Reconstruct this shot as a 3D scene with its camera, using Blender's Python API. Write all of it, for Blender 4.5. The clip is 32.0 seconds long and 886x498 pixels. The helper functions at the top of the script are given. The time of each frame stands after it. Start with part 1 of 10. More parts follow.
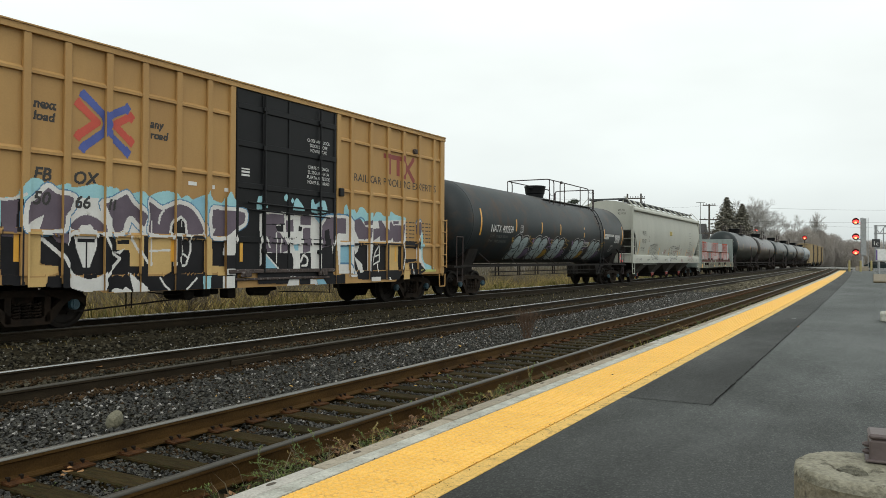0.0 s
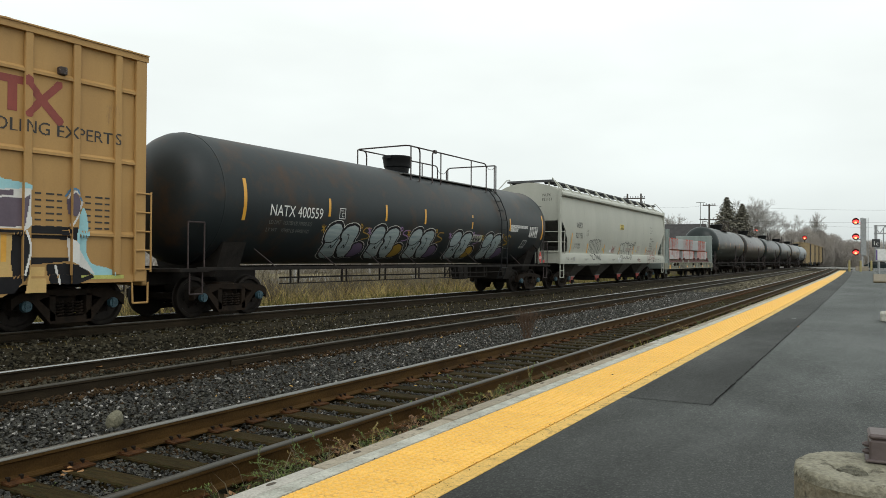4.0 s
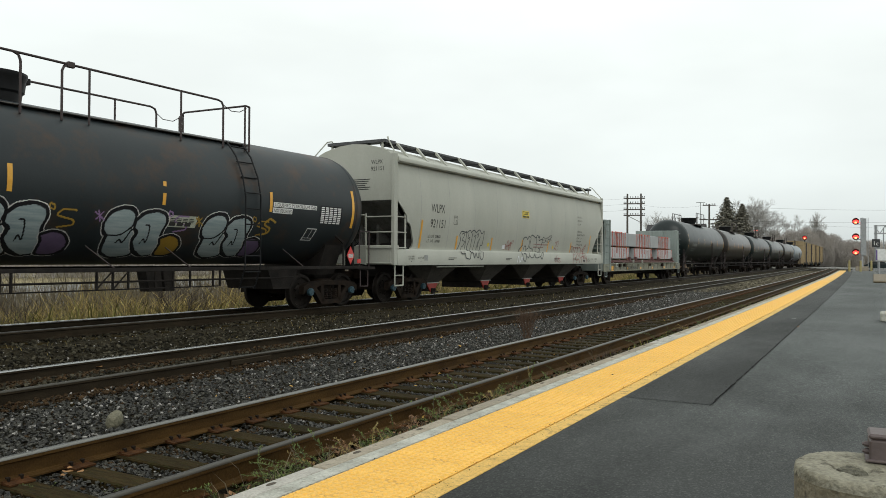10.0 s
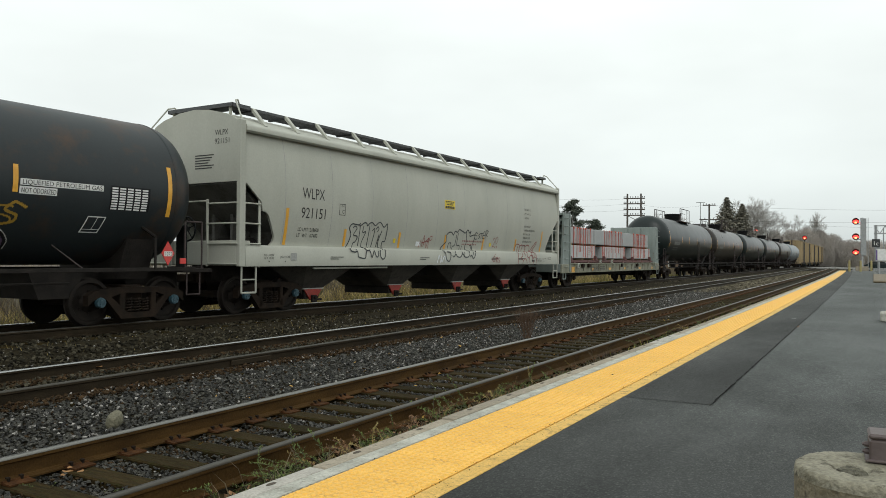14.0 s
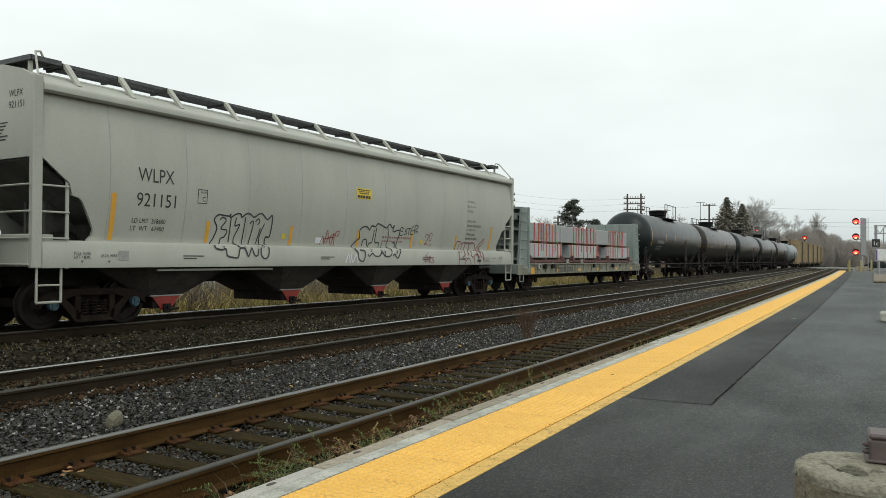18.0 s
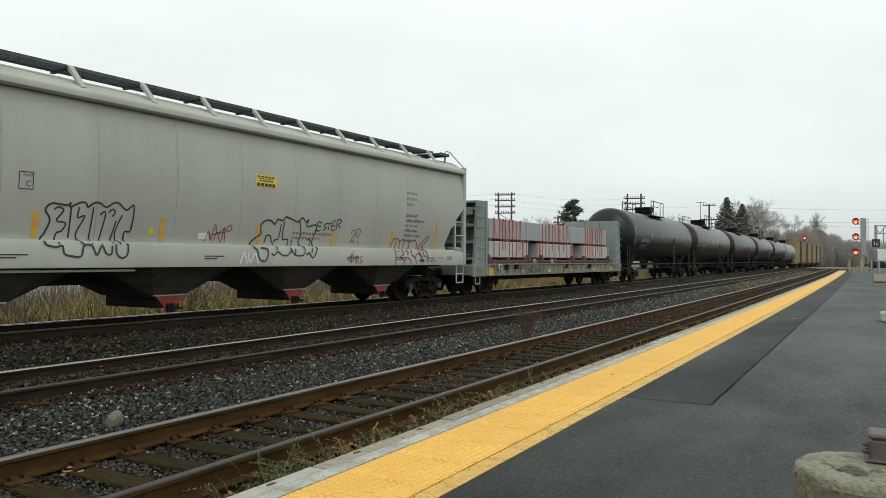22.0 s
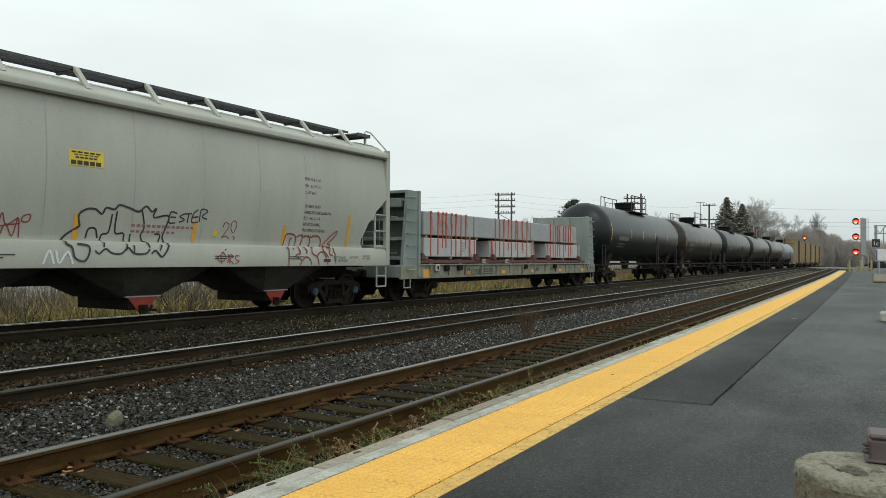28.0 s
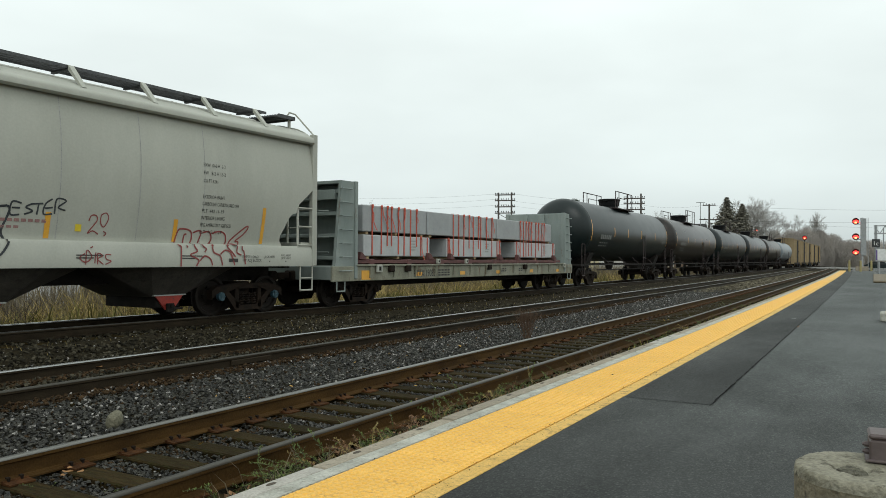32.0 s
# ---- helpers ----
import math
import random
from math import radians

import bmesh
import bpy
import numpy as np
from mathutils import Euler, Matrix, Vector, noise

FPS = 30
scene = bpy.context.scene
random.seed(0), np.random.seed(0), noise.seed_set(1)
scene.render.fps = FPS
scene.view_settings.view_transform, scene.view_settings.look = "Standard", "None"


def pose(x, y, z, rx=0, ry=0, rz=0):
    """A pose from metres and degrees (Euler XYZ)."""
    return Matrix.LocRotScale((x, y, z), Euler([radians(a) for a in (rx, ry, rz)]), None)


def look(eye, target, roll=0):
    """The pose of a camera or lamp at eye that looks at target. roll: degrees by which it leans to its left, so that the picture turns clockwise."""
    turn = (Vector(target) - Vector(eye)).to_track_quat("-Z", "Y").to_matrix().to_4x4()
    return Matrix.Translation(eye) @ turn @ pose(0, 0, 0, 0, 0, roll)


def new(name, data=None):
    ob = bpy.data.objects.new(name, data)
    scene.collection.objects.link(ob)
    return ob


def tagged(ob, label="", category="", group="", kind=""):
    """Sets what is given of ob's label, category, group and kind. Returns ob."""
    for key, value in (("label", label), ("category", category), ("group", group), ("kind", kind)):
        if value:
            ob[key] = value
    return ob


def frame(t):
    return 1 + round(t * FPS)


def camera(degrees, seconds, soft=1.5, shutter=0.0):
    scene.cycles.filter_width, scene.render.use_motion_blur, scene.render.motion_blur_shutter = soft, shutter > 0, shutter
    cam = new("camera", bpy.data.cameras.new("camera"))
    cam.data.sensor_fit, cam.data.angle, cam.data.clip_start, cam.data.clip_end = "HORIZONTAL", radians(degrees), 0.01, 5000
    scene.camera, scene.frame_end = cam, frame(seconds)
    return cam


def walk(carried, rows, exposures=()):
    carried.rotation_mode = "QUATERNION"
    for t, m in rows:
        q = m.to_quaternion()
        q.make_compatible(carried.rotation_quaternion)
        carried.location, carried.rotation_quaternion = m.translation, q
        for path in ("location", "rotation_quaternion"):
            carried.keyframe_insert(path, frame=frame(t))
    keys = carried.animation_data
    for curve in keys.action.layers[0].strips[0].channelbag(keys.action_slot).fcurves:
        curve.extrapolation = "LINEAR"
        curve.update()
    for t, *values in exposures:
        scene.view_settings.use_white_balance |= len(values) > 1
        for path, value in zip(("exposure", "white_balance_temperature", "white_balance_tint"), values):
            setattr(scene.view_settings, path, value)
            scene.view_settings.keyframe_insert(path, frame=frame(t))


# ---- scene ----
# camera on a tripod, standing still on the platform
EYE = (0.0, 0.0, 1.5416)
PAN, PITCH = radians(29.3653), radians(0.7476)
AIM = (EYE[0] + math.cos(PAN) * math.cos(PITCH), EYE[1] + math.sin(PAN) * math.cos(PITCH), EYE[2] + math.sin(PITCH))
cam = camera(60.17, 32.0, soft=0.75, shutter=0.0)
walk(cam, [(0.0, look(EYE, AIM, 0.295)), (32.0, look(EYE, AIM, 0.295))], exposures=[(0.0, 0.02, 6500, 10.0), (11.0, 0.0, 6500, 10.0), (20.0, -0.04, 6430, 8.5), (32.0, -0.09, 6350, 7.0)])

# ---- light: bright overcast sky, weak wide sun ----
world = bpy.data.worlds.new("overcast")
scene.world = world
world.use_nodes = True
wn, wl = world.node_tree.nodes, world.node_tree.links
wn.clear()
w_out = wn.new("ShaderNodeOutputWorld")
w_bg = wn.new("ShaderNodeBackground")
w_sky = wn.new("ShaderNodeTexSky")
w_sky.sky_type = "NISHITA"
w_sky.sun_disc = False
w_sky.sun_elevation, w_sky.sun_rotation = radians(38), radians(200)
w_sat = wn.new("ShaderNodeHueSaturation")
w_sat.inputs["Saturation"].default_value = 0.12
w_sat.inputs["Value"].default_value = 0.1
w_tc = wn.new("ShaderNodeTexCoord")
w_sep = wn.new("ShaderNodeSeparateXYZ")
w_ramp = wn.new("ShaderNodeValToRGB")
w_ramp.color_ramp.elements[0].position, w_ramp.color_ramp.elements[0].color = 0.0, (0.69, 0.755, 0.745, 1)
w_mid = w_ramp.color_ramp.elements.new(0.10)
w_mid.color = (0.925, 1.0, 0.975, 1)
w_ramp.color_ramp.elements[2].position, w_ramp.color_ramp.elements[2].color = 0.36, (1.18, 1.255, 1.22, 1)
w_map = wn.new("ShaderNodeMapping")
w_map.inputs["Scale"].default_value = (1.6, 1.6, 4.5)
w_noise = wn.new("ShaderNodeTexNoise")
w_noise.inputs["Scale"].default_value, w_noise.inputs["Detail"].default_value = 1.5, 4.0
w_cl = wn.new("ShaderNodeMapRange")
w_cl.inputs["From Min"].default_value, w_cl.inputs["From Max"].default_value = 0.3, 0.7
w_cl.inputs["To Min"].default_value, w_cl.inputs["To Max"].default_value = 0.90, 1.05
w_mul = wn.new("ShaderNodeMix")
w_mul.data_type, w_mul.blend_type = "RGBA", "MULTIPLY"
w_mul.inputs[0].default_value = 1.0
w_mix = wn.new("ShaderNodeMix")
w_mix.data_type = "RGBA"
w_mix.inputs[0].default_value = 0.85
wl.new(w_tc.outputs["Generated"], w_sep.inputs[0])
wl.new(w_sep.outputs["Z"], w_ramp.inputs[0])
wl.new(w_tc.outputs["Generated"], w_map.inputs[0])
wl.new(w_map.outputs[0], w_noise.inputs["Vector"])
wl.new(w_noise.outputs["Fac"], w_cl.inputs["Value"])
wl.new(w_ramp.outputs[0], w_mul.inputs[6])
wl.new(w_cl.outputs[0], w_mul.inputs[7])
wl.new(w_sky.outputs[0], w_sat.inputs["Color"])
wl.new(w_sat.outputs[0], w_mix.inputs[6])
wl.new(w_mul.outputs[2], w_mix.inputs[7])
wl.new(w_mix.outputs[2], w_bg.inputs["Color"])
w_bg.inputs["Strength"].default_value = 1.0
wl.new(w_bg.outputs[0], w_out.inputs[0])

sun_data = bpy.data.lights.new("sun", "SUN")
sun_data.energy, sun_data.angle, sun_data.color = 0.6, radians(25), (1.0, 0.97, 0.93)
sun = new("sun", sun_data)
sun.matrix_world = look((0, 0, 30), (13, 8, 13), 0)


# ---- materials ----
def mat(name, a, b, scale=3.0, rough=0.7, metal=0.0, bump=0.15, fine=45.0, stretch=(1, 1, 1), wear=None, wear_at=0.62,
        spec=0.5, vary=0.0, island=False, rvary=0.15, sharp=0.3, grain=None, soft_wear=0.09):
    """Two-scale procedural paint: a and b mixed by broad noise, fine grain in colour, gloss and relief, patches of wear."""
    m = bpy.data.materials.new(name)
    m.use_nodes = True
    n, l = m.node_tree.nodes, m.node_tree.links
    p = n["Principled BSDF"]
    p.inputs["Metallic"].default_value = metal
    p.inputs["Specular IOR Level"].default_value = spec
    tc = n.new("ShaderNodeTexCoord")
    mp = n.new("ShaderNodeMapping")
    mp.inputs["Scale"].default_value = stretch
    l.new(tc.outputs["Object"], mp.inputs[0])
    big = n.new("ShaderNodeTexNoise")
    big.inputs["Scale"].default_value, big.inputs["Detail"].default_value, big.inputs["Roughness"].default_value = scale, 6.0, 0.62
    l.new(mp.outputs[0], big.inputs["Vector"])
    small = n.new("ShaderNodeTexNoise")
    small.inputs["Scale"].default_value, small.inputs["Detail"].default_value = fine, 3.0
    l.new(tc.outputs["Object"], small.inputs["Vector"])
    r = n.new("ShaderNodeMapRange")
    r.inputs["From Min"].default_value, r.inputs["From Max"].default_value = 0.5 - sharp * 0.6, 0.5 + sharp * 0.6
    l.new(big.outputs["Fac"], r.inputs["Value"])
    mix = n.new("ShaderNodeMix")
    mix.data_type = "RGBA"
    mix.inputs[6].default_value, mix.inputs[7].default_value = (*a, 1), (*b, 1)
    l.new(r.outputs[0], mix.inputs[0])
    g = n.new("ShaderNodeMapRange")
    g.inputs["From Min"].default_value, g.inputs["From Max"].default_value = 0.25, 0.75
    gr = grain if grain is not None else (0.05 if bump <= 0.12 else 0.22)
    g.inputs["To Min"].default_value, g.inputs["To Max"].default_value = 1.0 - gr, 1.0 + gr
    l.new(small.outputs["Fac"], g.inputs["Value"])
    mul = n.new("ShaderNodeMix")
    mul.data_type, mul.blend_type = "RGBA", "MULTIPLY"
    mul.inputs[0].default_value = 1.0
    l.new(mix.outputs[2], mul.inputs[6])
    l.new(g.outputs[0], mul.inputs[7])
    out = mul.outputs[2]
    if vary:
        if island:
            src = n.new("ShaderNodeNewGeometry").outputs["Random Per Island"]
        else:
            src = n.new("ShaderNodeObjectInfo").outputs["Random"]
        v = n.new("ShaderNodeMapRange")
        v.inputs["To Min"].default_value, v.inputs["To Max"].default_value = 1.0 - vary, 1.0 + vary
        l.new(src, v.inputs["Value"])
        mv = n.new("ShaderNodeMix")
        mv.data_type, mv.blend_type = "RGBA", "MULTIPLY"
        mv.inputs[0].default_value = 1.0
        l.new(out, mv.inputs[6])
        l.new(v.outputs[0], mv.inputs[7])
        out = mv.outputs[2]
    if wear:
        wn_ = n.new("ShaderNodeTexNoise")
        wn_.inputs["Scale"].default_value, wn_.inputs["Detail"].default_value, wn_.inputs["Roughness"].default_value = scale * 2.3, 9.0, 0.7
        l.new(mp.outputs[0], wn_.inputs["Vector"])
        wr = n.new("ShaderNodeMapRange")
        wr.inputs["From Min"].default_value, wr.inputs["From Max"].default_value = wear_at - soft_wear / 3, wear_at + soft_wear * 2 / 3
        l.new(wn_.outputs["Fac"], wr.inputs["Value"])
        mw = n.new("ShaderNodeMix")
        mw.data_type = "RGBA"
        mw.inputs[7].default_value = (*wear, 1)
        l.new(wr.outputs[0], mw.inputs[0])
        l.new(out, mw.inputs[6])
        out = mw.outputs[2]
    l.new(out, p.inputs["Base Color"])
    rr = n.new("ShaderNodeMapRange")
    rr.inputs["To Min"].default_value, rr.inputs["To Max"].default_value = max(0.02, rough - rvary), min(1.0, rough + rvary)
    l.new(big.outputs["Fac"], rr.inputs["Value"])
    l.new(rr.outputs[0], p.inputs["Roughness"])
    if bump:
        bp = n.new("ShaderNodeBump")
        bp.inputs["Strength"].default_value, bp.inputs["Distance"].default_value = bump, 0.02
        l.new(small.outputs["Fac"], bp.inputs["Height"])
        l.new(bp.outputs[0], p.inputs["Normal"])
    return m


def glow(name, colour, strength):
    m = bpy.data.materials.new(name)
    m.use_nodes = True
    p = m.node_tree.nodes["Principled BSDF"]
    p.inputs["Base Color"].default_value = (*colour, 1)
    p.inputs["Emission Color"].default_value = (*colour, 1)
    p.inputs["Emission Strength"].default_value = strength
    return m


def asphalt(name, a, b, rough, patch, seed, far_sheen=None):
    """Rolled asphalt: single grains of aggregate, worn and wet areas, fine relief, far sheen painted in."""
    m = bpy.data.materials.new(name)
    m.use_nodes = True
    n, l = m.node_tree.nodes, m.node_tree.links
    p = n["Principled BSDF"]
    p.inputs["Specular IOR Level"].default_value = 0.4
    tc = n.new("ShaderNodeTexCoord")
    cell = n.new("ShaderNodeTexVoronoi")
    cell.inputs["Scale"].default_value = 92.0
    l.new(tc.outputs["Object"], cell.inputs["Vector"])
    sep = n.new("ShaderNodeSeparateColor")
    l.new(cell.outputs["Color"], sep.inputs[0])
    gr = n.new("ShaderNodeValToRGB")
    gr.color_ramp.elements[0].position, gr.color_ramp.elements[0].color = 0.0, (0.30, 0.30, 0.30, 1)
    gr.color_ramp.elements[1].position, gr.color_ramp.elements[1].color = 1.0, (2.7, 2.65, 2.5, 1)
    e = gr.color_ramp.elements.new(0.62)
    e.color = (0.8, 0.8, 0.8, 1)
    e = gr.color_ramp.elements.new(0.90)
    e.color = (1.55, 1.55, 1.5, 1)
    l.new(sep.outputs[0], gr.inputs[0])
    mp = n.new("ShaderNodeMapping")
    mp.inputs["Location"].default_value = (seed * 3.7, seed * 1.3, 0)
    mp.inputs["Scale"].default_value = (0.45, 1.0, 1.0)
    l.new(tc.outputs["Object"], mp.inputs[0])
    big = n.new("ShaderNodeTexNoise")
    big.inputs["Scale"].default_value, big.inputs["Detail"].default_value, big.inputs["Roughness"].default_value = patch, 7.0, 0.6
    l.new(mp.outputs[0], big.inputs["Vector"])
    r = n.new("ShaderNodeMapRange")
    r.inputs["From Min"].default_value, r.inputs["From Max"].default_value = 0.34, 0.66
    l.new(big.outputs["Fac"], r.inputs["Value"])
    mix = n.new("ShaderNodeMix")
    mix.data_type = "RGBA"
    mix.inputs[6].default_value, mix.inputs[7].default_value = (*a, 1), (*b, 1)
    l.new(r.outputs[0], mix.inputs[0])
    mul = n.new("ShaderNodeMix")
    mul.data_type, mul.blend_type = "RGBA", "MULTIPLY"
    mul.inputs[0].default_value = 1.0
    ground = mix.outputs[2]
    if far_sheen:
        # paler along the platform from x0 to x1: wet sheen put into the colour
        x0, x1, colour = far_sheen
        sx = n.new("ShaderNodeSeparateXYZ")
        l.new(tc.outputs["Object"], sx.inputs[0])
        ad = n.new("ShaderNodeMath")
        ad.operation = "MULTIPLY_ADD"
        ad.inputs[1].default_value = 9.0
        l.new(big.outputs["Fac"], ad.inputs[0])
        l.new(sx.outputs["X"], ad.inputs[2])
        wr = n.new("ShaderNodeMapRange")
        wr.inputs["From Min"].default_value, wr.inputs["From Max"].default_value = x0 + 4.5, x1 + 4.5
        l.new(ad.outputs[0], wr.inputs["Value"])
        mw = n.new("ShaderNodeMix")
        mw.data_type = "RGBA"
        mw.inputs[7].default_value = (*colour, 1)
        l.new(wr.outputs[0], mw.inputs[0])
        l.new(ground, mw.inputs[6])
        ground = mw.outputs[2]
    l.new(ground, mul.inputs[6])
    l.new(gr.outputs[0], mul.inputs[7])
    # mottling a few centimetres across
    mid = n.new("ShaderNodeTexNoise")
    mid.inputs["Scale"].default_value, mid.inputs["Detail"].default_value, mid.inputs["Roughness"].default_value = 26.0, 4.0, 0.7
    l.new(tc.outputs["Object"], mid.inputs["Vector"])
    mr = n.new("ShaderNodeMapRange")
    mr.inputs["From Min"].default_value, mr.inputs["From Max"].default_value = 0.3, 0.7
    mr.inputs["To Min"].default_value, mr.inputs["To Max"].default_value = 0.55, 1.4
    l.new(mid.outputs["Fac"], mr.inputs["Value"])
    mm = n.new("ShaderNodeMix")
    mm.data_type, mm.blend_type = "RGBA", "MULTIPLY"
    mm.inputs[0].default_value = 1.0
    l.new(mul.outputs[2], mm.inputs[6])
    l.new(mr.outputs[0], mm.inputs[7])
    l.new(mm.outputs[2], p.inputs["Base Color"])
    rr = n.new("ShaderNodeMapRange")
    rr.inputs["From Min"].default_value, rr.inputs["From Max"].default_value = 0.35, 0.65
    rr.inputs["To Min"].default_value, rr.inputs["To Max"].default_value = rough + 0.10, rough - 0.11
    l.new(big.outputs["Fac"], rr.inputs["Value"])
    l.new(rr.outputs[0], p.inputs["Roughness"])
    bp = n.new("ShaderNodeBump")
    bp.inputs["Strength"].default_value, bp.inputs["Distance"].default_value = 1.0, 0.010
    l.new(sep.outputs[1], bp.inputs["Height"])
    l.new(bp.outputs[0], p.inputs["Normal"])
    return m


# last tuple: paler colour standing in for the wet sheen farther along
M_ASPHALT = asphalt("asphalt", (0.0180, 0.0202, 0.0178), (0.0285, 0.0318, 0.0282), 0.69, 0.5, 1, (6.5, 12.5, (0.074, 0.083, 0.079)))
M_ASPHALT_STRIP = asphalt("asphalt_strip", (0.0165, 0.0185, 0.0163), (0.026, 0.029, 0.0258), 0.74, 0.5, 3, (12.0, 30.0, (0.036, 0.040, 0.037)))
M_CRACK = mat("crack_filler", (0.010, 0.010, 0.010), (0.022, 0.022, 0.021), 9, 0.95, 0, 0.6, 90, spec=0.05)
M_CONCRETE = mat("kerb_concrete", (0.33, 0.325, 0.275), (0.50, 0.495, 0.435), 5, 0.8, 0, 0.9, 55, wear=(0.17, 0.155, 0.12), wear_at=0.60, soft_wear=0.12, sharp=0.22)
M_CONCRETE_OLD = mat("old_concrete", (0.225, 0.192, 0.142), (0.35, 0.308, 0.235), 5, 0.9, 0, 0.9, 50, wear=(0.085, 0.07, 0.05), wear_at=0.60, soft_wear=0.16, vary=0.16)
M_CONCRETE_NEW = mat("fresh_concrete", (0.34, 0.32, 0.28), (0.46, 0.435, 0.385), 6, 0.9, 0, 0.6, 60, wear=(0.22, 0.19, 0.15), wear_at=0.62)
M_RECESS = mat("recess_brown", (0.052, 0.042, 0.030), (0.105, 0.085, 0.062), 20, 0.9, 0, 0.4, 80)
M_YELLOW = mat("tactile_yellow", (0.75, 0.41, 0.060), (0.85, 0.50, 0.098), 2.2, 0.6, 0, 0.25, 70, wear=(0.40, 0.19, 0.03), wear_at=0.60, vary=0.07, soft_wear=0.16)
M_DOME = mat("dome_yellow", (0.76, 0.42, 0.063), (0.86, 0.505, 0.100), 3, 0.55, 0, 0.1, 70)
M_YELLOW_PAINT = mat("yellow_paint", (0.64, 0.385, 0.085), (0.80, 0.505, 0.135), 6, 0.75, 0, 0.7, 90, wear=(0.24, 0.15, 0.05), wear_at=0.575, soft_wear=0.14)
M_BALLAST = mat("ballast_bed", (0.017, 0.0145, 0.009), (0.042, 0.035, 0.0215), 5, 0.9, 0, 1.0, 26, wear=(0.034, 0.020, 0.010), wear_at=0.62, spec=0.05)
M_STONE = mat("ballast_stone", (0.0125, 0.012, 0.0094), (0.050, 0.0475, 0.038), 7, 0.5, 0, 0.5, 60, vary=0.9, island=True, spec=0.3)
M_STONE_BROWN = mat("dusty_stone", (0.021, 0.019, 0.0125), (0.060, 0.053, 0.0365), 7, 0.75, 0, 0.5, 60, vary=0.85, island=True, spec=0.1)
M_STONE_LIGHT = mat("pale_stone", (0.17, 0.155, 0.14), (0.38, 0.365, 0.34), 9, 0.8, 0, 0.4, 60, vary=0.3, island=True)
M_STONE_RUST = mat("rusty_stone", (0.024, 0.0155, 0.0080), (0.060, 0.037, 0.0185), 9, 0.85, 0, 0.4, 60, vary=0.5, island=True, spec=0.1)
M_TIE = mat("tie_wood", (0.012, 0.0078, 0.0034), (0.044, 0.029, 0.012), 5, 0.85, 0, 0.8, 40, stretch=(6, 0.7, 6), vary=0.35, wear=(0.030, 0.031, 0.011), wear_at=0.53, soft_wear=0.2, spec=0.06)
M_RAIL = mat("rail_rust", (0.040, 0.0205, 0.0055), (0.085, 0.046, 0.0135), 6, 0.7, 0.1, 0.25, 60, stretch=(0.3, 1, 1), spec=0.12)
M_RAIL_DARK = mat("rail_rust_dark", (0.018, 0.0128, 0.0072), (0.037, 0.0272, 0.0160), 6, 0.7, 0.1, 0.25, 60, stretch=(0.3, 1, 1), spec=0.12)
M_RAIL_TOP = mat("rail_head_steel", (0.27, 0.27, 0.26), (0.40, 0.40, 0.39), 3, 0.24, 0.95, 0.04, 60, stretch=(0.2, 3, 1))
M_RAIL_WORN = mat("rail_head_worn", (0.14, 0.136, 0.123), (0.235, 0.23, 0.212), 3, 0.34, 0.9, 0.05, 60, stretch=(0.2, 3, 1))
M_RAIL_DULL = mat("rail_head_dull", (0.040, 0.036, 0.028), (0.082, 0.075, 0.062), 3, 0.46, 0.6, 0.06, 60, stretch=(0.2, 3, 1))
M_PLATE = mat("tie_plate_rust", (0.046, 0.020, 0.0078), (0.118, 0.053, 0.021), 12, 0.85, 0.1, 0.5, 80, vary=0.3, spec=0.1)
M_GROUND = mat("dry_field", (0.16, 0.13, 0.06), (0.26, 0.21, 0.10), 0.25, 0.95, 0, 0.6, 8, wear=(0.10, 0.11, 0.04), wear_at=0.58)
M_FAR_WOOD = mat("bare_wood_far", (0.10, 0.08, 0.075), (0.19, 0.155, 0.14), 0.2, 0.95, 0, 0.0, 3, vary=0.3, island=True)


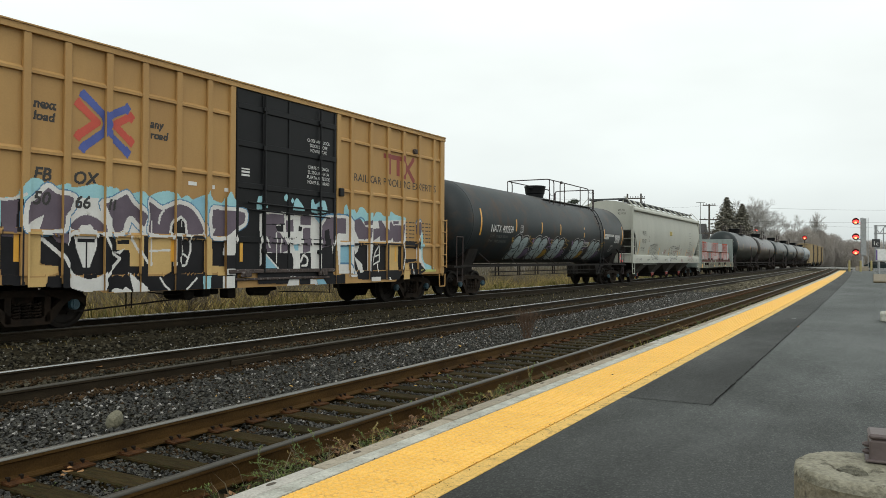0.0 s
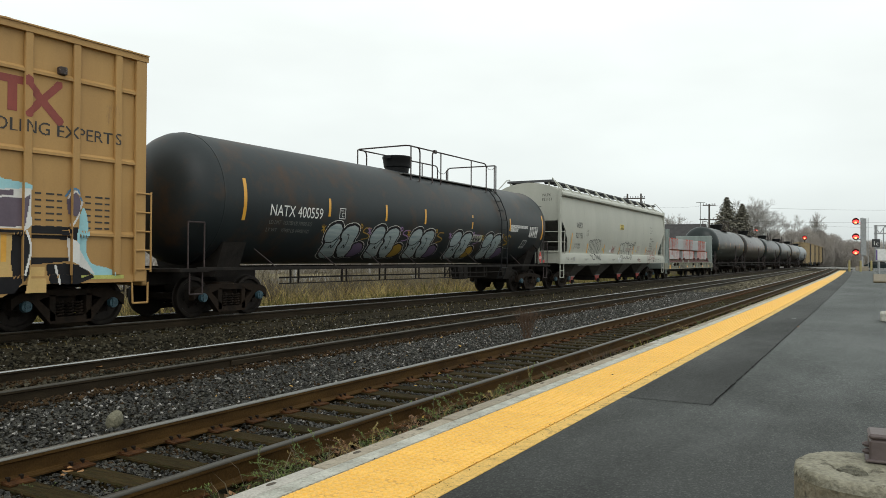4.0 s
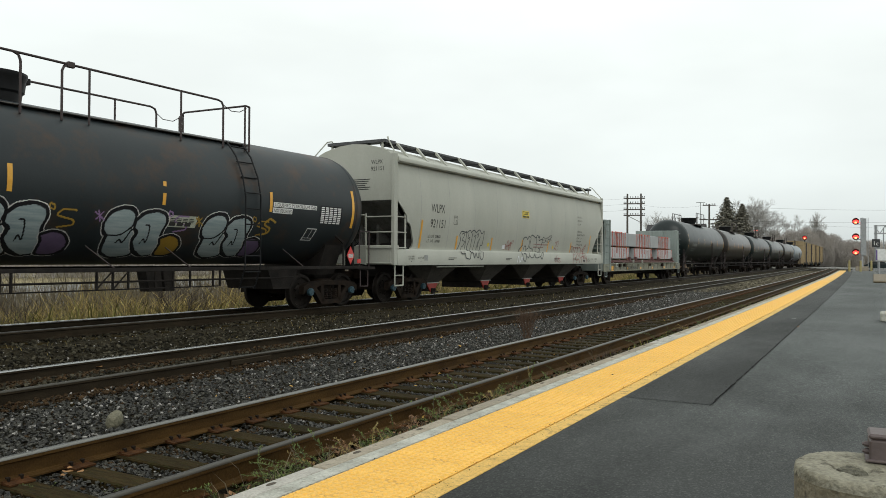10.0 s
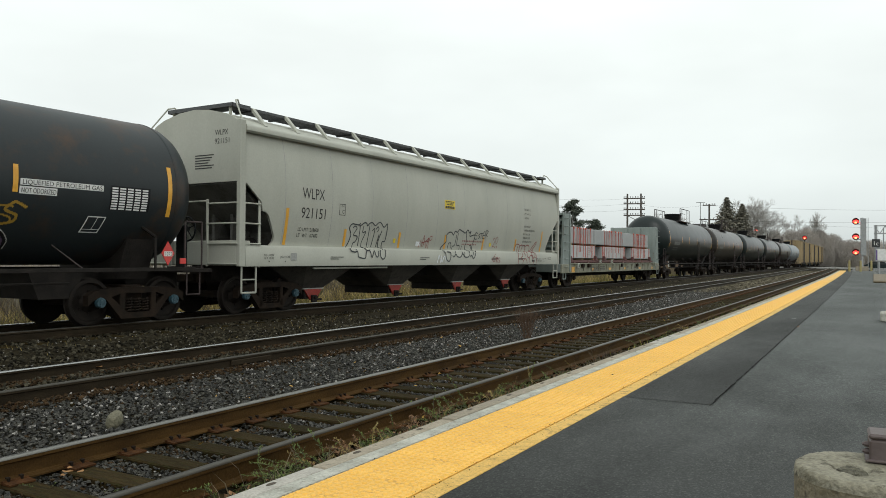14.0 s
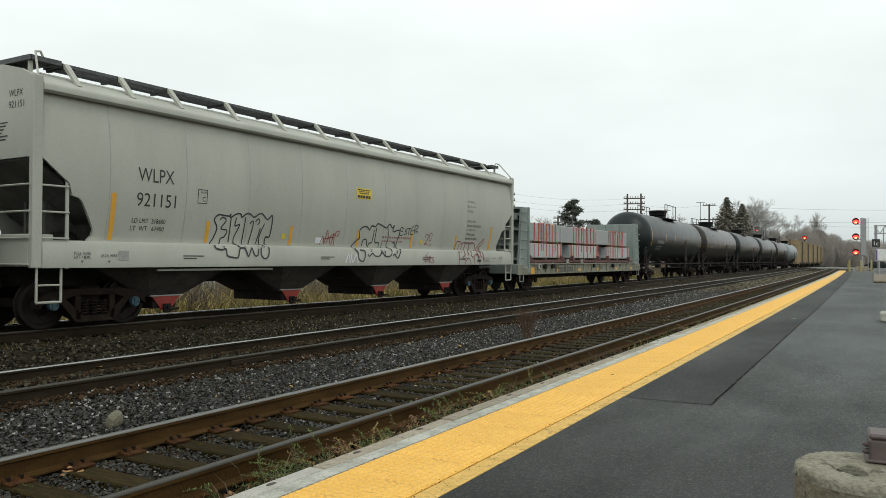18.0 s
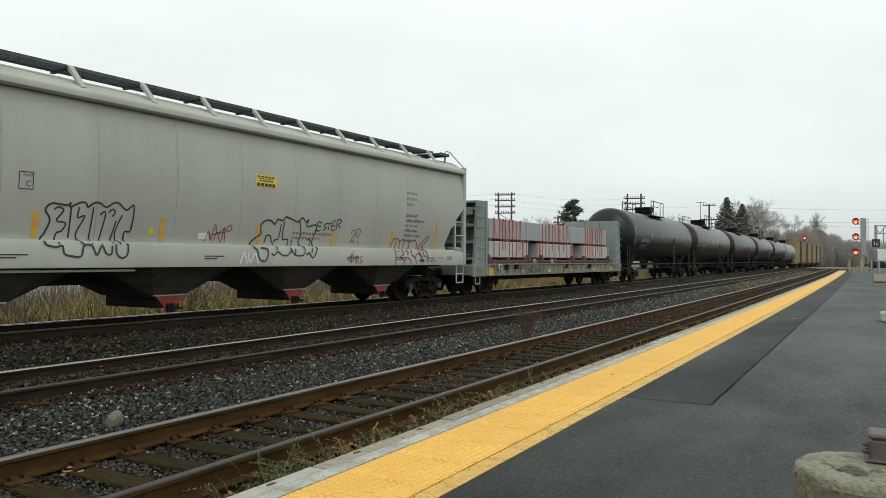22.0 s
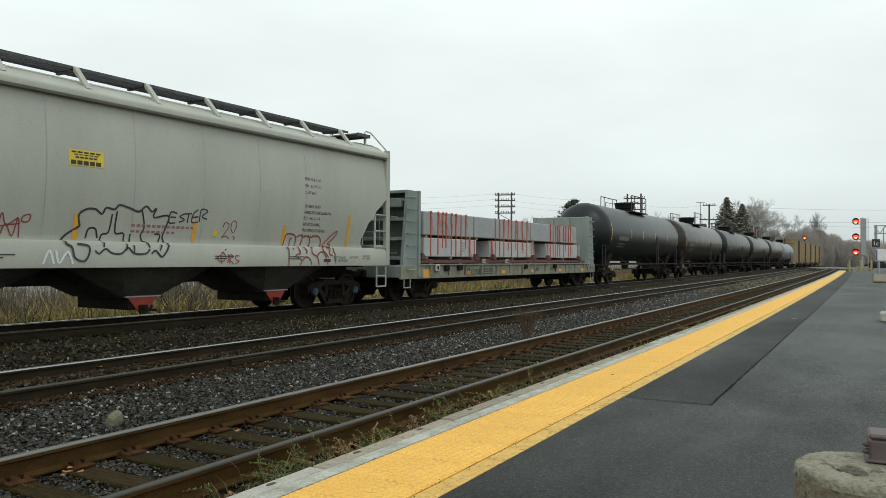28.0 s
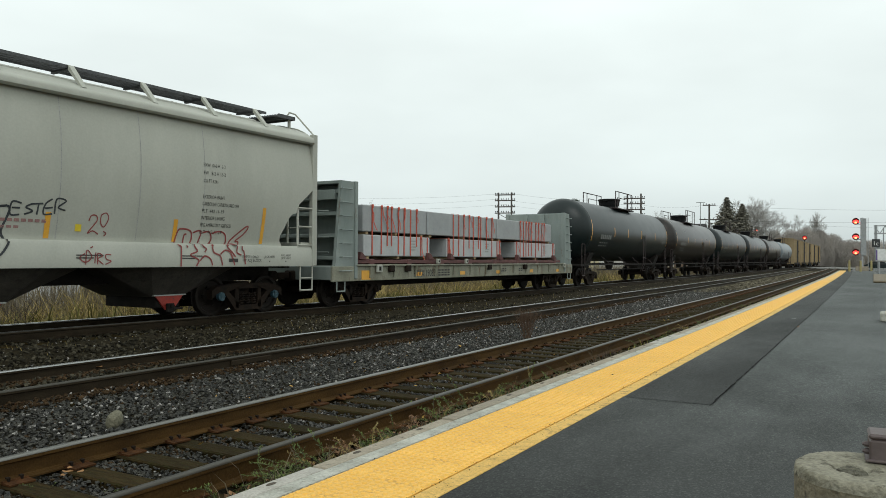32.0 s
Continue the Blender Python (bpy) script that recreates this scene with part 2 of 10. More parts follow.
# ---- mesh kit ----
class Geo:
    """Collects vertices and faces of one mesh."""

    def __init__(self):
        self.v, self.f = [], []

    def quad(self, *ps):
        k = len(self.v)
        self.v += [tuple(p) for p in ps]
        self.f.append(tuple(range(k, k + len(ps))))
        return self

    def box(self, x0, x1, y0, y1, z0, z1, b=0.0):
        k = len(self.v)
        if b <= 0:
            self.v += [(x, y, z) for x in (x0, x1) for y in (y0, y1) for z in (z0, z1)]
            self.f += [tuple(k + i for i in q) for q in ((0, 1, 3, 2), (4, 6, 7, 5), (0, 4, 5, 1), (2, 3, 7, 6), (0, 2, 6, 4), (1, 5, 7, 3))]
            return self
        lo, hi = (x0, y0, z0), (x1, y1, z1)
        idx = {}
        for c in range(8):
            s = (c & 1, c >> 1 & 1, c >> 2 & 1)
            for a in range(3):
                p = [(hi[i] if s[i] else lo[i]) if i == a else (hi[i] - b if s[i] else lo[i] + b) for i in range(3)]
                idx[s, a] = len(self.v)
                self.v.append(tuple(p))
        for a in range(3):
            o, u = [i for i in range(3) if i != a]
            for sa in (0, 1):
                ring = []
                for so, su in ((0, 0), (1, 0), (1, 1), (0, 1)):
                    s = [0, 0, 0]
                    s[a], s[o], s[u] = sa, so, su
                    ring.append(idx[tuple(s), a])
                self.f.append(tuple(ring))
        for c in range(3):
            a, d = [i for i in range(3) if i != c]
            for sa in (0, 1):
                for sd in (0, 1):
                    s0, s1 = [0, 0, 0], [0, 0, 0]
                    s0[a], s0[d], s1[a], s1[d], s1[c] = sa, sd, sa, sd, 1
                    self.f.append((idx[tuple(s0), a], idx[tuple(s1), a], idx[tuple(s1), d], idx[tuple(s0), d]))
        for c in range(8):
            s = (c & 1, c >> 1 & 1, c >> 2 & 1)
            self.f.append((idx[s, 0], idx[s, 1], idx[s, 2]))
        return self

    def cyl(self, p0, p1, r0, r1=None, seg=10, caps=True):
        r1 = r0 if r1 is None else r1
        p0, p1 = Vector(p0), Vector(p1)
        d = (p1 - p0).normalized()
        a = d.orthogonal().normalized()
        c = d.cross(a)
        k = len(self.v)
        for p, r in ((p0, r0), (p1, r1)):
            for i in range(seg):
                t = 2 * math.pi * i / seg
                self.v.append(tuple(p + r * (math.cos(t) * a + math.sin(t) * c)))
        for i in range(seg):
            j = (i + 1) % seg
            self.f.append((k + i, k + j, k + seg + j, k + seg + i))
        if caps:
            self.f.append(tuple(k + i for i in reversed(range(seg))))
            self.f.append(tuple(k + seg + i for i in range(seg)))
        return self

    def tube(self, pts, r, seg=6):
        for p, q in zip(pts[:-1], pts[1:]):
            self.cyl(p, q, r, seg=seg)
        return self

    def lathe(self, profile, axis="x", seg=32, at=(0, 0, 0)):
        """profile: (distance along the axis, radius)."""
        k = len(self.v)
        for h, r in profile:
            for i in range(seg):
                t = 2 * math.pi * i / seg
                p, q = r * math.cos(t), r * math.sin(t)
                w = {"x": (h, p, q), "y": (p, h, q), "z": (p, q, h)}[axis]
                self.v.append((w[0] + at[0], w[1] + at[1], w[2] + at[2]))
        for j in range(len(profile) - 1):
            for i in range(seg):
                n = (i + 1) % seg
                self.f.append((k + j * seg + i, k + j * seg + n, k + (j + 1) * seg + n, k + (j + 1) * seg + i))
        self.f.append(tuple(k + i for i in range(seg)))
        self.f.append(tuple(k + (len(profile) - 1) * seg + i for i in range(seg)))
        return self

    def prism(self, poly, axis, d0, d1):
        """A polygon (in the two other axes, in order) drawn out along axis from d0 to d1."""
        k, n = len(self.v), len(poly)
        for d in (d0, d1):
            for a, c in poly:
                self.v.append({"x": (d, a, c), "y": (a, d, c), "z": (a, c, d)}[axis])
        self.f.append(tuple(k + i for i in range(n)))
        self.f.append(tuple(k + n + i for i in reversed(range(n))))
        for i in range(n):
            j = (i + 1) % n
            self.f.append((k + i, k + n + i, k + n + j, k + j))
        return self

    def loft(self, sections, close=True):
        """Rings of equal length, joined one to the next, capped at both ends."""
        k, n = len(self.v), len(sections[0])
        for s in sections:
            self.v += [tuple(p) for p in s]
        m = n if close else n - 1
        for j in range(len(sections) - 1):
            for i in range(m):
                q = (i + 1) % n
                self.f.append((k + j * n + i, k + j * n + q, k + (j + 1) * n + q, k + (j + 1) * n + i))
        if close:
            self.f.append(tuple(k + i for i in range(n)))
            self.f.append(tuple(k + (len(sections) - 1) * n + i for i in range(n)))
        return self

    def add(self, other, m):
        k = len(self.v)
        self.v += [tuple(m @ Vector(p)) for p in other.v]
        self.f += [tuple(k + i for i in q) for q in other.f]
        return self

    def mesh(self, name, smooth=35):
        me = bpy.data.meshes.new(name)
        me.from_pydata(self.v, [], self.f)
        bm = bmesh.new()
        bm.from_mesh(me)
        bmesh.ops.recalc_face_normals(bm, faces=bm.faces)
        bm.to_mesh(me)
        bm.free()
        if not smooth:
            me.shade_flat()
        else:
            me.shade_smooth()
            me.set_sharp_from_angle(angle=radians(smooth))
        return me


def part(name, geo, material, parent=None, label="", smooth=35, m=None):
    """Links a Geo or a ready mesh as one object."""
    me = geo if isinstance(geo, bpy.types.Mesh) else geo.mesh(name, smooth)
    if material and not me.materials:
        me.materials.append(material)
    ob = new(name, me)
    if parent:
        ob.parent = parent
    if m is not None:
        ob.matrix_basis = m
    return tagged(ob, label)


def base(name, m, label, category, group="", kind=""):
    ob = new(name)
    ob.empty_display_size = 0.3
    ob.matrix_basis = m
    return tagged(ob, label, category, group, kind)


# ---- plan: tracks run along x, the platform on their right ----
BEND = 0.7347e-4
Y1, Y2, Y3 = 5.056, 9.457, 14.292      # track centres abreast of the camera
Z3 = 0.208                             # rail top of the third track; 0 for the other two
PLAT = 0.1024                          # platform top
GAUGE = 0.753


def bend(x):
    return BEND * x * abs(x) if x < 220 else BEND * (220 * 220 + 440 * (x - 220))


def y1(x):
    return Y1 + bend(x)


def y2(x):
    return Y2 + bend(x)


def y3(x):
    if x > 60:
        return 13.62 + 0.0038 * (x - 60)
    d = Y3 - 0.0255 * x + 1.133e-4 * x * x - 13.62
    return 13.62 + 0.12 * math.log(1 + math.exp(d / 0.12))


def slope3(x):
    return (y3(x + 0.5) - y3(x - 0.5))


def travel(t):
    """Metres that the train has rolled towards -x after t seconds."""
    u = t / 32
    return u * (95.985 + u * (16.867 + u * (-472.244 + u * (1126.362 + u * (-1294.477 + u * (739.831 - u * 165.001))))))


# ---- ground, ballast, platform ----
def sweep(name, material, profile, xs, centre, kind="structure", label="", category="ground", smooth=30):
    """Draws a cross-section of (offset, height) along a curved line."""
    g = Geo()
    g.loft([[(x, centre(x) + o, z) for o, z in profile] for x in xs], close=False)
    return tagged(part(name, g, material, None, label, smooth), "", category, "", kind)


XS = [-60 + 4 * i for i in range(25)] + [44 + 8 * i for i in range(25)] + [260, 320, 400]
G0 = Geo().quad((-300, -600, -0.75), (1500, -600, -0.75), (1500, 1200, -0.75), (-300, 1200, -0.75))
tagged(part("ground", G0, M_GROUND, None, "flat dry grassland reaching to the horizon"), "", "ground", "", "structure")
sweep("ballast_bed", M_BALLAST, [(-6.2, -0.62), (-6.15, -0.36), (-3.9, -0.3), (-3.6, -0.24), (-2.9, -0.265), (-1.5, -0.265), (-0.6, -0.22), (0.6, -0.26), (1.4, -0.24), (2.2, -0.21),
                                         (3.6, -0.21), (5.4, -0.2), (6.0, -0.2)], XS, lambda x: y1(x) + 2.2, label="dark grey crushed-stone ballast between the rails")
sweep("ballast_shoulder", M_BALLAST, [(-3.6, -0.25), (-2.3, -0.17), (-1.5, -0.012), (1.6, -0.012), (2.3, -0.1), (3.4, -0.74)], XS, y3, label="raised dark ballast under the far track")


def rail_profile(z, side):
    """Half-round cornered rail section, head up, base down; z is the rail top."""
    h = [(-0.036, 0.0), (-0.028, 0.006), (0.028, 0.006), (0.036, 0.0), (0.036, -0.034), (0.010, -0.048), (0.009, -0.145), (0.07, -0.165), (0.07, -0.178), (-0.07, -0.178), (-0.07, -0.165), (-0.009, -0.145), (-0.010, -0.048), (-0.036, -0.034)]
    return [(o, z - 0.006 + q) for o, q in h]


def rails(centre, z, web, top_far, top_near):
    for side, tm in ((1, top_far), (-1, top_near)):
        g = Geo()
        g.loft([[(x, centre(x) + side * GAUGE + o, q) for o, q in rail_profile(z, side)] for x in XS])
        r = part("rail", g, web, None, "rust-brown steel rail with a worn running surface" if tm is not M_RAIL_DULL else "rust-brown steel rail with a dull head")
        tagged(r, "", "rail", "track rails", "")
        h = Geo()
        h.loft([[(x, centre(x) + side * GAUGE + o, z + q) for o, q in ((-0.0372, -0.016), (-0.0366, -0.007), (-0.0325, -0.001), (-0.024, 0.0026), (-0.012, 0.0044), (0.0, 0.005), (0.012, 0.0044), (0.024, 0.0026), (0.0325, -0.001), (0.0366, -0.007))] for x in XS], close=False)
        part("running_surface", h, tm, r, "polished grey steel" if tm is not M_RAIL_DULL else "dull grey steel", 80)


rails(y1, 0.0, M_RAIL, M_RAIL_WORN, M_RAIL_DULL)
rails(y2, 0.0, M_RAIL_DARK, M_RAIL_TOP, M_RAIL_DULL)
rails(y3, Z3, M_RAIL_DARK, M_RAIL_TOP, M_RAIL_DULL)

# platform: asphalt slab, concrete edge of two courses, yellow strip
PX = [-14, -6, 0, 6, 12, 20, 30, 40, 50, 60, 70, 80, 90, 100, 110, 120, 130.5]
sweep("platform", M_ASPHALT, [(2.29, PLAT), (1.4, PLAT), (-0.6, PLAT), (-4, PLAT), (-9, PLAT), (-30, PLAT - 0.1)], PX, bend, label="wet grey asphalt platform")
sweep("platform_edge", M_CONCRETE_OLD, [(3.40, -0.7), (3.40, PLAT - 0.03), (3.385, PLAT - 0.012), (3.27, PLAT - 0.01), (3.262, PLAT - 0.04)], PX, bend, label="weathered concrete platform edge")
sweep("platform_kerb", M_CONCRETE, [(3.258, PLAT - 0.05), (3.256, PLAT), (3.122, PLAT + 0.002), (3.117, PLAT - 0.05)], PX, bend, label="pale concrete strip beside the yellow tiles")
sweep("yellow_line", M_YELLOW_PAINT, [(2.430, PLAT - 0.03), (2.426, PLAT + 0.004), (2.288, PLAT + 0.004), (2.285, PLAT - 0.03)], PX, bend, label="worn yellow painted line")
sweep("tactile_bed", M_YELLOW, [(3.100, PLAT - 0.05), (3.098, PLAT + 0.003), (2.442, PLAT + 0.003), (2.440, PLAT - 0.05)], PX, bend, label="yellow tactile strip with raised domes")


# ---- painted marks: a fine raster that follows a surface, ribbons and letters ----
def bent(pts, ring):
    """The points joined by a flowing line that runs through all of them."""
    n, res = len(pts), []
    if n < 3:
        return list(pts)
    for i in range(n if ring else n - 1):
        a, b, c, d = (pts[(i + k) % n] if ring else pts[min(max(i + k, 0), n - 1)] for k in (-1, 0, 1, 2))
        for t in (0.0, 0.25, 0.5, 0.75):
            res.append(tuple(b[k] + 0.35 * t * (c[k] - a[k]) + t * t * (3 * (c[k] - b[k]) - 0.7 * (c[k] - a[k]) - 0.35 * (d[k] - b[k])) + t ** 3 * (2 * (b[k] - c[k]) + 0.35 * (c[k] - a[k]) + 0.35 * (d[k] - b[k])) for k in (0, 1)))
    if not ring:
        res.append(tuple(pts[-1]))
    return res


class Paint:
    """A raster of paint codes over a surface with coordinates (u, v)."""

    def __init__(self, u0, u1, v0, v1, cell):
        self.u0, self.v0, self.c = u0, v0, cell
        self.nu, self.nv = int((u1 - u0) / cell), int((v1 - v0) / cell)
        self.g = np.zeros((self.nu, self.nv), np.int8)
        self.du = 0.0

    def _window(self, us, vs, pad=0.0):
        a = max(0, int((min(us) - pad - self.u0) / self.c))
        b = min(self.nu, int((max(us) + pad - self.u0) / self.c) + 2)
        c = max(0, int((min(vs) - pad - self.v0) / self.c))
        d = min(self.nv, int((max(vs) + pad - self.v0) / self.c) + 2)
        uu = self.u0 + (np.arange(a, max(a, b)) + 0.5) * self.c
        vv = self.v0 + (np.arange(c, max(c, d)) + 0.5) * self.c
        return a, b, c, d, uu[:, None], vv[None, :]

    def poly(self, code, pts):
        pts = [(p + self.du, q) for p, q in pts]
        a, b, c, d, uu, vv = self._window([p[0] for p in pts], [p[1] for p in pts])
        inside = np.zeros((uu.shape[0], vv.shape[1]), bool)
        for (x0, z0), (x1, z1) in zip(pts, pts[1:] + pts[:1]):
            if z0 == z1:
                continue
            inside ^= ((z0 > vv) != (z1 > vv)) & (uu < (x1 - x0) * (vv - z0) / (z1 - z0) + x0)
        self.g[a:b, c:d][inside] = code

    def line(self, code, pts, w):
        pts = [(p + self.du, q) for p, q in pts]
        for (x0, z0), (x1, z1) in zip(pts[:-1], pts[1:]):
            a, b, c, d, uu, vv = self._window((x0, x1), (z0, z1), w / 2)
            dx, dz = x1 - x0, z1 - z0
            n = max(dx * dx + dz * dz, 1e-9)
            t = np.clip(((uu - x0) * dx + (vv - z0) * dz) / n, 0, 1)
            self.g[a:b, c:d][(uu - x0 - t * dx) ** 2 + (vv - z0 - t * dz) ** 2 < w * w / 4] = code

    def blob(self, code, pts):
        self.poly(code, bent(pts, True))

    def curve(self, code, pts, w):
        self.line(code, bent(pts[:-1], True) + pts[:1] if pts[0] == pts[-1] else bent(pts, False), w)

    def dots(self, code, spots):
        for p, q, r, s in spots:
            a, b, c, d, uu, vv = self._window((p - r, p + r), (q - s, q + s))
            self.g[a:b, c:d][((uu - p) / r) ** 2 + ((vv - q) / s) ** 2 < 1] = code

    def stencil(self, code, text, u, v, height, stretch=1.0, slant=0.0):
        tris, width = letters(text, height, stretch, slant)
        for t in tris:
            self.poly(code, [(u + p, v + q) for p, q in t])
        return width

    def bolden(self, code):
        m = self.g == code
        m[1:] |= m[:-1].copy()
        m[:, 1:] |= m[:, :-1].copy()
        self.g[m] = code

    def mesh(self, name, where, materials, run):
        """where(u, v) gives the place on the surface; equal cells above one another are joined in runs."""
        verts, faces, kinds = [], [], []
        c = self.c
        for i in range(self.nu):
            col = self.g[i]
            j = 0
            u = self.u0 + i * c
            while j < self.nv:
                k = col[j]
                if not k:
                    j += 1
                    continue
                e = j + 1
                while e < self.nv and col[e] == k and e - j < run:
                    e += 1
                m = len(verts)
                v0, v1 = self.v0 + j * c, self.v0 + e * c
                um, vm = u + c / 2, (v0 + v1) / 2
                verts += [where(u, v0, um, vm), where(u + c, v0, um, vm), where(u + c, v1, um, vm), where(u, v1, um, vm)]
                faces.append((m, m + 1, m + 2, m + 3))
                kinds.append(k - 1)
                j = e
        me = bpy.data.meshes.new(name)
        me.from_pydata(verts, [], faces)
        me.polygons.foreach_set("material_index", kinds)
        for m in materials:
            me.materials.append(m)
        return me


LETTERS = {}


def letters(text, height, stretch=1.0, slant=0.0):
    """Triangles of a line of writing in the built-in font, from its left end on the base line, and its width."""
    if text not in LETTERS:
        cu = bpy.data.curves.new("writing", "FONT")
        cu.body = text
        cu.resolution_u = 3
        ob = new("writing", cu)
        me = bpy.data.meshes.new_from_object(ob.evaluated_get(bpy.context.evaluated_depsgraph_get()))
        me.calc_loop_triangles()
        LETTERS[text] = [[(me.vertices[i].co.x, me.vertices[i].co.y) for i in t.vertices] for t in me.loop_triangles]
        bpy.data.objects.remove(ob)
        bpy.data.curves.remove(cu)
        bpy.data.meshes.remove(me)
    k = height / 0.69
    tris = [[(p * k * stretch + slant * q * k, q * k) for p, q in t] for t in LETTERS[text]]
    return tris, max([p for t in tris for p, q in t] or [0])


def writing(g, text, u, v, height, where, stretch=1.0, slant=0.0, width=None):
    """Adds letters to a Geo, laid on a surface by where(u, v)."""
    tris, w = letters(text, height, stretch, slant)
    s = width / w if width and w else 1.0
    for t in tris:
        g.quad(*[where(u + p * s, v + q) for p, q in t])
    return g


def smooth_line(pts, n=5):
    """Rounds a polyline (Catmull-Rom)."""
    out = []
    q = [pts[0]] + list(pts) + [pts[-1]]
    for i in range(1, len(q) - 2):
        for j in range(n):
            t = j / n
            out.append(tuple(0.5 * (2 * q[i][k] + (q[i + 1][k] - q[i - 1][k]) * t + (2 * q[i - 1][k] - 5 * q[i][k] + 4 * q[i + 1][k] - q[i + 2][k]) * t * t
                                    + (3 * q[i][k] - q[i - 1][k] - 3 * q[i + 1][k] + q[i + 2][k]) * t ** 3) for k in (0, 1)))
    return out + [pts[-1]]


class Tags:
    """Spray-can lines as ribbons on a surface, one Geo for each colour."""

    def __init__(self, where):
        self.where, self.geo = where, {}

    def line(self, code, pts, w):
        g = self.geo.setdefault(code, Geo())
        p = smooth_line(pts)
        left, right = [], []
        for i in range(len(p)):
            a, b = p[max(0, i - 1)], p[min(len(p) - 1, i + 1)]
            dx, dz = b[0] - a[0], b[1] - a[1]
            n = math.hypot(dx, dz) or 1.0
            ox, oz = -dz / n * w / 2, dx / n * w / 2
            left.append(self.where(p[i][0] + ox, p[i][1] + oz))
            right.append(self.where(p[i][0] - ox, p[i][1] - oz))
        k = len(g.v)
        for a, b in zip(left, right):
            g.v += [a, b]
        for i in range(len(p) - 1):
            g.f.append((k + 2 * i, k + 2 * i + 1, k + 2 * i + 3, k + 2 * i + 2))

# ---- train ----
M_TANK = mat("black_tank_paint", (0.011, 0.012, 0.013), (0.024, 0.024, 0.025), 1.2, 0.5, 0, 0.06, 30, wear=(0.05, 0.032, 0.025), wear_at=0.66, spec=0.3)
M_HOPPER = mat("hopper_grey_paint", (0.338, 0.342, 0.292), (0.412, 0.416, 0.36), 0.8, 0.55, 0, 0.05, 25, stretch=(1, 1, 0.3), wear=(0.26, 0.25, 0.215), wear_at=0.70)
M_BOX = mat("boxcar_ochre", (0.35, 0.195, 0.062), (0.44, 0.262, 0.09), 0.9, 0.6, 0, 0.06, 30, stretch=(1, 1, 0.3), wear=(0.25, 0.14, 0.06), wear_at=0.68)
M_BLACKPAINT = mat("black_paint", (0.006, 0.0065, 0.0072), (0.012, 0.0124, 0.0135), 2, 0.5, 0, 0.1, 40, spec=0.2)
M_UNDER = mat("underframe_grime", (0.013, 0.0115, 0.0105), (0.029, 0.025, 0.022), 4, 0.8, 0.1, 0.3, 40, spec=0.15)
M_TRUCK = mat("truck_rust", (0.009, 0.0068, 0.005), (0.025, 0.0165, 0.011), 5, 0.8, 0.1, 0.35, 50, spec=0.15)
M_WHEEL = mat("wheel_steel", (0.011, 0.009, 0.008), (0.026, 0.021, 0.017), 5, 0.65, 0.4, 0.2, 50, spec=0.2)
M_TREAD = mat("wheel_tread", (0.14, 0.14, 0.14), (0.24, 0.24, 0.24), 5, 0.32, 0.9, 0.03, 50)
M_CAP = mat("bearing_blue", (0.020, 0.050, 0.066), (0.042, 0.090, 0.112), 14, 0.5, 0.1, 0.2, 60)
M_FLAT = mat("flatcar_green_grey", (0.17, 0.205, 0.19), (0.26, 0.295, 0.275), 1.5, 0.65, 0, 0.1, 30, stretch=(1, 1, 0.3), wear=(0.15, 0.09, 0.055), wear_at=0.64)

CARS = []      # (thing, x of its middle at the start)
ROLLING = []   # (wheelset, x in its truck)
CAP_MESH, TRUCK_MESH = {}, {}


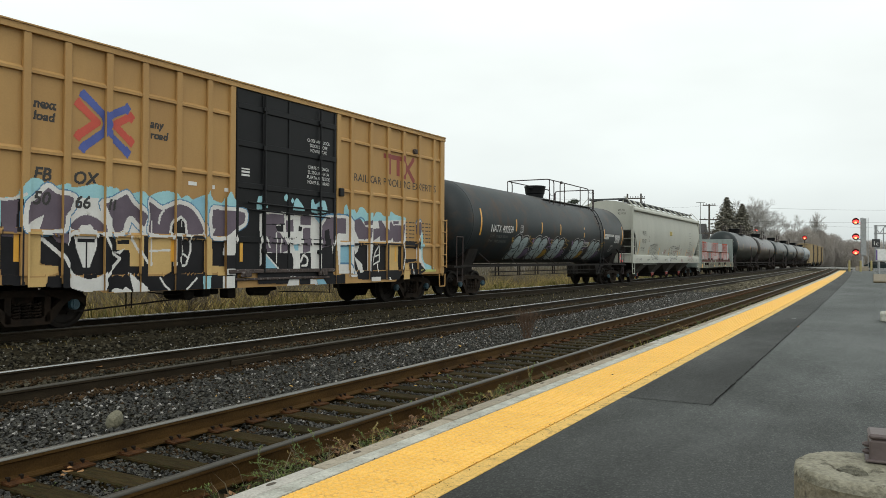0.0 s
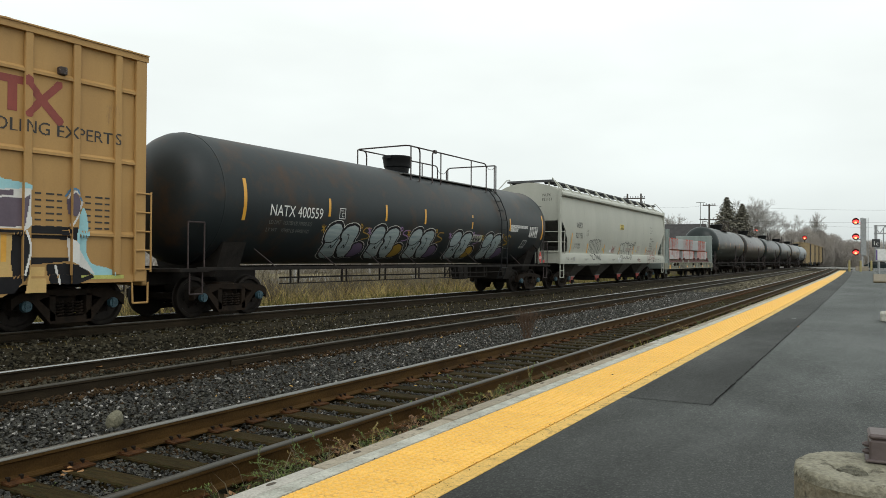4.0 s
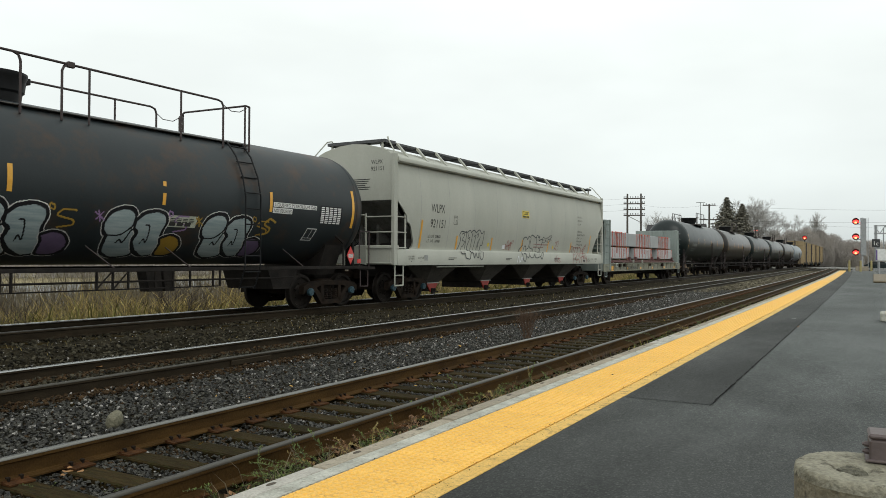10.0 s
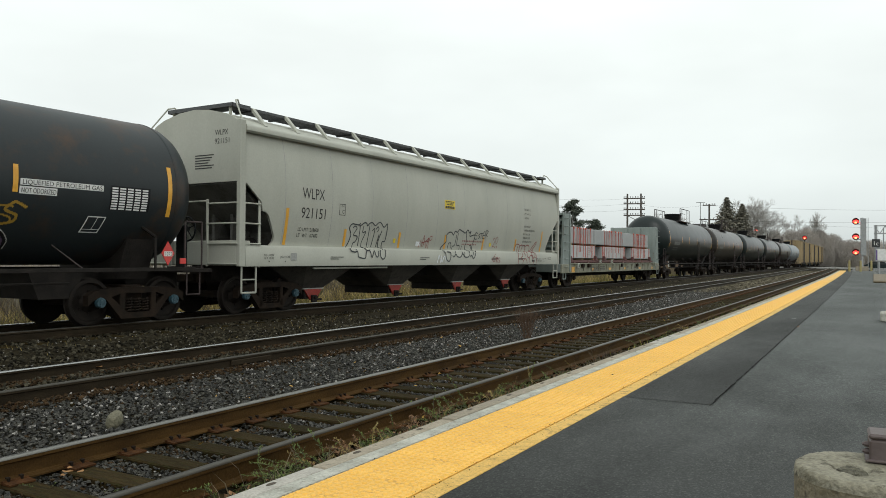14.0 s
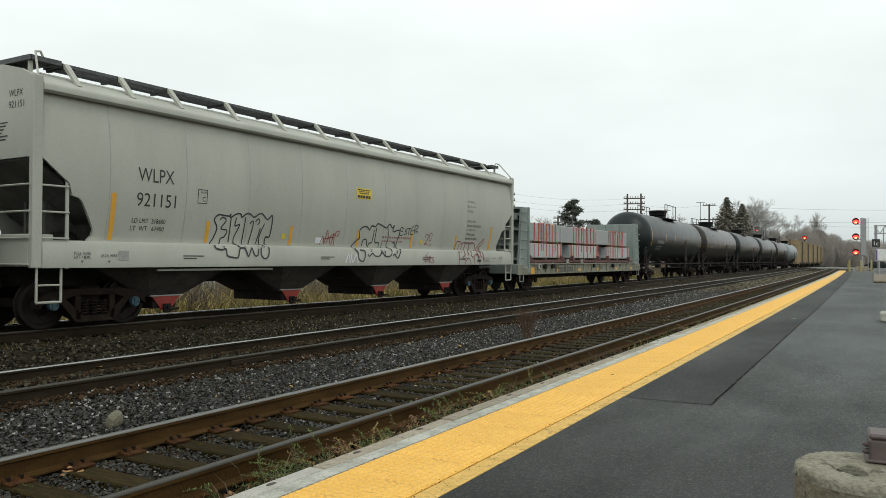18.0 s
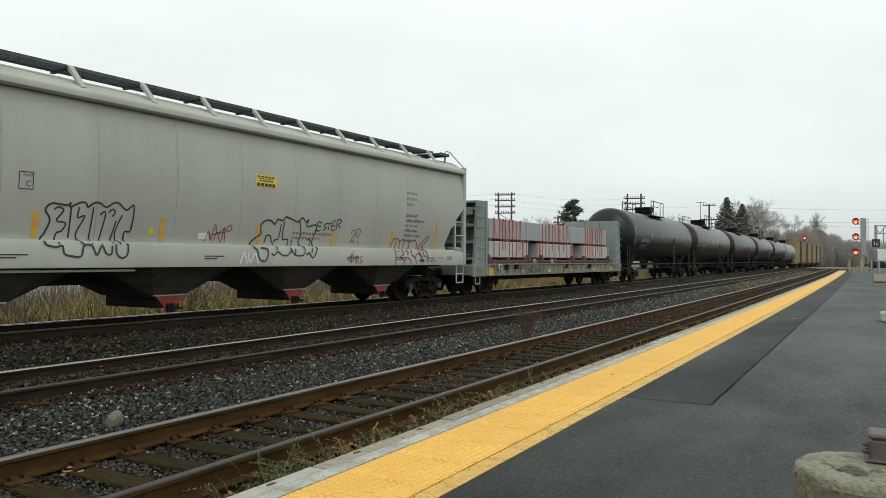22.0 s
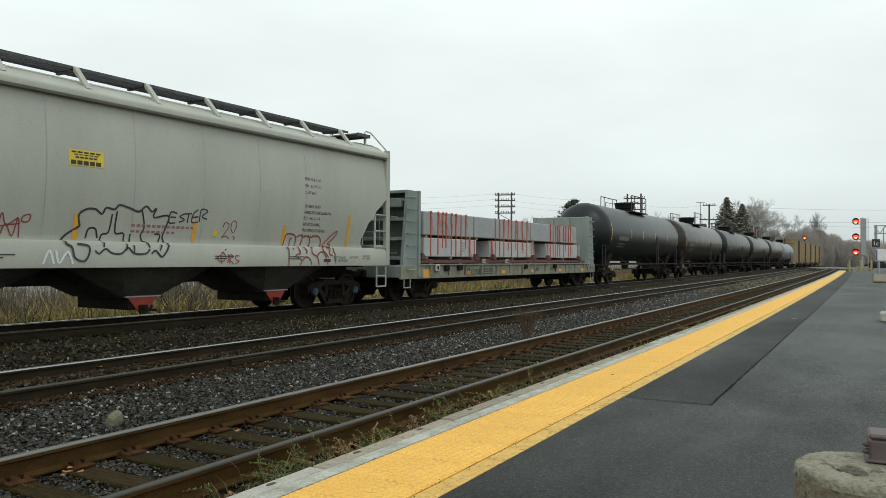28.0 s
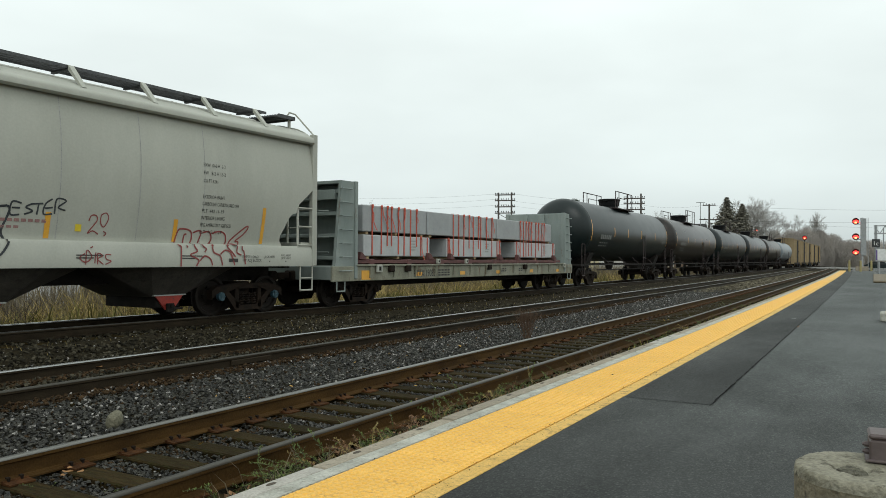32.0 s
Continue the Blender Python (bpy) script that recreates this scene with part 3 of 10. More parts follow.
def truck_meshes():
    d = TRUCK_MESH
    if d:
        return d
    g = Geo().box(-0.22, 0.22, -0.95, 0.95, 0.42, 0.78, 0.03).box(-0.3, 0.3, -0.3, 0.3, 0.7, 0.86, 0.02).box(-1.0, -0.9, -0.8, 0.8, 0.4, 0.55).box(0.9, 1.0, -0.8, 0.8, 0.4, 0.55)
    d["truck"] = g.mesh("truck")
    for s in (-1, 1):
        y0, y1_ = (-1.12, -0.96) if s < 0 else (0.96, 1.12)
        g = Geo()
        g.prism([(-1.12, 0.40), (-1.12, 0.60), (-0.98, 0.68), (-0.55, 0.74), (0.55, 0.74), (0.98, 0.68), (1.12, 0.60), (1.12, 0.40), (0.98, 0.52), (0.74, 0.52), (0.42, 0.62), (-0.42, 0.62), (-0.74, 0.52), (-0.98, 0.52)], "y", y0, y1_)
        g.prism([(-0.74, 0.52), (-0.62, 0.56), (-0.26, 0.24), (0.26, 0.24), (0.62, 0.56), (0.74, 0.52), (0.40, 0.12), (-0.40, 0.12)], "y", y0, y1_)
        g.box(-0.42, -0.30, y0, y1_, 0.16, 0.66, 0.01).box(0.30, 0.42, y0, y1_, 0.16, 0.66, 0.01)
        d["side", s] = g.mesh("side_frame")
        g = Geo()
        for x in (-0.19, 0, 0.19):
            k = []
            for i in range(33):
                a = i * 2 * math.pi / 6.4
                k.append((x + 0.075 * math.cos(a), s * 1.04 + 0.075 * math.sin(a), 0.24 + 0.27 * i / 32))
            g.tube(k, 0.022, 5)
        d["spring", s] = g.mesh("spring_nest")
    g = Geo()
    for s in (-1, 1):
        y = s * 0.753
        # flange inside, tapered tread, dished plate
        g.lathe([(y - s * 0.085, 0.30), (y - s * 0.085, 0.468), (y - s * 0.06, 0.484), (y - s * 0.045, 0.46), (y + s * 0.055, 0.452), (y + s * 0.06, 0.44), (y + s * 0.06, 0.38), (y + s * 0.015, 0.35), (y + s * 0.0, 0.2), (y + s * 0.06, 0.13), (y + s * 0.075, 0.1)], "y", 40)
    g.cyl((0, -1.0, 0), (0, 1.0, 0), 0.085, seg=14)
    for s in (-1, 1):
        for i in range(6):
            a = i * math.pi / 3
            g.cyl((0.22 * math.cos(a), s * 0.76, 0.22 * math.sin(a)), (0.22 * math.cos(a), s * 0.79, 0.22 * math.sin(a)), 0.03, seg=6)
    d["wheels"] = g.mesh("wheelset")
    g = Geo()
    for s in (-1, 1):
        y = s * 0.753
        g.lathe([(y + s * 0.053, 0.4535), (y + s * 0.0615, 0.4535), (y + s * 0.0615, 0.405), (y + s * 0.06, 0.405)], "y", 40)
    d["rim"] = g.mesh("rim")
    for s in (-1, 1):
        g = Geo().cyl((0, s * 1.09, 0), (0, s * 1.17, 0), 0.105, 0.095, 16).cyl((0, s * 1.17, 0), (0, s * 1.185, 0), 0.05, 0.045, 10)
        for i in range(3):
            a = i * 2 * math.pi / 3
            g.cyl((0.062 * math.cos(a), s * 1.17, 0.062 * math.sin(a)), (0.062 * math.cos(a), s * 1.195, 0.062 * math.sin(a)), 0.017, seg=6)
        d["cap", s] = g.mesh("bearing_cap")
        d["plain_cap", s] = g.mesh("bearing_cap")
        d["plain_cap", s].materials.append(M_TRUCK)
    d["truck"].materials.append(M_TRUCK)
    d["wheels"].materials.append(M_WHEEL)
    d["rim"].materials.append(M_TREAD)
    for s in (-1, 1):
        d["side", s].materials.append(M_TRUCK)
        d["spring", s].materials.append(M_TRUCK)
        d["cap", s].materials.append(M_CAP)
    return d


def truck(car, x, roll=True, blue=True):
    """A freight truck: bolster, two side frames with springs, two wheelsets."""
    d = truck_meshes()
    t = part("truck", d["truck"], None, car, "rusty brown cast freight truck", m=pose(x, 0, 0))
    for s in (-1, 1):
        part("side_frame", d["side", s], None, t)
        part("spring_nest", d["spring", s], None, t)
    for ax in (-0.865, 0.865):
        w = part("wheelset", d["wheels"], None, t, "dark steel wheels on an axle", m=pose(ax, 0, 0.457))
        for s in (-1, 1):
            part("bearing_cap", d["cap" if blue else "plain_cap", s], None, t, "blue-painted bearing cap" if blue else "dark bearing cap", m=pose(ax, 0, 0.457))
        if roll:
            ROLLING.append((w, ax))
    return t


def car_base(name, x, label, category="railcar", group="cars of the freight train"):
    ob = base(name, pose(x, y3(x), Z3, rz=math.degrees(math.atan(slope3(x)))), label, category, group)
    CARS.append((ob, x))
    return ob


def coupler(car, x, s):
    g = Geo().box(min(x, x + s * 0.75), max(x, x + s * 0.75), -0.07, 0.07, 0.78, 0.95, 0.02)
    e = x + s * 0.75
    g.box(min(e, e + s * 0.28), max(e, e + s * 0.28), -0.17, 0.13, 0.72, 1.0, 0.04)
    part("coupler", g, M_TRUCK, car, "rusty steel knuckle coupler")


# ---- boxcar ----
M_TRACK = mat("door_track_rust", (0.030, 0.021, 0.017), (0.085, 0.062, 0.055), 8, 0.75, 0.1, 0.2, 50, wear=(0.25, 0.24, 0.23), wear_at=0.60)
G_PALE = mat("spray_pale_blue", (0.26, 0.50, 0.56), (0.34, 0.60, 0.63), 2, 0.55, 0, 0.05, 30)
G_BLUE = mat("spray_blue", (0.06, 0.17, 0.30), (0.09, 0.22, 0.36), 2, 0.55, 0, 0.05, 30)
G_WHITE = mat("spray_white", (0.58, 0.57, 0.54), (0.70, 0.69, 0.66), 1.5, 0.55, 0, 0.05, 30, wear=(0.45, 0.43, 0.38), wear_at=0.66)
G_MAUVE = mat("spray_mauve", (0.085, 0.062, 0.085), (0.13, 0.098, 0.128), 1.5, 0.55, 0, 0.05, 30)
G_BLACK = mat("spray_black", (0.006, 0.006, 0.0075), (0.018, 0.0172, 0.019), 1.5, 0.5, 0, 0.05, 30, spec=0.18)
G_SKY = mat("spray_sky", (0.20, 0.42, 0.54), (0.27, 0.50, 0.60), 1.5, 0.55, 0, 0.05, 30)
M_RED = mat("emblem_red", (0.46, 0.055, 0.035), (0.56, 0.085, 0.05), 3, 0.55, 0, 0.05, 30)
M_EMBLEM_BLUE = mat("emblem_blue", (0.05, 0.075, 0.28), (0.075, 0.11, 0.36), 3, 0.55, 0, 0.05, 30)
M_MAROON = mat("emblem_maroon", (0.20, 0.035, 0.025), (0.27, 0.055, 0.04), 3, 0.55, 0, 0.05, 30)
M_INK = mat("stencil_black", (0.02, 0.019, 0.018), (0.04, 0.037, 0.034), 3, 0.6, 0, 0.05, 30)
M_STENCIL = mat("stencil_white", (0.60, 0.60, 0.58), (0.74, 0.74, 0.72), 3, 0.6, 0, 0.05, 30)
M_OLDPLATE = mat("repaint_ochre", (0.52, 0.34, 0.12), (0.58, 0.39, 0.15), 3, 0.6, 0, 0.05, 30)
M_REFLECTOR = mat("reflector_amber", (0.62, 0.30, 0.03), (0.72, 0.38, 0.05), 6, 0.35, 0, 0.05, 60)

M_BOX_NEAR = M_BOX
# far cars: ochre greyed down, distance haze put into the paint colour
M_BOX_FAR = mat("boxcar_tan_hazy", (0.25, 0.185, 0.095), (0.37, 0.285, 0.165), 0.6, 0.8, 0, 0.06, 20, stretch=(1, 1, 0.3), wear=(0.15, 0.09, 0.05), wear_at=0.62)

BOX_RIBS = [-6.53, -5.78, -4.94, -4.14, -3.31, -2.49, 2.54, 3.42, 4.28, 5.09, 5.98, 6.84]
RIB_W, FACE, RIB_OUT = 0.14, 1.50, 0.075


def box_relief(u, v):
    """How far the near side stands out at (u, v)."""
    if -1.74 < u < 1.86:
        for z in (4.78, 3.93, 2.98, 1.75):
            if abs(v - z) < 0.07:
                return FACE + 0.085
        return FACE + 0.05
    for r in BOX_RIBS:
        if abs(u - r) < RIB_W / 2:
            return FACE + RIB_OUT
    if 1.74 <= abs(u) < 2.00 or abs(u) > 7.22:
        return FACE + RIB_OUT
    for z in (4.53, 3.16, 1.76):
        if abs(v - z) < 0.04:
            return FACE + 0.055
    if v < 1.0:
        return FACE + 0.03
    return FACE


def on_box(u, v, um=None, vm=None):
    return (u, -(box_relief(u if um is None else um, v if vm is None else vm) + 0.006), v)


def boxcar(x, full=True):
    c = car_base("boxcar", x, "ochre-yellow ribbed boxcar with a black door and wide graffiti" if full else "weathered ochre-yellow ribbed boxcar far down the track", "boxcar")
    M_BOX = M_BOX_NEAR if full else M_BOX_FAR
    L, z0, z1 = 7.46, 0.86, 5.18
    part("body", Geo().box(-L + 0.02, L - 0.02, -FACE, FACE, z0, z1), M_BOX, c)
    # roof with cross ribs and a fascia on both sides
    g = Geo().prism([(-FACE - 0.09, 5.17), (-FACE - 0.09, 5.28), (-FACE - 0.115, 5.28), (-FACE - 0.115, 5.305), (-1.0, 5.37), (0, 5.43), (1.0, 5.37), (FACE + 0.115, 5.305), (FACE + 0.115, 5.28), (FACE + 0.09, 5.28), (FACE + 0.09, 5.17)], "x", -L - 0.02, L + 0.02)
    part("roof", g, M_BOX, c)
    n = 13 if full else 5
    for i in range(n):
        u = -L + 0.35 + i * (2 * L - 0.7) / (n - 1)
        g = Geo().prism([(-FACE - 0.04, 5.305), (-1.0, 5.375), (0, 5.435), (1.0, 5.375), (FACE + 0.04, 5.305), (FACE + 0.02, 5.34), (0, 5.47), (-FACE - 0.02, 5.34)], "x", u - 0.05, u + 0.05)
        part("roof_rib", g, M_BOX, c)
    for s in (-1, 1):
        ya, yb = (FACE, FACE + RIB_OUT) if s > 0 else (-FACE - RIB_OUT, -FACE)
        for u in BOX_RIBS:
            part("rib", Geo().box(u - RIB_W / 2, u + RIB_W / 2, ya, yb, 1.0, 5.172, 0.012), M_BOX, c)
        for u in (-1.83, 1.94, -7.34, 7.34):
            part("post", Geo().box(u - 0.08 if abs(u) < 3 else u - 0.12, u + 0.08 if abs(u) < 3 else u + 0.12, ya, yb, z0, 5.172, 0.012), M_BOX, c)
        edges = [-7.22] + sorted(BOX_RIBS[:6]) + [-1.9]
        for span in (edges, [-e for e in edges]):
            ys = sorted(span)
            inner = [r for r in BOX_RIBS if ys[0] < r < ys[-1]]
            marks = [ys[0]] + inner + [ys[-1]]
            for a, b in zip(marks[:-1], marks[1:]):
                for z in (4.53, 3.16, 1.76):
                    w0 = a + (RIB_W / 2 if a in inner else 0)
                    w1 = b - (RIB_W / 2 if b in inner else 0)
                    if w1 - w0 < 0.1:
                        continue
                    q = [(s * FACE, z - 0.045), (s * (FACE + 0.055), z - 0.04), (s * (FACE + 0.055), z + 0.01), (s * FACE, z + 0.06)]
                    part("belt", Geo().prism(q, "x", w0, w1), M_BOX, c)
        g = Geo().prism([(-L + 0.02, 0.86), (-5.35, 0.86), (-5.0, 0.66), (4.7, 0.66), (5.05, 0.86), (L - 0.02, 0.86), (L - 0.02, 1.0), (-L + 0.02, 1.0)], "y", *sorted((s * (FACE + 0.002), s * (FACE + 0.03))))
        part("side_sill", g, M_BOX if full else M_UNDER, c)
        # plug door with its rails, lock rods and rollers
        ya, yb = sorted((s * FACE, s * (FACE + 0.05)))
        d = part("door", Geo().box(-1.735, 1.855, ya, yb, 1.0, 5.165, 0.01), M_BLACKPAINT, c, "black steel plug door")
        yc, yd = sorted((s * (FACE + 0.05), s * (FACE + 0.085)))
        for z in (4.78, 3.93, 2.98, 1.75):
            part("door_rib", Geo().box(-1.70, 1.82, yc, yd, z - 0.07, z + 0.07, 0.012), M_BLACKPAINT, d)
        for u in (-1.68, -0.86, 0.02, 1.78):
            part("door_rib", Geo().box(u - 0.04, u + 0.04, *sorted((s * (FACE + 0.05), s * (FACE + 0.075))), 1.05, 5.14, 0.01), M_BLACKPAINT, d)
        for u in (-0.86, 1.14):
            part("lock_rod", Geo().cyl((u, s * (FACE + 0.115), 1.0), (u, s * (FACE + 0.115), 5.12), 0.026, seg=8), M_BLACKPAINT, d)
            for z in (1.5, 2.6, 3.9, 4.8):
                part("bracket", Geo().box(u - 0.06, u + 0.06, *sorted((s * (FACE + 0.05), s * (FACE + 0.135))), z - 0.05, z + 0.05, 0.01), M_BLACKPAINT, d)
        part("latch_bar", Geo().cyl((-1.4, s * (FACE + 0.13), 2.60), (1.5, s * (FACE + 0.13), 2.55), 0.022, seg=8).cyl((-1.4, s * (FACE + 0.13), 2.44), (1.5, s * (FACE + 0.13), 2.38), 0.018, seg=8), M_BLACKPAINT, d)
        for u0, u1, z, q, h in ((-1.95, 1.75, 1.03, 0.12, 0.045), (-1.75, 1.55, 0.85, 0.10, 0.028)):
            part("door_track", Geo().box(u0, u1, *sorted((s * (FACE + 0.032), s * (FACE + q))), z - h, z + h, 0.012), M_TRACK, c, "rusty brown door track")
        for u in (-1.45, 1.25):
            r = part("door_roller", Geo().box(u - 0.16, u + 0.16, *sorted((s * (FACE + 0.09), s * (FACE + 0.15))), 0.90, 1.02, 0.015), M_TRACK, c, "rusty door roller")
            part("wheel", Geo().cyl((u, s * (FACE + 0.10), 0.98), (u, s * (FACE + 0.17), 0.98), 0.075, seg=14), M_TRACK, r)
        part("door_stop", Geo().box(1.90, 2.08, *sorted((s * (FACE + 0.076), s * (FACE + 0.16))), 2.98, 3.20, 0.02), M_BLACKPAINT, c)
    # ladders at the corners of the near side, steps, end ladders
    for s in (-1, 1):
        for y in (-FACE - 0.1, FACE + 0.1):
            u = s * 7.36
            for du in (-0.16, 0.2):
                part("ladder_rail", Geo().cyl((u + du * s, y, 1.05), (u + du * s, y, 2.62), 0.02, seg=6), M_BOX, c)
            for k in range(5):
                part("rung", Geo().cyl((u - 0.16 * s, y, 1.1 + 0.37 * k), (u + 0.2 * s, y, 1.1 + 0.37 * k), 0.016, seg=6), M_BOX, c)
            part("step", Geo().tube([(u - 0.2 * s, y * 0.98, 0.85), (u - 0.18 * s, y * 0.98, 0.45), (u + 0.16 * s, y * 0.98, 0.45), (u + 0.16 * s, y * 0.98, 0.85)], 0.02, 6), M_BOX, c)
        part("end_sill", Geo().box(*sorted((s * (L - 0.02), s * (L + 0.1))), -1.5, 1.5, 0.78, 1.08, 0.02), M_BOX, c)
        coupler(c, s * (L + 0.05), s)
        truck(c, s * 6.2, full)
        for k in range(6):
            z = 1.5 + 0.62 * k
            part("end_rib", Geo().box(*sorted((s * (L - 0.02), s * (L + 0.07))), -1.35, 1.35, z - 0.09, z + 0.09, 0.03), M_BOX, c)
    part("centre_sill", Geo().box(-L, L, -0.30, 0.30, 0.74, 0.85), M_UNDER, c)
    if not full:
        return c
    part("brake_rod", Geo().cyl((-5.2, -0.9, 0.30), (-2.0, -0.9, 0.48), 0.018, seg=6), M_UNDER, c)
    part("brake_rod", Geo().cyl((0.4, -0.9, 0.50), (2.6, -0.9, 0.40), 0.015, seg=6), M_UNDER, c)
    part("brake_pipe", Geo().tube([(-3.6, -1.0, 0.62), (-3.2, -1.0, 0.56), (-2.9, -1.0, 0.54), (-2.6, -1.0, 0.6)], 0.015, 6), M_UNDER, c)
    part("air_tank", Geo().lathe([(-1.1, 0.06), (-1.05, 0.15), (-0.4, 0.15), (-0.35, 0.06)], "y", 18, (-2.58, 0, 0.56)), M_UNDER, c)
    part("brake_valve", Geo().box(-2.16, -1.92, -1.0, -0.7, 0.46, 0.72, 0.03).box(-1.86, -1.62, -0.95, -0.7, 0.50, 0.72, 0.03), M_UNDER, c)
    part("brake_box", Geo().box(-1.40, -1.14, -1.0, -0.7, 0.40, 0.72, 0.03), M_UNDER, c)
    part("brake_cylinder", Geo().lathe([(-0.4, 0.05), (-0.3, 0.15), (0.25, 0.17), (0.3, 0.08), (0.6, 0.04)], "x", 16, (0, -0.6, 0.56)), M_UNDER, c)
    for u in (-4.05, -3.92, 2.40):
        part("hanger", Geo().cyl((u, -0.9, 0.30 if u < 0 else 0.38), (u, -0.9, 0.8), 0.016, seg=6), M_UNDER, c)
    part("vent_box", Geo().box(5.62, 5.76, -FACE - 0.12, -FACE, 4.56, 4.70, 0.015), M_TRACK, c)
    for u in (-6.66, -3.42, -1.55, 2.02, 4.72):
        part("reflector", Geo().box(u - 0.045, u + 0.045, -(box_relief(u, 1.2) + 0.012), -box_relief(u, 1.2), 1.25, 1.72), M_REFLECTOR, c, "amber reflector strip")
    # lettering and emblems
    e = Paint(-7.2, 7.4, 2.1, 4.7, 0.015)
    e.stencil(1, "next", -6.40, 3.92, 0.15, 1.05, 0.15)
    e.stencil(1, "load", -6.40, 3.70, 0.15, 1.05, 0.15)
    e.stencil(1, "any", -4.00, 3.92, 0.15, 1.05, 0.15)
    e.stencil(1, "road", -4.00, 3.70, 0.15, 1.05, 0.15)
    e.stencil(1, "FB", -6.39, 2.66, 0.22, 1.0, 0.18)
    e.stencil(1, "OX", -5.65, 2.66, 0.22, 1.0, 0.18)
    e.bolden(1)
    e.stencil(1, "RAILCAR POOLING EXPERTS", 2.66, 3.46, 0.215, 1.06)
    for i in range(3):
        e.poly(4, [(-1.56, 3.38 - 0.07 * i), (-1.30, 3.38 - 0.07 * i), (-1.30, 3.34 - 0.07 * i), (-1.56, 3.34 - 0.07 * i)])
    # crossed arrows: two blue and two red bent bars with barbed ends
    e.line(3, [(-5.44, 4.31), (-5.02, 3.99), (-4.95, 3.83), (-5.02, 3.67), (-5.44, 3.34)], 0.15)
    e.line(2, [(-5.54, 4.12), (-5.16, 3.84), (-5.54, 3.55)], 0.15)
    e.line(3, [(-4.95, 3.98), (-4.53, 4.20)], 0.14)
    e.line(3, [(-4.95, 3.68), (-4.52, 3.36)], 0.14)
    e.line(2, [(-4.44, 4.06), (-4.80, 3.85), (-4.44, 3.57)], 0.14)
    for p, q, col in ((-5.44, 4.30, 3), (-5.44, 3.34, 3), (-4.53, 4.20, 3), (-4.52, 3.36, 3), (-5.54, 4.12, 2), (-5.54, 3.55, 2), (-4.44, 4.05, 2), (-4.44, 3.58, 2)):
        e.poly(col, [(p - 0.10, q - 0.03), (p + 0.02, q - 0.12), (p + 0.10, q + 0.02), (p, q + 0.12)])
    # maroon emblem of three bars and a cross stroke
    e.poly(5, [(4.08, 4.40), (5.20, 4.40), (5.20, 4.26), (4.08, 4.26)])
    e.poly(5, [(4.27, 4.30), (4.43, 4.30), (4.43, 3.80), (4.27, 3.80)])
    e.poly(5, [(4.76, 4.30), (4.92, 4.30), (4.92, 3.80), (4.76, 3.80)])
    e.line(5, [(5.08, 4.36), (5.33, 4.08), (5.68, 3.74)], 0.15)
    e.line(5, [(5.67, 4.38), (5.38, 4.08), (5.09, 3.78)], 0.13)
    me = e.mesh("lettering", lambda u, v, um, vm: (u, -(box_relief(um, vm) + 0.005), v), [M_INK, M_RED, M_EMBLEM_BLUE, M_STENCIL, M_MAROON], 6)
    part("lettering", me, None, c, "black slogans and red and blue emblem")
    for lines, v, wide in ((("CLOSE AND LOCK", "DOOR BEFORE", "MOVING CAR"), 4.27, (0.89, 0.68, 0.65)), (("CIERRE Y PONGA", "EL SEGURO A LA", "PUERTA ANTES DE", "MOVER EL CARRO"), 3.59, (0.83, 0.83, 0.89, 0.86))):
        for i, (text, w) in enumerate(zip(lines, wide)):
            g = writing(Geo(), text, 1.12 - w / 2, v - 0.125 * i, 0.082, lambda u, v: (u, -(box_relief(u, v) + 0.006), v), width=w)
            part("door_notice", g, M_STENCIL, c, "white stencilled door notice", 0)
    g = Paint(-7.45, 7.3, 0.665, 2.95, 0.0165)
    box_graffiti(g)
    me = g.mesh("graffiti", lambda u, v, um, vm: (u, -(box_relief(um, vm) + 0.008), v), [G_PALE, G_BLUE, G_WHITE, G_MAUVE, G_BLACK, M_OLDPLATE, G_SKY], 5)
    part("graffiti", me, None, c, "mauve, white, black and pale blue sprayed letters")
    k = Paint(-6.5, -4.7, 2.1, 2.6, 0.015)
    k.stencil(1, "50", -6.40, 2.24, 0.22, 1.0, 0.18)
    k.stencil(1, "66", -5.62, 2.22, 0.22, 1.0, 0.18)
    k.stencil(1, "11", -5.02, 2.22, 0.20, 1.0, 0.18)
    k.bolden(1)
    part("car_number", k.mesh("car_number", lambda u, v, um, vm: (u, -(box_relief(um, vm) + 0.011), v), [M_INK], 6), None, c, "black car number")
    g = Geo()
    for i in range(3):
        g.box(-3.02 + 0.5 * i, -2.80 + 0.5 * i, -FACE - 0.008, -FACE, 2.86 - 0.03 * i, 2.94 - 0.03 * i)
    part("data_plate", g, M_STENCIL, c, "small white data plate")
    for k in range(2):
        for i in range(6):
            g = Geo()
            for j, w in enumerate((0.11, 0.15, 0.10)):
                g.box(5.25 + 0.95 * k + 0.2 * j, 5.25 + 0.95 * k + 0.2 * j + w, -FACE - 0.006, -FACE, 2.425 - 0.115 * i, 2.455 - 0.115 * i)
            part("data_line", g, M_INK, c)
    part("notice", Geo().box(6.05, 7.0, -FACE - 0.036, -FACE, 0.93, 1.0), mat("notice_lime", (0.42, 0.44, 0.10), (0.5, 0.52, 0.16), 5, 0.5), c, "lime-yellow notice strip")
    return c


def letter(g, pts):
    """One letter: blue line, white edge, mauve body."""
    g.curve(2, pts + pts[:1], 0.17)
    g.curve(3, pts + pts[:1], 0.125)
    g.blob(4, pts)
    g.curve(3, pts + pts[:1], 0.05)


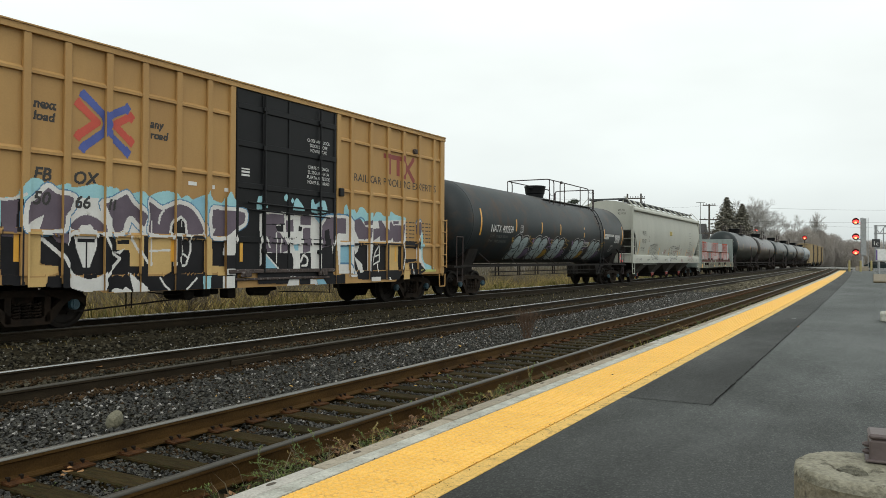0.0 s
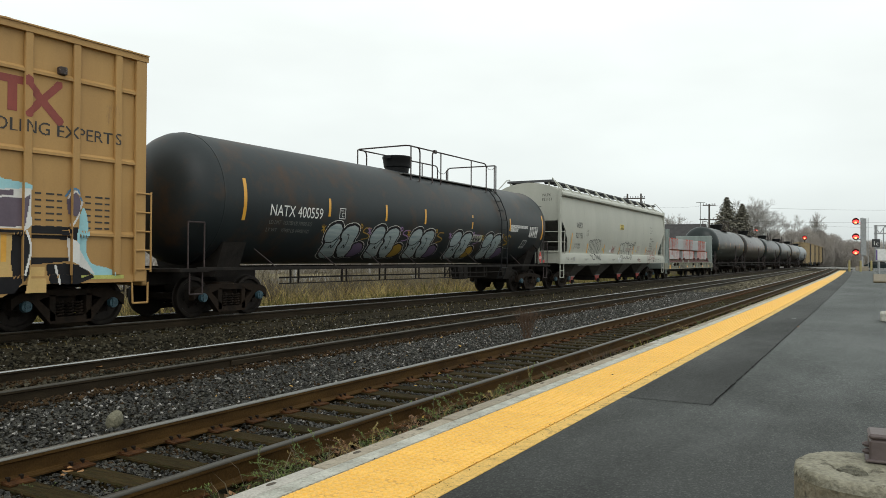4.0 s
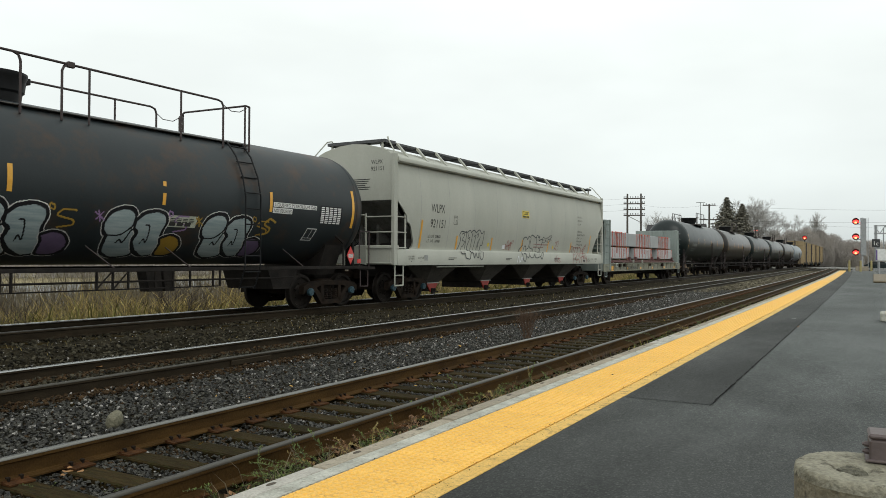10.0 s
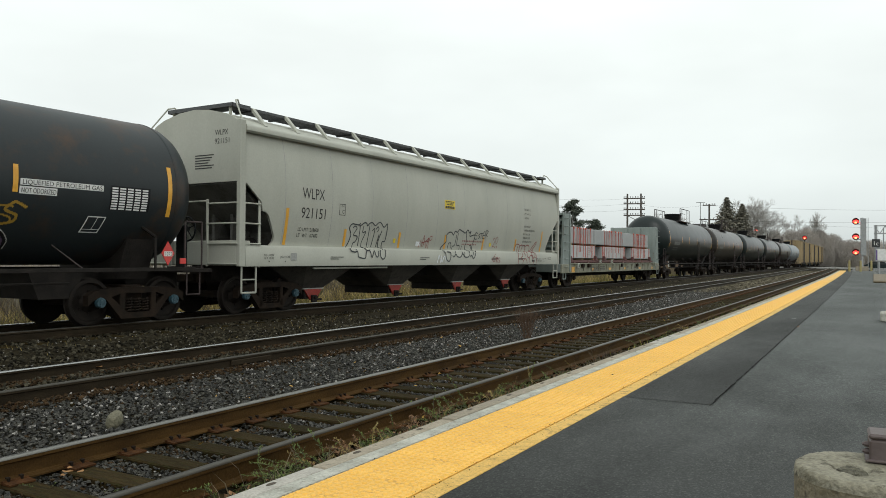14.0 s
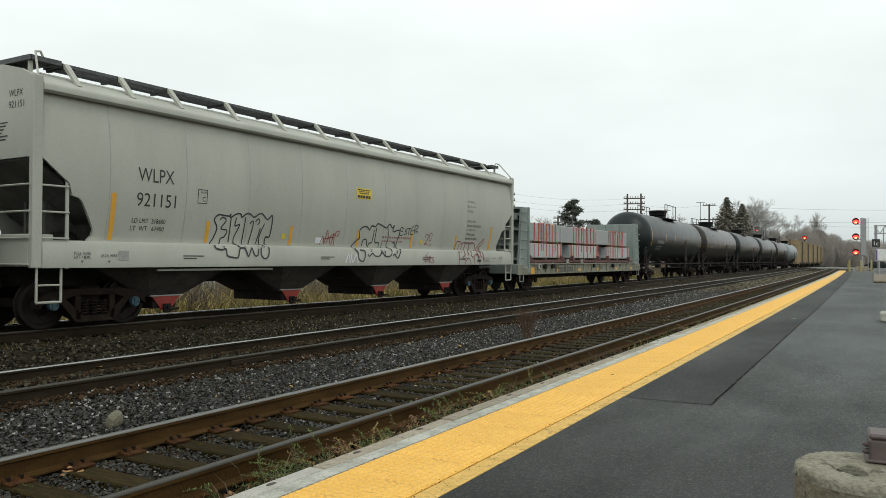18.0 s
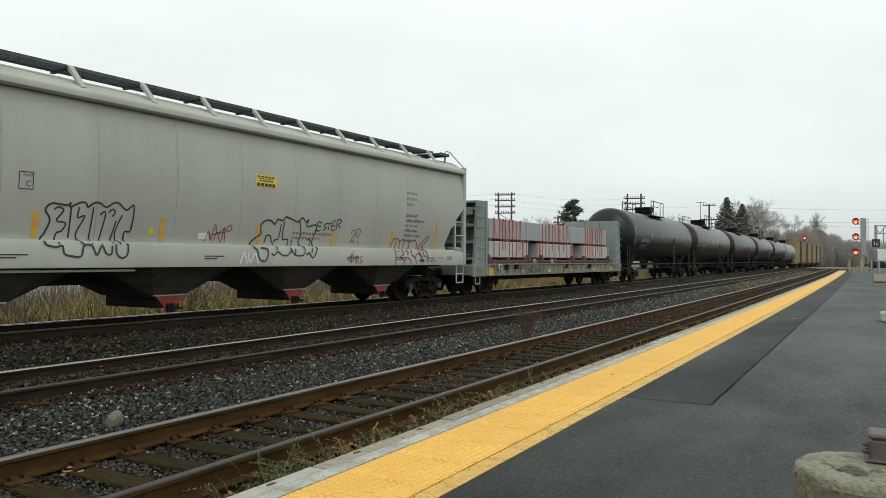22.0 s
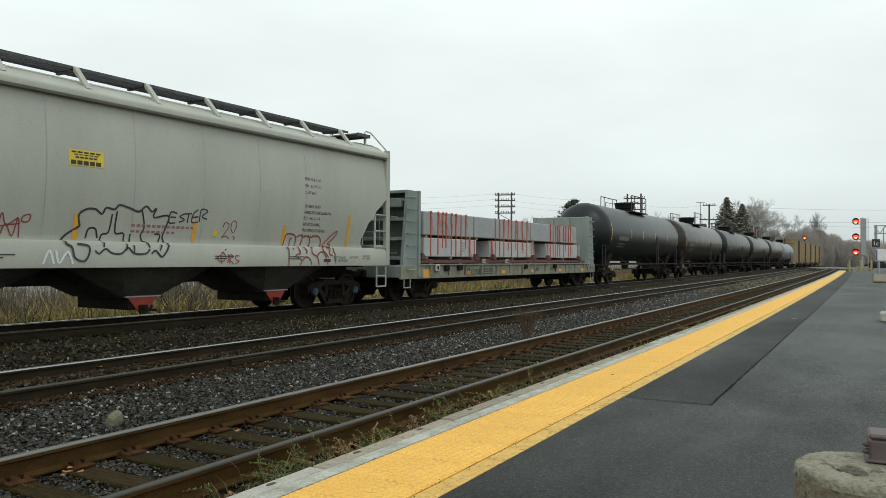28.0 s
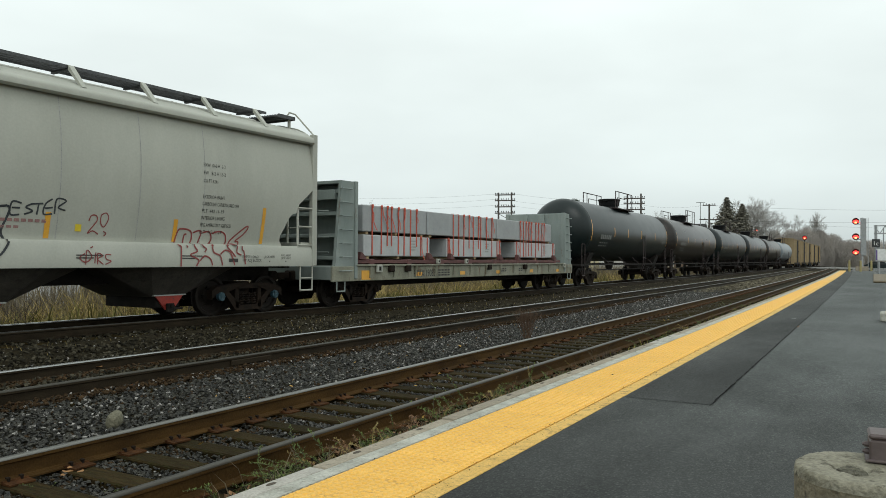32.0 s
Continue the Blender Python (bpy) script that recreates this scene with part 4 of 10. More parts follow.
def box_graffiti(g):
    """Large letters in mauve and black with white edges under pale blue clouds."""
    # panels at the leading end
    g.blob(1, [(-6.93, 2.29), (-6.67, 2.35), (-6.57, 2.55), (-6.43, 2.68), (-6.23, 2.68), (-6.09, 2.57), (-5.92, 2.60), (-5.77, 2.65), (-5.64, 2.59), (-5.42, 2.63), (-5.21, 2.69), (-5.00, 2.66), (-4.88, 2.59), (-4.74, 2.66), (-4.64, 2.53), (-4.63, 1.94), (-6.93, 1.84)])
    g.poly(5, [(-6.93, 2.29), (-6.57, 2.32), (-6.55, 0.85), (-6.91, 0.86)])
    g.poly(4, [(-6.92, 2.26), (-6.63, 2.30), (-6.68, 1.66), (-6.91, 1.68)])
    g.curve(3, [(-6.93, 2.29), (-6.72, 2.31), (-6.53, 2.40)], 0.05)
    g.poly(5, [(-6.25, 1.82), (-4.63, 1.81), (-4.61, 0.70), (-6.13, 0.81), (-6.11, 0.99), (-5.88, 1.01), (-5.90, 1.17), (-6.22, 1.21)])
    g.poly(3, [(-5.60, 2.46), (-5.42, 2.42), (-4.95, 2.43), (-4.88, 2.22), (-4.73, 1.82), (-5.83, 1.79), (-5.72, 2.09)])
    letter(g, [(-6.49, 2.23), (-6.31, 2.36), (-6.11, 2.57), (-5.92, 2.47), (-5.60, 2.42), (-5.64, 2.22), (-5.79, 2.05), (-5.85, 1.81), (-6.49, 1.80)])
    g.poly(3, [(-6.51, 1.88), (-6.17, 2.07), (-6.25, 1.81), (-6.58, 1.78)])
    g.curve(3, [(-6.20, 1.64), (-5.99, 1.48), (-5.82, 1.34), (-5.73, 1.18)], 0.07)
    g.poly(4, [(-6.06, 1.76), (-5.65, 1.74), (-5.74, 1.57), (-5.93, 1.60)])
    g.blob(3, [(-5.76, 1.49), (-5.72, 1.89), (-5.52, 2.11), (-5.30, 2.15), (-5.04, 2.07), (-4.90, 1.88), (-4.84, 1.50), (-4.91, 1.07), (-4.98, 0.74), (-5.40, 0.71), (-5.69, 0.80), (-5.69, 1.08)])
    g.blob(4, [(-5.70, 1.87), (-5.52, 2.06), (-5.32, 2.11), (-5.09, 2.02), (-4.94, 1.82), (-5.34, 1.78)])
    g.blob(5, [(-5.77, 1.49), (-5.67, 1.71), (-5.36, 1.79), (-5.06, 1.75), (-4.90, 1.54), (-4.89, 1.27), (-5.01, 1.01), (-5.33, 0.93), (-5.60, 1.04), (-5.73, 1.27)])
    g.poly(3, [(-5.61, 1.73), (-5.46, 1.92), (-5.27, 1.93), (-5.13, 1.75), (-5.15, 1.50), (-5.29, 1.14), (-5.42, 1.14), (-5.56, 1.49)])
    g.poly(5, [(-5.53, 1.67), (-5.18, 1.68), (-5.19, 1.61), (-5.53, 1.60)])
    g.curve(5, [(-5.36, 1.60), (-5.36, 1.16)], 0.035)
    g.poly(3, [(-5.68, 1.04), (-5.51, 0.96), (-5.33, 0.91), (-5.10, 0.97), (-4.96, 1.05), (-4.98, 0.72), (-5.40, 0.70), (-5.69, 0.80)])
    g.poly(6, [(-6.50, 1.76), (-6.22, 1.77), (-6.24, 1.19), (-5.90, 1.17), (-5.90, 1.05), (-6.11, 0.99), (-6.15, 0.81), (-6.49, 0.82)])
    # panels before the door: clouds, black ground, three letters
    g.blob(1, [(-5.05, 2.62), (-4.84, 2.66), (-4.67, 2.57), (-4.41, 2.57), (-4.18, 2.63), (-4.04, 2.54), (-3.80, 2.64), (-3.56, 2.69), (-3.36, 2.66), (-3.25, 2.55), (-3.05, 2.64), (-2.89, 2.56), (-2.67, 2.65), (-2.53, 2.70), (-2.49, 2.78), (-2.44, 2.64), (-2.10, 2.55), (-1.90, 2.81), (-1.77, 2.64), (-1.68, 2.58), (-1.68, 2.35), (-2.44, 2.31), (-2.66, 2.11), (-4.08, 2.17), (-5.05, 2.34)])
    g.blob(7, [(-2.95, 2.52), (-2.67, 2.64), (-2.52, 2.52), (-2.55, 2.02), (-2.67, 2.20), (-2.83, 2.38)])
    g.poly(5, [(-5.04, 1.72), (-1.67, 1.82), (-1.66, 0.66), (-4.02, 0.66), (-4.94, 0.68), (-4.98, 1.39)])
    g.poly(3, [(-5.07, 2.33), (-4.04, 2.24), (-4.03, 1.78), (-4.96, 1.75)])
    letter(g, [(-5.04, 2.34), (-4.80, 2.42), (-4.51, 2.57), (-4.35, 2.39), (-4.07, 2.18), (-4.09, 2.04), (-4.17, 1.91), (-4.35, 2.06), (-4.45, 2.07), (-4.51, 1.89), (-4.62, 1.81), (-4.77, 1.78), (-4.88, 2.00)])
    g.curve(3, [(-4.55, 1.81), (-4.52, 1.98), (-4.44, 2.10), (-4.35, 2.07), (-4.15, 1.84)], 0.07)
    g.poly(3, [(-5.08, 2.25), (-4.96, 2.16), (-4.83, 1.82), (-4.89, 1.78), (-5.04, 1.99)])
    g.poly(6, [(-4.74, 1.73), (-4.17, 1.75), (-4.16, 1.16), (-4.43, 1.16), (-4.44, 1.47), (-4.73, 1.47)])
    g.poly(5, [(-4.71, 1.66), (-4.45, 1.67), (-4.45, 1.59), (-4.71, 1.59)])
    g.curve(3, [(-4.98, 1.71), (-4.83, 1.43), (-4.65, 1.31)], 0.05)
    g.poly(3, [(-4.78, 1.43), (-4.55, 1.50), (-4.65, 1.39)])
    g.curve(3, [(-4.42, 1.73), (-4.07, 1.23)], 0.055)
    g.curve(3, [(-4.65, 1.31), (-4.95, 0.98)], 0.06)
    g.poly(3, [(-4.47, 1.06), (-3.97, 0.66), (-4.36, 0.66)])
    g.blob(3, [(-4.86, 0.68), (-4.77, 0.75), (-4.60, 0.72), (-4.54, 0.77), (-4.40, 0.66)])
    letter(g, [(-4.01, 2.47), (-3.68, 2.32), (-3.31, 2.46), (-2.97, 2.41), (-2.72, 2.19), (-2.62, 1.82), (-3.96, 1.78), (-3.99, 2.13)])
    g.curve(3, [(-3.64, 2.30), (-3.73, 2.17), (-3.76, 2.03)], 0.05)
    g.poly(6, [(-4.04, 1.73), (-3.45, 1.75), (-3.44, 0.95), (-4.04, 0.96)])
    g.curve(3, [(-3.96, 1.46), (-3.45, 1.49)], 0.045)
    g.curve(3, [(-3.94, 2.05), (-3.93, 1.18)], 0.04)
    g.blob(5, [(-2.96, 1.76), (-2.62, 1.77), (-2.63, 1.27), (-2.79, 0.90), (-3.02, 0.66), (-3.49, 0.67), (-3.69, 0.92), (-3.34, 1.09), (-3.03, 1.22)])
    g.blob(5, [(-3.43, 1.94), (-3.35, 2.10), (-3.24, 2.15), (-3.12, 2.09), (-3.06, 1.82), (-2.96, 1.73), (-2.95, 1.45), (-3.06, 1.21), (-3.29, 1.14), (-3.38, 1.27), (-3.40, 1.63)])
    g.curve(3, [(-3.47, 1.87), (-3.43, 2.05), (-3.26, 2.17), (-3.10, 2.09), (-3.06, 1.86)], 0.06)
    g.poly(3, [(-3.50, 1.85), (-2.96, 1.82), (-2.96, 1.77), (-3.50, 1.78)])
    g.curve(3, [(-2.98, 1.75), (-2.95, 1.50), (-3.06, 1.22)], 0.045)
    g.curve(3, [(-3.39, 1.75), (-3.37, 1.18)], 0.045)
    g.curve(3, [(-3.15, 1.41), (-3.03, 1.32), (-3.07, 1.18), (-3.21, 1.18), (-3.26, 1.31), (-3.15, 1.41)], 0.04)
    g.curve(3, [(-3.25, 2.08), (-3.19, 1.63), (-3.16, 1.45)], 0.03)
    g.curve(3, [(-3.74, 0.93), (-3.63, 0.78), (-3.50, 0.67)], 0.045)
    g.curve(3, [(-3.05, 0.68), (-2.80, 0.90)], 0.045)
    g.poly(6, [(-2.59, 1.78), (-2.43, 1.78), (-2.42, 1.17), (-2.01, 1.14), (-2.01, 0.95), (-2.58, 0.96)])
    g.poly(1, [(-2.63, 0.94), (-2.44, 0.94), (-2.46, 0.67), (-2.62, 0.67)])
    g.poly(3, [(-2.07, 0.93), (-1.75, 0.93), (-1.75, 0.66), (-2.07, 0.66)])
    letter(g, [(-2.42, 2.38), (-1.92, 2.40), (-1.44, 2.38), (-1.44, 2.13), (-1.67, 2.00), (-2.00, 1.79), (-2.41, 1.81)])
    g.poly(3, [(-2.44, 1.98), (-2.27, 1.96), (-2.38, 1.78), (-2.44, 1.78)])
    g.poly(3, [(-1.66, 1.99), (-2.00, 1.73), (-2.06, 1.39), (-1.78, 1.39), (-1.67, 1.57)])
    g.poly(3, [(-1.99, 1.10), (-1.71, 1.10), (-1.71, 0.95), (-1.99, 0.96)])
    # door: two letters over white, black below
    g.poly(3, [(-0.98, 2.36), (-0.76, 2.41), (-0.09, 2.45), (-0.09, 2.37), (0.36, 2.40), (1.28, 2.45), (1.71, 2.48), (1.73, 1.06), (-0.96, 1.09)])
    g.blob(1, [(-1.08, 2.46), (-1.02, 2.76), (-0.84, 2.76), (-0.71, 2.54), (-0.84, 2.49)])
    g.blob(1, [(-0.15, 2.82), (-0.07, 2.90), (-0.01, 2.81), (-0.07, 2.72), (-0.14, 2.74)])
    g.blob(1, [(0.17, 2.56), (0.23, 2.76), (0.33, 2.81), (0.52, 2.65), (0.59, 2.52), (0.19, 2.51)])
    g.blob(1, [(0.87, 2.50), (0.85, 2.80), (0.93, 2.82), (1.00, 2.71), (1.21, 2.81), (1.39, 2.81), (1.47, 2.53)])
    g.blob(1, [(0.09, 2.73), (0.14, 2.81), (0.20, 2.74), (0.14, 2.67)])
    g.poly(4, [(-0.86, 2.26), (-0.76, 2.37), (-0.16, 2.39), (-0.13, 2.16), (-0.43, 2.12), (-0.39, 1.97), (-0.27, 1.93), (0.06, 1.55), (-0.23, 1.45), (-0.86, 1.48)])
    g.poly(5, [(-0.45, 2.09), (-0.18, 2.14), (-0.18, 1.96), (-0.37, 1.97)])
    g.poly(5, [(-0.76, 2.13), (-0.12, 2.17), (-0.12, 2.14), (-0.76, 2.11)])
    g.poly(4, [(-0.09, 2.25), (0.17, 2.28), (0.19, 1.99), (-0.08, 1.96)])
    g.curve(3, [(-0.83, 1.91), (-0.63, 1.59)], 0.05)
    g.curve(3, [(-0.27, 1.79), (-0.25, 1.29)], 0.045)
    g.curve(3, [(-0.41, 1.93), (-0.40, 1.27)], 0.045)
    g.poly(5, [(-0.86, 1.46), (0.12, 1.46), (0.22, 1.27), (0.18, 1.08), (0.05, 0.71), (-1.02, 0.74), (-1.03, 1.09), (-0.86, 1.23)])
    g.poly(7, [(-0.88, 1.45), (-0.75, 1.41), (-0.34, 1.09), (-0.89, 1.09)])
    g.curve(3, [(-0.84, 1.48), (-0.34, 1.09)], 0.04)
    g.curve(3, [(-0.40, 1.47), (-0.40, 1.23)], 0.04)
    g.poly(3, [(0.06, 1.80), (0.37, 1.81), (0.40, 0.66), (-0.03, 0.67), (0.21, 1.08), (0.17, 1.42)])
    g.poly(4, [(0.44, 2.38), (0.83, 2.41), (0.83, 2.16), (0.44, 2.16)])
    g.poly(4, [(0.55, 2.09), (0.81, 2.10), (0.82, 1.51), (0.54, 1.46), (0.51, 1.89)])
    g.curve(3, [(0.51, 2.01), (0.52, 1.58)], 0.045)
    g.poly(5, [(0.38, 2.13), (0.51, 2.12), (0.49, 2.01), (0.36, 2.00)])
    g.poly(7, [(0.18, 1.67), (0.37, 1.69), (0.37, 1.52), (0.25, 1.52)])
    g.poly(5, [(0.43, 1.46), (0.84, 1.47), (0.85, 0.68), (0.44, 0.69)])
    g.curve(3, [(0.46, 1.25), (0.56, 1.41), (0.71, 1.33), (0.69, 1.17), (0.52, 1.15)], 0.06)
    g.poly(7, [(0.92, 2.42), (1.42, 2.46), (1.19, 2.20)])
    g.poly(4, [(1.28, 2.17), (1.47, 2.38), (1.86, 2.44), (2.33, 2.43), (2.33, 2.01), (1.91, 2.00), (1.77, 1.86), (1.67, 1.67), (1.29, 1.60), (1.25, 1.84)])
    g.poly(5, [(1.27, 1.60), (1.67, 1.67), (1.72, 1.44), (1.78, 1.06), (1.28, 1.06)])
    g.poly(5, [(1.38, 2.05), (1.56, 2.10), (1.62, 1.67), (1.38, 1.66)])
    g.poly(5, [(-0.96, 1.09), (1.68, 1.06), (1.78, 0.87), (-0.96, 0.90)])
    g.poly(5, [(1.30, 0.88), (2.28, 0.91), (2.29, 0.66), (1.49, 0.66)])
    # panels beyond the door
    g.blob(1, [(2.24, 2.56), (2.27, 2.74), (2.37, 2.79), (2.45, 2.66), (2.70, 2.68), (2.81, 2.58), (2.94, 2.75), (3.14, 2.74), (3.29, 2.61), (3.49, 2.63), (3.58, 2.50), (3.73, 2.66), (3.95, 2.66), (4.08, 2.58), (4.27, 2.56), (4.33, 2.67), (4.49, 2.72), (4.69, 2.64), (4.93, 2.61), (5.13, 2.57), (5.11, 2.47), (3.83, 2.33), (2.30, 2.43)])
    g.poly(3, [(1.86, 2.47), (2.40, 2.49), (2.64, 2.33), (5.14, 2.50), (5.15, 1.87), (4.03, 0.90), (1.96, 0.93), (1.85, 1.78)])
    g.poly(4, [(1.72, 2.39), (2.34, 2.42), (2.34, 2.01), (1.92, 2.00), (1.72, 1.86)])
    g.curve(2, [(1.64, 2.48), (2.40, 2.51), (2.64, 2.35), (3.00, 2.47), (3.17, 2.40)], 0.045)
    g.poly(7, [(2.05, 1.66), (2.49, 1.67), (2.52, 1.21), (2.05, 1.21)])
    g.curve(2, [(2.04, 1.66), (2.63, 1.67), (2.66, 1.45)], 0.045)
    g.curve(2, [(2.04, 1.20), (2.50, 1.19), (2.69, 0.94)], 0.045)
    g.poly(4, [(2.67, 2.37), (2.98, 2.44), (3.23, 2.22), (3.47, 2.19), (3.41, 1.91), (3.18, 1.86), (2.90, 1.87), (2.70, 2.15)])
    g.poly(4, [(3.15, 2.38), (3.47, 2.41), (3.46, 2.28), (3.18, 2.27)])
    g.poly(4, [(3.50, 2.17), (3.92, 2.21), (3.91, 1.98), (3.59, 1.83), (3.53, 1.92)])
    g.poly(4, [(3.83, 2.42), (3.98, 2.44), (4.27, 2.18), (4.40, 2.04), (4.37, 1.87), (3.93, 1.84), (3.89, 2.21)])
    g.poly(4, [(4.30, 2.38), (4.46, 2.46), (4.60, 2.32), (5.04, 2.34), (5.13, 2.40), (5.04, 1.85), (4.60, 1.83), (4.57, 1.95), (4.41, 1.83), (4.30, 2.18)])
    g.poly(4, [(4.60, 2.44), (4.87, 2.46), (4.87, 2.37), (4.60, 2.35)])
    g.poly(5, [(2.65, 1.76), (5.01, 1.79), (5.14, 1.57), (5.12, 1.03), (4.89, 0.71), (2.86, 0.76), (2.66, 1.27)])
    g.poly(3, [(2.68, 1.69), (2.93, 1.70), (2.87, 1.54), (2.76, 1.45)])
    g.poly(3, [(2.71, 1.40), (3.07, 1.18), (3.11, 0.96), (2.94, 0.94)])
    g.poly(3, [(3.31, 1.73), (3.49, 1.73), (3.41, 1.23), (3.40, 0.98), (3.30, 1.00)])
    g.curve(3, [(3.90, 1.72), (3.69, 1.51), (3.60, 1.27), (3.57, 1.16), (3.90, 1.27)], 0.045)
    g.curve(3, [(3.69, 1.40), (3.90, 1.45)], 0.045)
    g.curve(3, [(3.90, 1.72), (3.89, 1.27)], 0.04)
    g.curve(3, [(3.81, 1.18), (3.82, 0.97)], 0.04)
    g.poly(6, [(4.29, 1.73), (4.87, 1.74), (4.84, 1.27), (4.88, 1.00), (4.30, 0.99)])
    g.curve(3, [(5.07, 1.77), (5.15, 1.47), (5.05, 1.03)], 0.04)
    g.poly(5, [(5.15, 1.87), (6.01, 1.87), (6.00, 1.64), (5.15, 1.66)])
    g.poly(5, [(5.19, 1.33), (5.88, 1.33), (5.88, 1.26), (5.19, 1.20)])
    g.poly(6, [(5.14, 1.16), (5.44, 1.16), (5.45, 0.72), (5.06, 0.72)])
    g.poly(5, [(5.46, 1.20), (5.81, 1.22), (6.19, 1.17), (6.38, 0.96), (6.04, 0.85), (5.52, 0.86)])
    g.curve(3, [(5.64, 1.17), (5.70, 0.87)], 0.045)
    g.blob(1, [(5.99, 1.69), (6.14, 2.22), (6.21, 2.17), (6.27, 1.85), (6.22, 1.49), (6.34, 1.22), (6.74, 1.11), (6.78, 0.98), (6.42, 0.98), (6.07, 1.28)])
    g.poly(4, [(5.83, 2.36), (5.96, 2.51), (6.10, 2.32), (6.01, 2.05), (5.87, 2.10)])
    g.curve(3, [(5.87, 2.39), (5.96, 2.52), (6.14, 2.32), (5.91, 1.90)], 0.035)
    g.curve(2, [(5.82, 2.43), (5.96, 2.57), (6.13, 2.37)], 0.035)
    g.poly(3, [(5.84, 1.69), (6.01, 1.61), (6.22, 1.28), (6.42, 1.01), (5.88, 1.27)])
    g.poly(3, [(2.45, 0.89), (2.83, 0.89), (2.81, 0.83), (2.45, 0.84)])
    g.poly(3, [(3.43, 0.82), (3.94, 0.81), (3.94, 0.69), (3.43, 0.69)])
    g.poly(3, [(4.29, 0.80), (4.42, 0.80), (4.48, 0.71), (4.35, 0.72)])
    g.poly(3, [(0.21, 0.89), (0.50, 0.88), (0.51, 0.82), (0.21, 0.83)])
    g.poly(3, [(0.83, 0.81), (1.06, 0.80), (1.11, 0.67), (0.83, 0.68)])
    g.poly(7, [(1.07, 0.80), (1.37, 0.79), (1.48, 0.66), (1.12, 0.67)])
    g.curve(3, [(2.37, 2.42), (2.37, 1.99), (1.91, 1.95), (1.79, 1.77), (1.75, 1.61)], 0.06)
    g.curve(3, [(1.22, 2.16), (1.47, 2.42), (2.32, 2.47)], 0.05)
    g.curve(2, [(1.18, 2.24), (1.47, 2.47), (2.42, 2.52)], 0.04)


# ---- tank cars ----
M_TANK_GREEN = mat("tank_green_black", (0.007, 0.0125, 0.0125), (0.0165, 0.0235, 0.0235), 0.8, 0.34, 0, 0.03, 30, wear=(0.05, 0.042, 0.037), wear_at=0.68, spec=0.30, rvary=0.08)
M_TANK_BROWN = mat("tank_brown_soiled", (0.012, 0.0098, 0.008), (0.040, 0.036, 0.033), 0.8, 0.30, 0.1, 0.03, 30, stretch=(0.6, 1, 1.6), wear=(0.05, 0.03, 0.022), wear_at=0.6, spec=0.30, rvary=0.08)
M_TANK_GREY = mat("tank_grey", (0.009, 0.013, 0.0135), (0.028, 0.034, 0.035), 0.8, 0.3, 0, 0.03, 30, wear=(0.04, 0.035, 0.03), wear_at=0.66, spec=0.30, rvary=0.08)
M_TANK_PALE = mat("tank_pale", (0.17, 0.195, 0.21), (0.26, 0.285, 0.30), 0.8, 0.4, 0, 0.06, 30, wear=(0.2, 0.19, 0.18), wear_at=0.66, spec=0.3)
M_LPG = mat("tank_black_soiled", (0.0135, 0.0180, 0.0198), (0.0275, 0.0345, 0.0372), 0.45, 0.5, 0, 0.06, 30, wear=(0.052, 0.031, 0.019), wear_at=0.56, sharp=0.4, spec=0.3, soft_wear=0.18)
G_SILVER = mat("spray_silver", (0.24, 0.31, 0.32), (0.42, 0.48, 0.48), 2.5, 0.5, 0.1, 0.05, 30, stretch=(0.4, 1, 5))
G_LILAC = mat("spray_lilac", (0.10, 0.07, 0.13), (0.15, 0.105, 0.18), 3, 0.55, 0, 0.05, 30)
G_VIOLET = mat("spray_violet", (0.22, 0.13, 0.27), (0.30, 0.19, 0.35), 3, 0.55, 0, 0.05, 30)
G_GOLD = mat("spray_gold", (0.28, 0.17, 0.02), (0.36, 0.22, 0.03), 3, 0.55, 0, 0.05, 30)
M_RAILING = mat("railing_brown", (0.03, 0.022, 0.022), (0.06, 0.042, 0.04), 8, 0.6, 0.2, 0.1, 50)
M_WALKWAY = mat("walkway_grey", (0.07, 0.068, 0.064), (0.14, 0.135, 0.125), 6, 0.7, 0.2, 0.3, 60, wear=(0.05, 0.03, 0.02), wear_at=0.58)
M_FADED = mat("marking_faded", (0.12, 0.125, 0.12), (0.18, 0.185, 0.175), 4, 0.6)
M_PLACARD = mat("placard_red", (0.50, 0.035, 0.03), (0.6, 0.06, 0.05), 6, 0.45, 0, 0.03, 50)


def shell(R, zc):
    """where() for marks on a tank: u along, v the arc above its waist."""
    def where(u, v, um=None, vm=None):
        a = v / R
        r = R + 0.006
        return (u, -r * math.cos(a), zc + r * math.sin(a))
    return where


def strip(c, u, v0, v1, w, where, material, name, label=""):
    g = Geo()
    n = 6
    g.loft([[where(u - w / 2, v0 + (v1 - v0) * i / n), where(u + w / 2, v0 + (v1 - v0) * i / n)] for i in range(n + 1)], close=False)
    part(name, g, material, c, label)


def panel(c, u0, u1, v0, v1, where, material, name, label=""):
    g = Geo()
    n = 4
    g.loft([[where(u0, v0 + (v1 - v0) * i / n), where(u1, v0 + (v1 - v0) * i / n)] for i in range(n + 1)], close=False)
    return part(name, g, material, c, label)


def rows_of_bars(c, u0, u1, v, n, step, h, where, material, cols=1):
    """Writing too small to read, as plain bars."""
    g = Geo()
    for i in range(n):
        for j in range(cols):
            w = (u1 - u0) / cols
            a = u0 + j * w
            b = a + w * (0.78 if cols > 1 else (0.7 + 0.3 * ((i * 7 % 5) / 4)))
            z = v - i * step
            g.quad(where(a, z), where(b, z), where(b, z + h), where(a, z + h))
    part("marking", g, material, c)


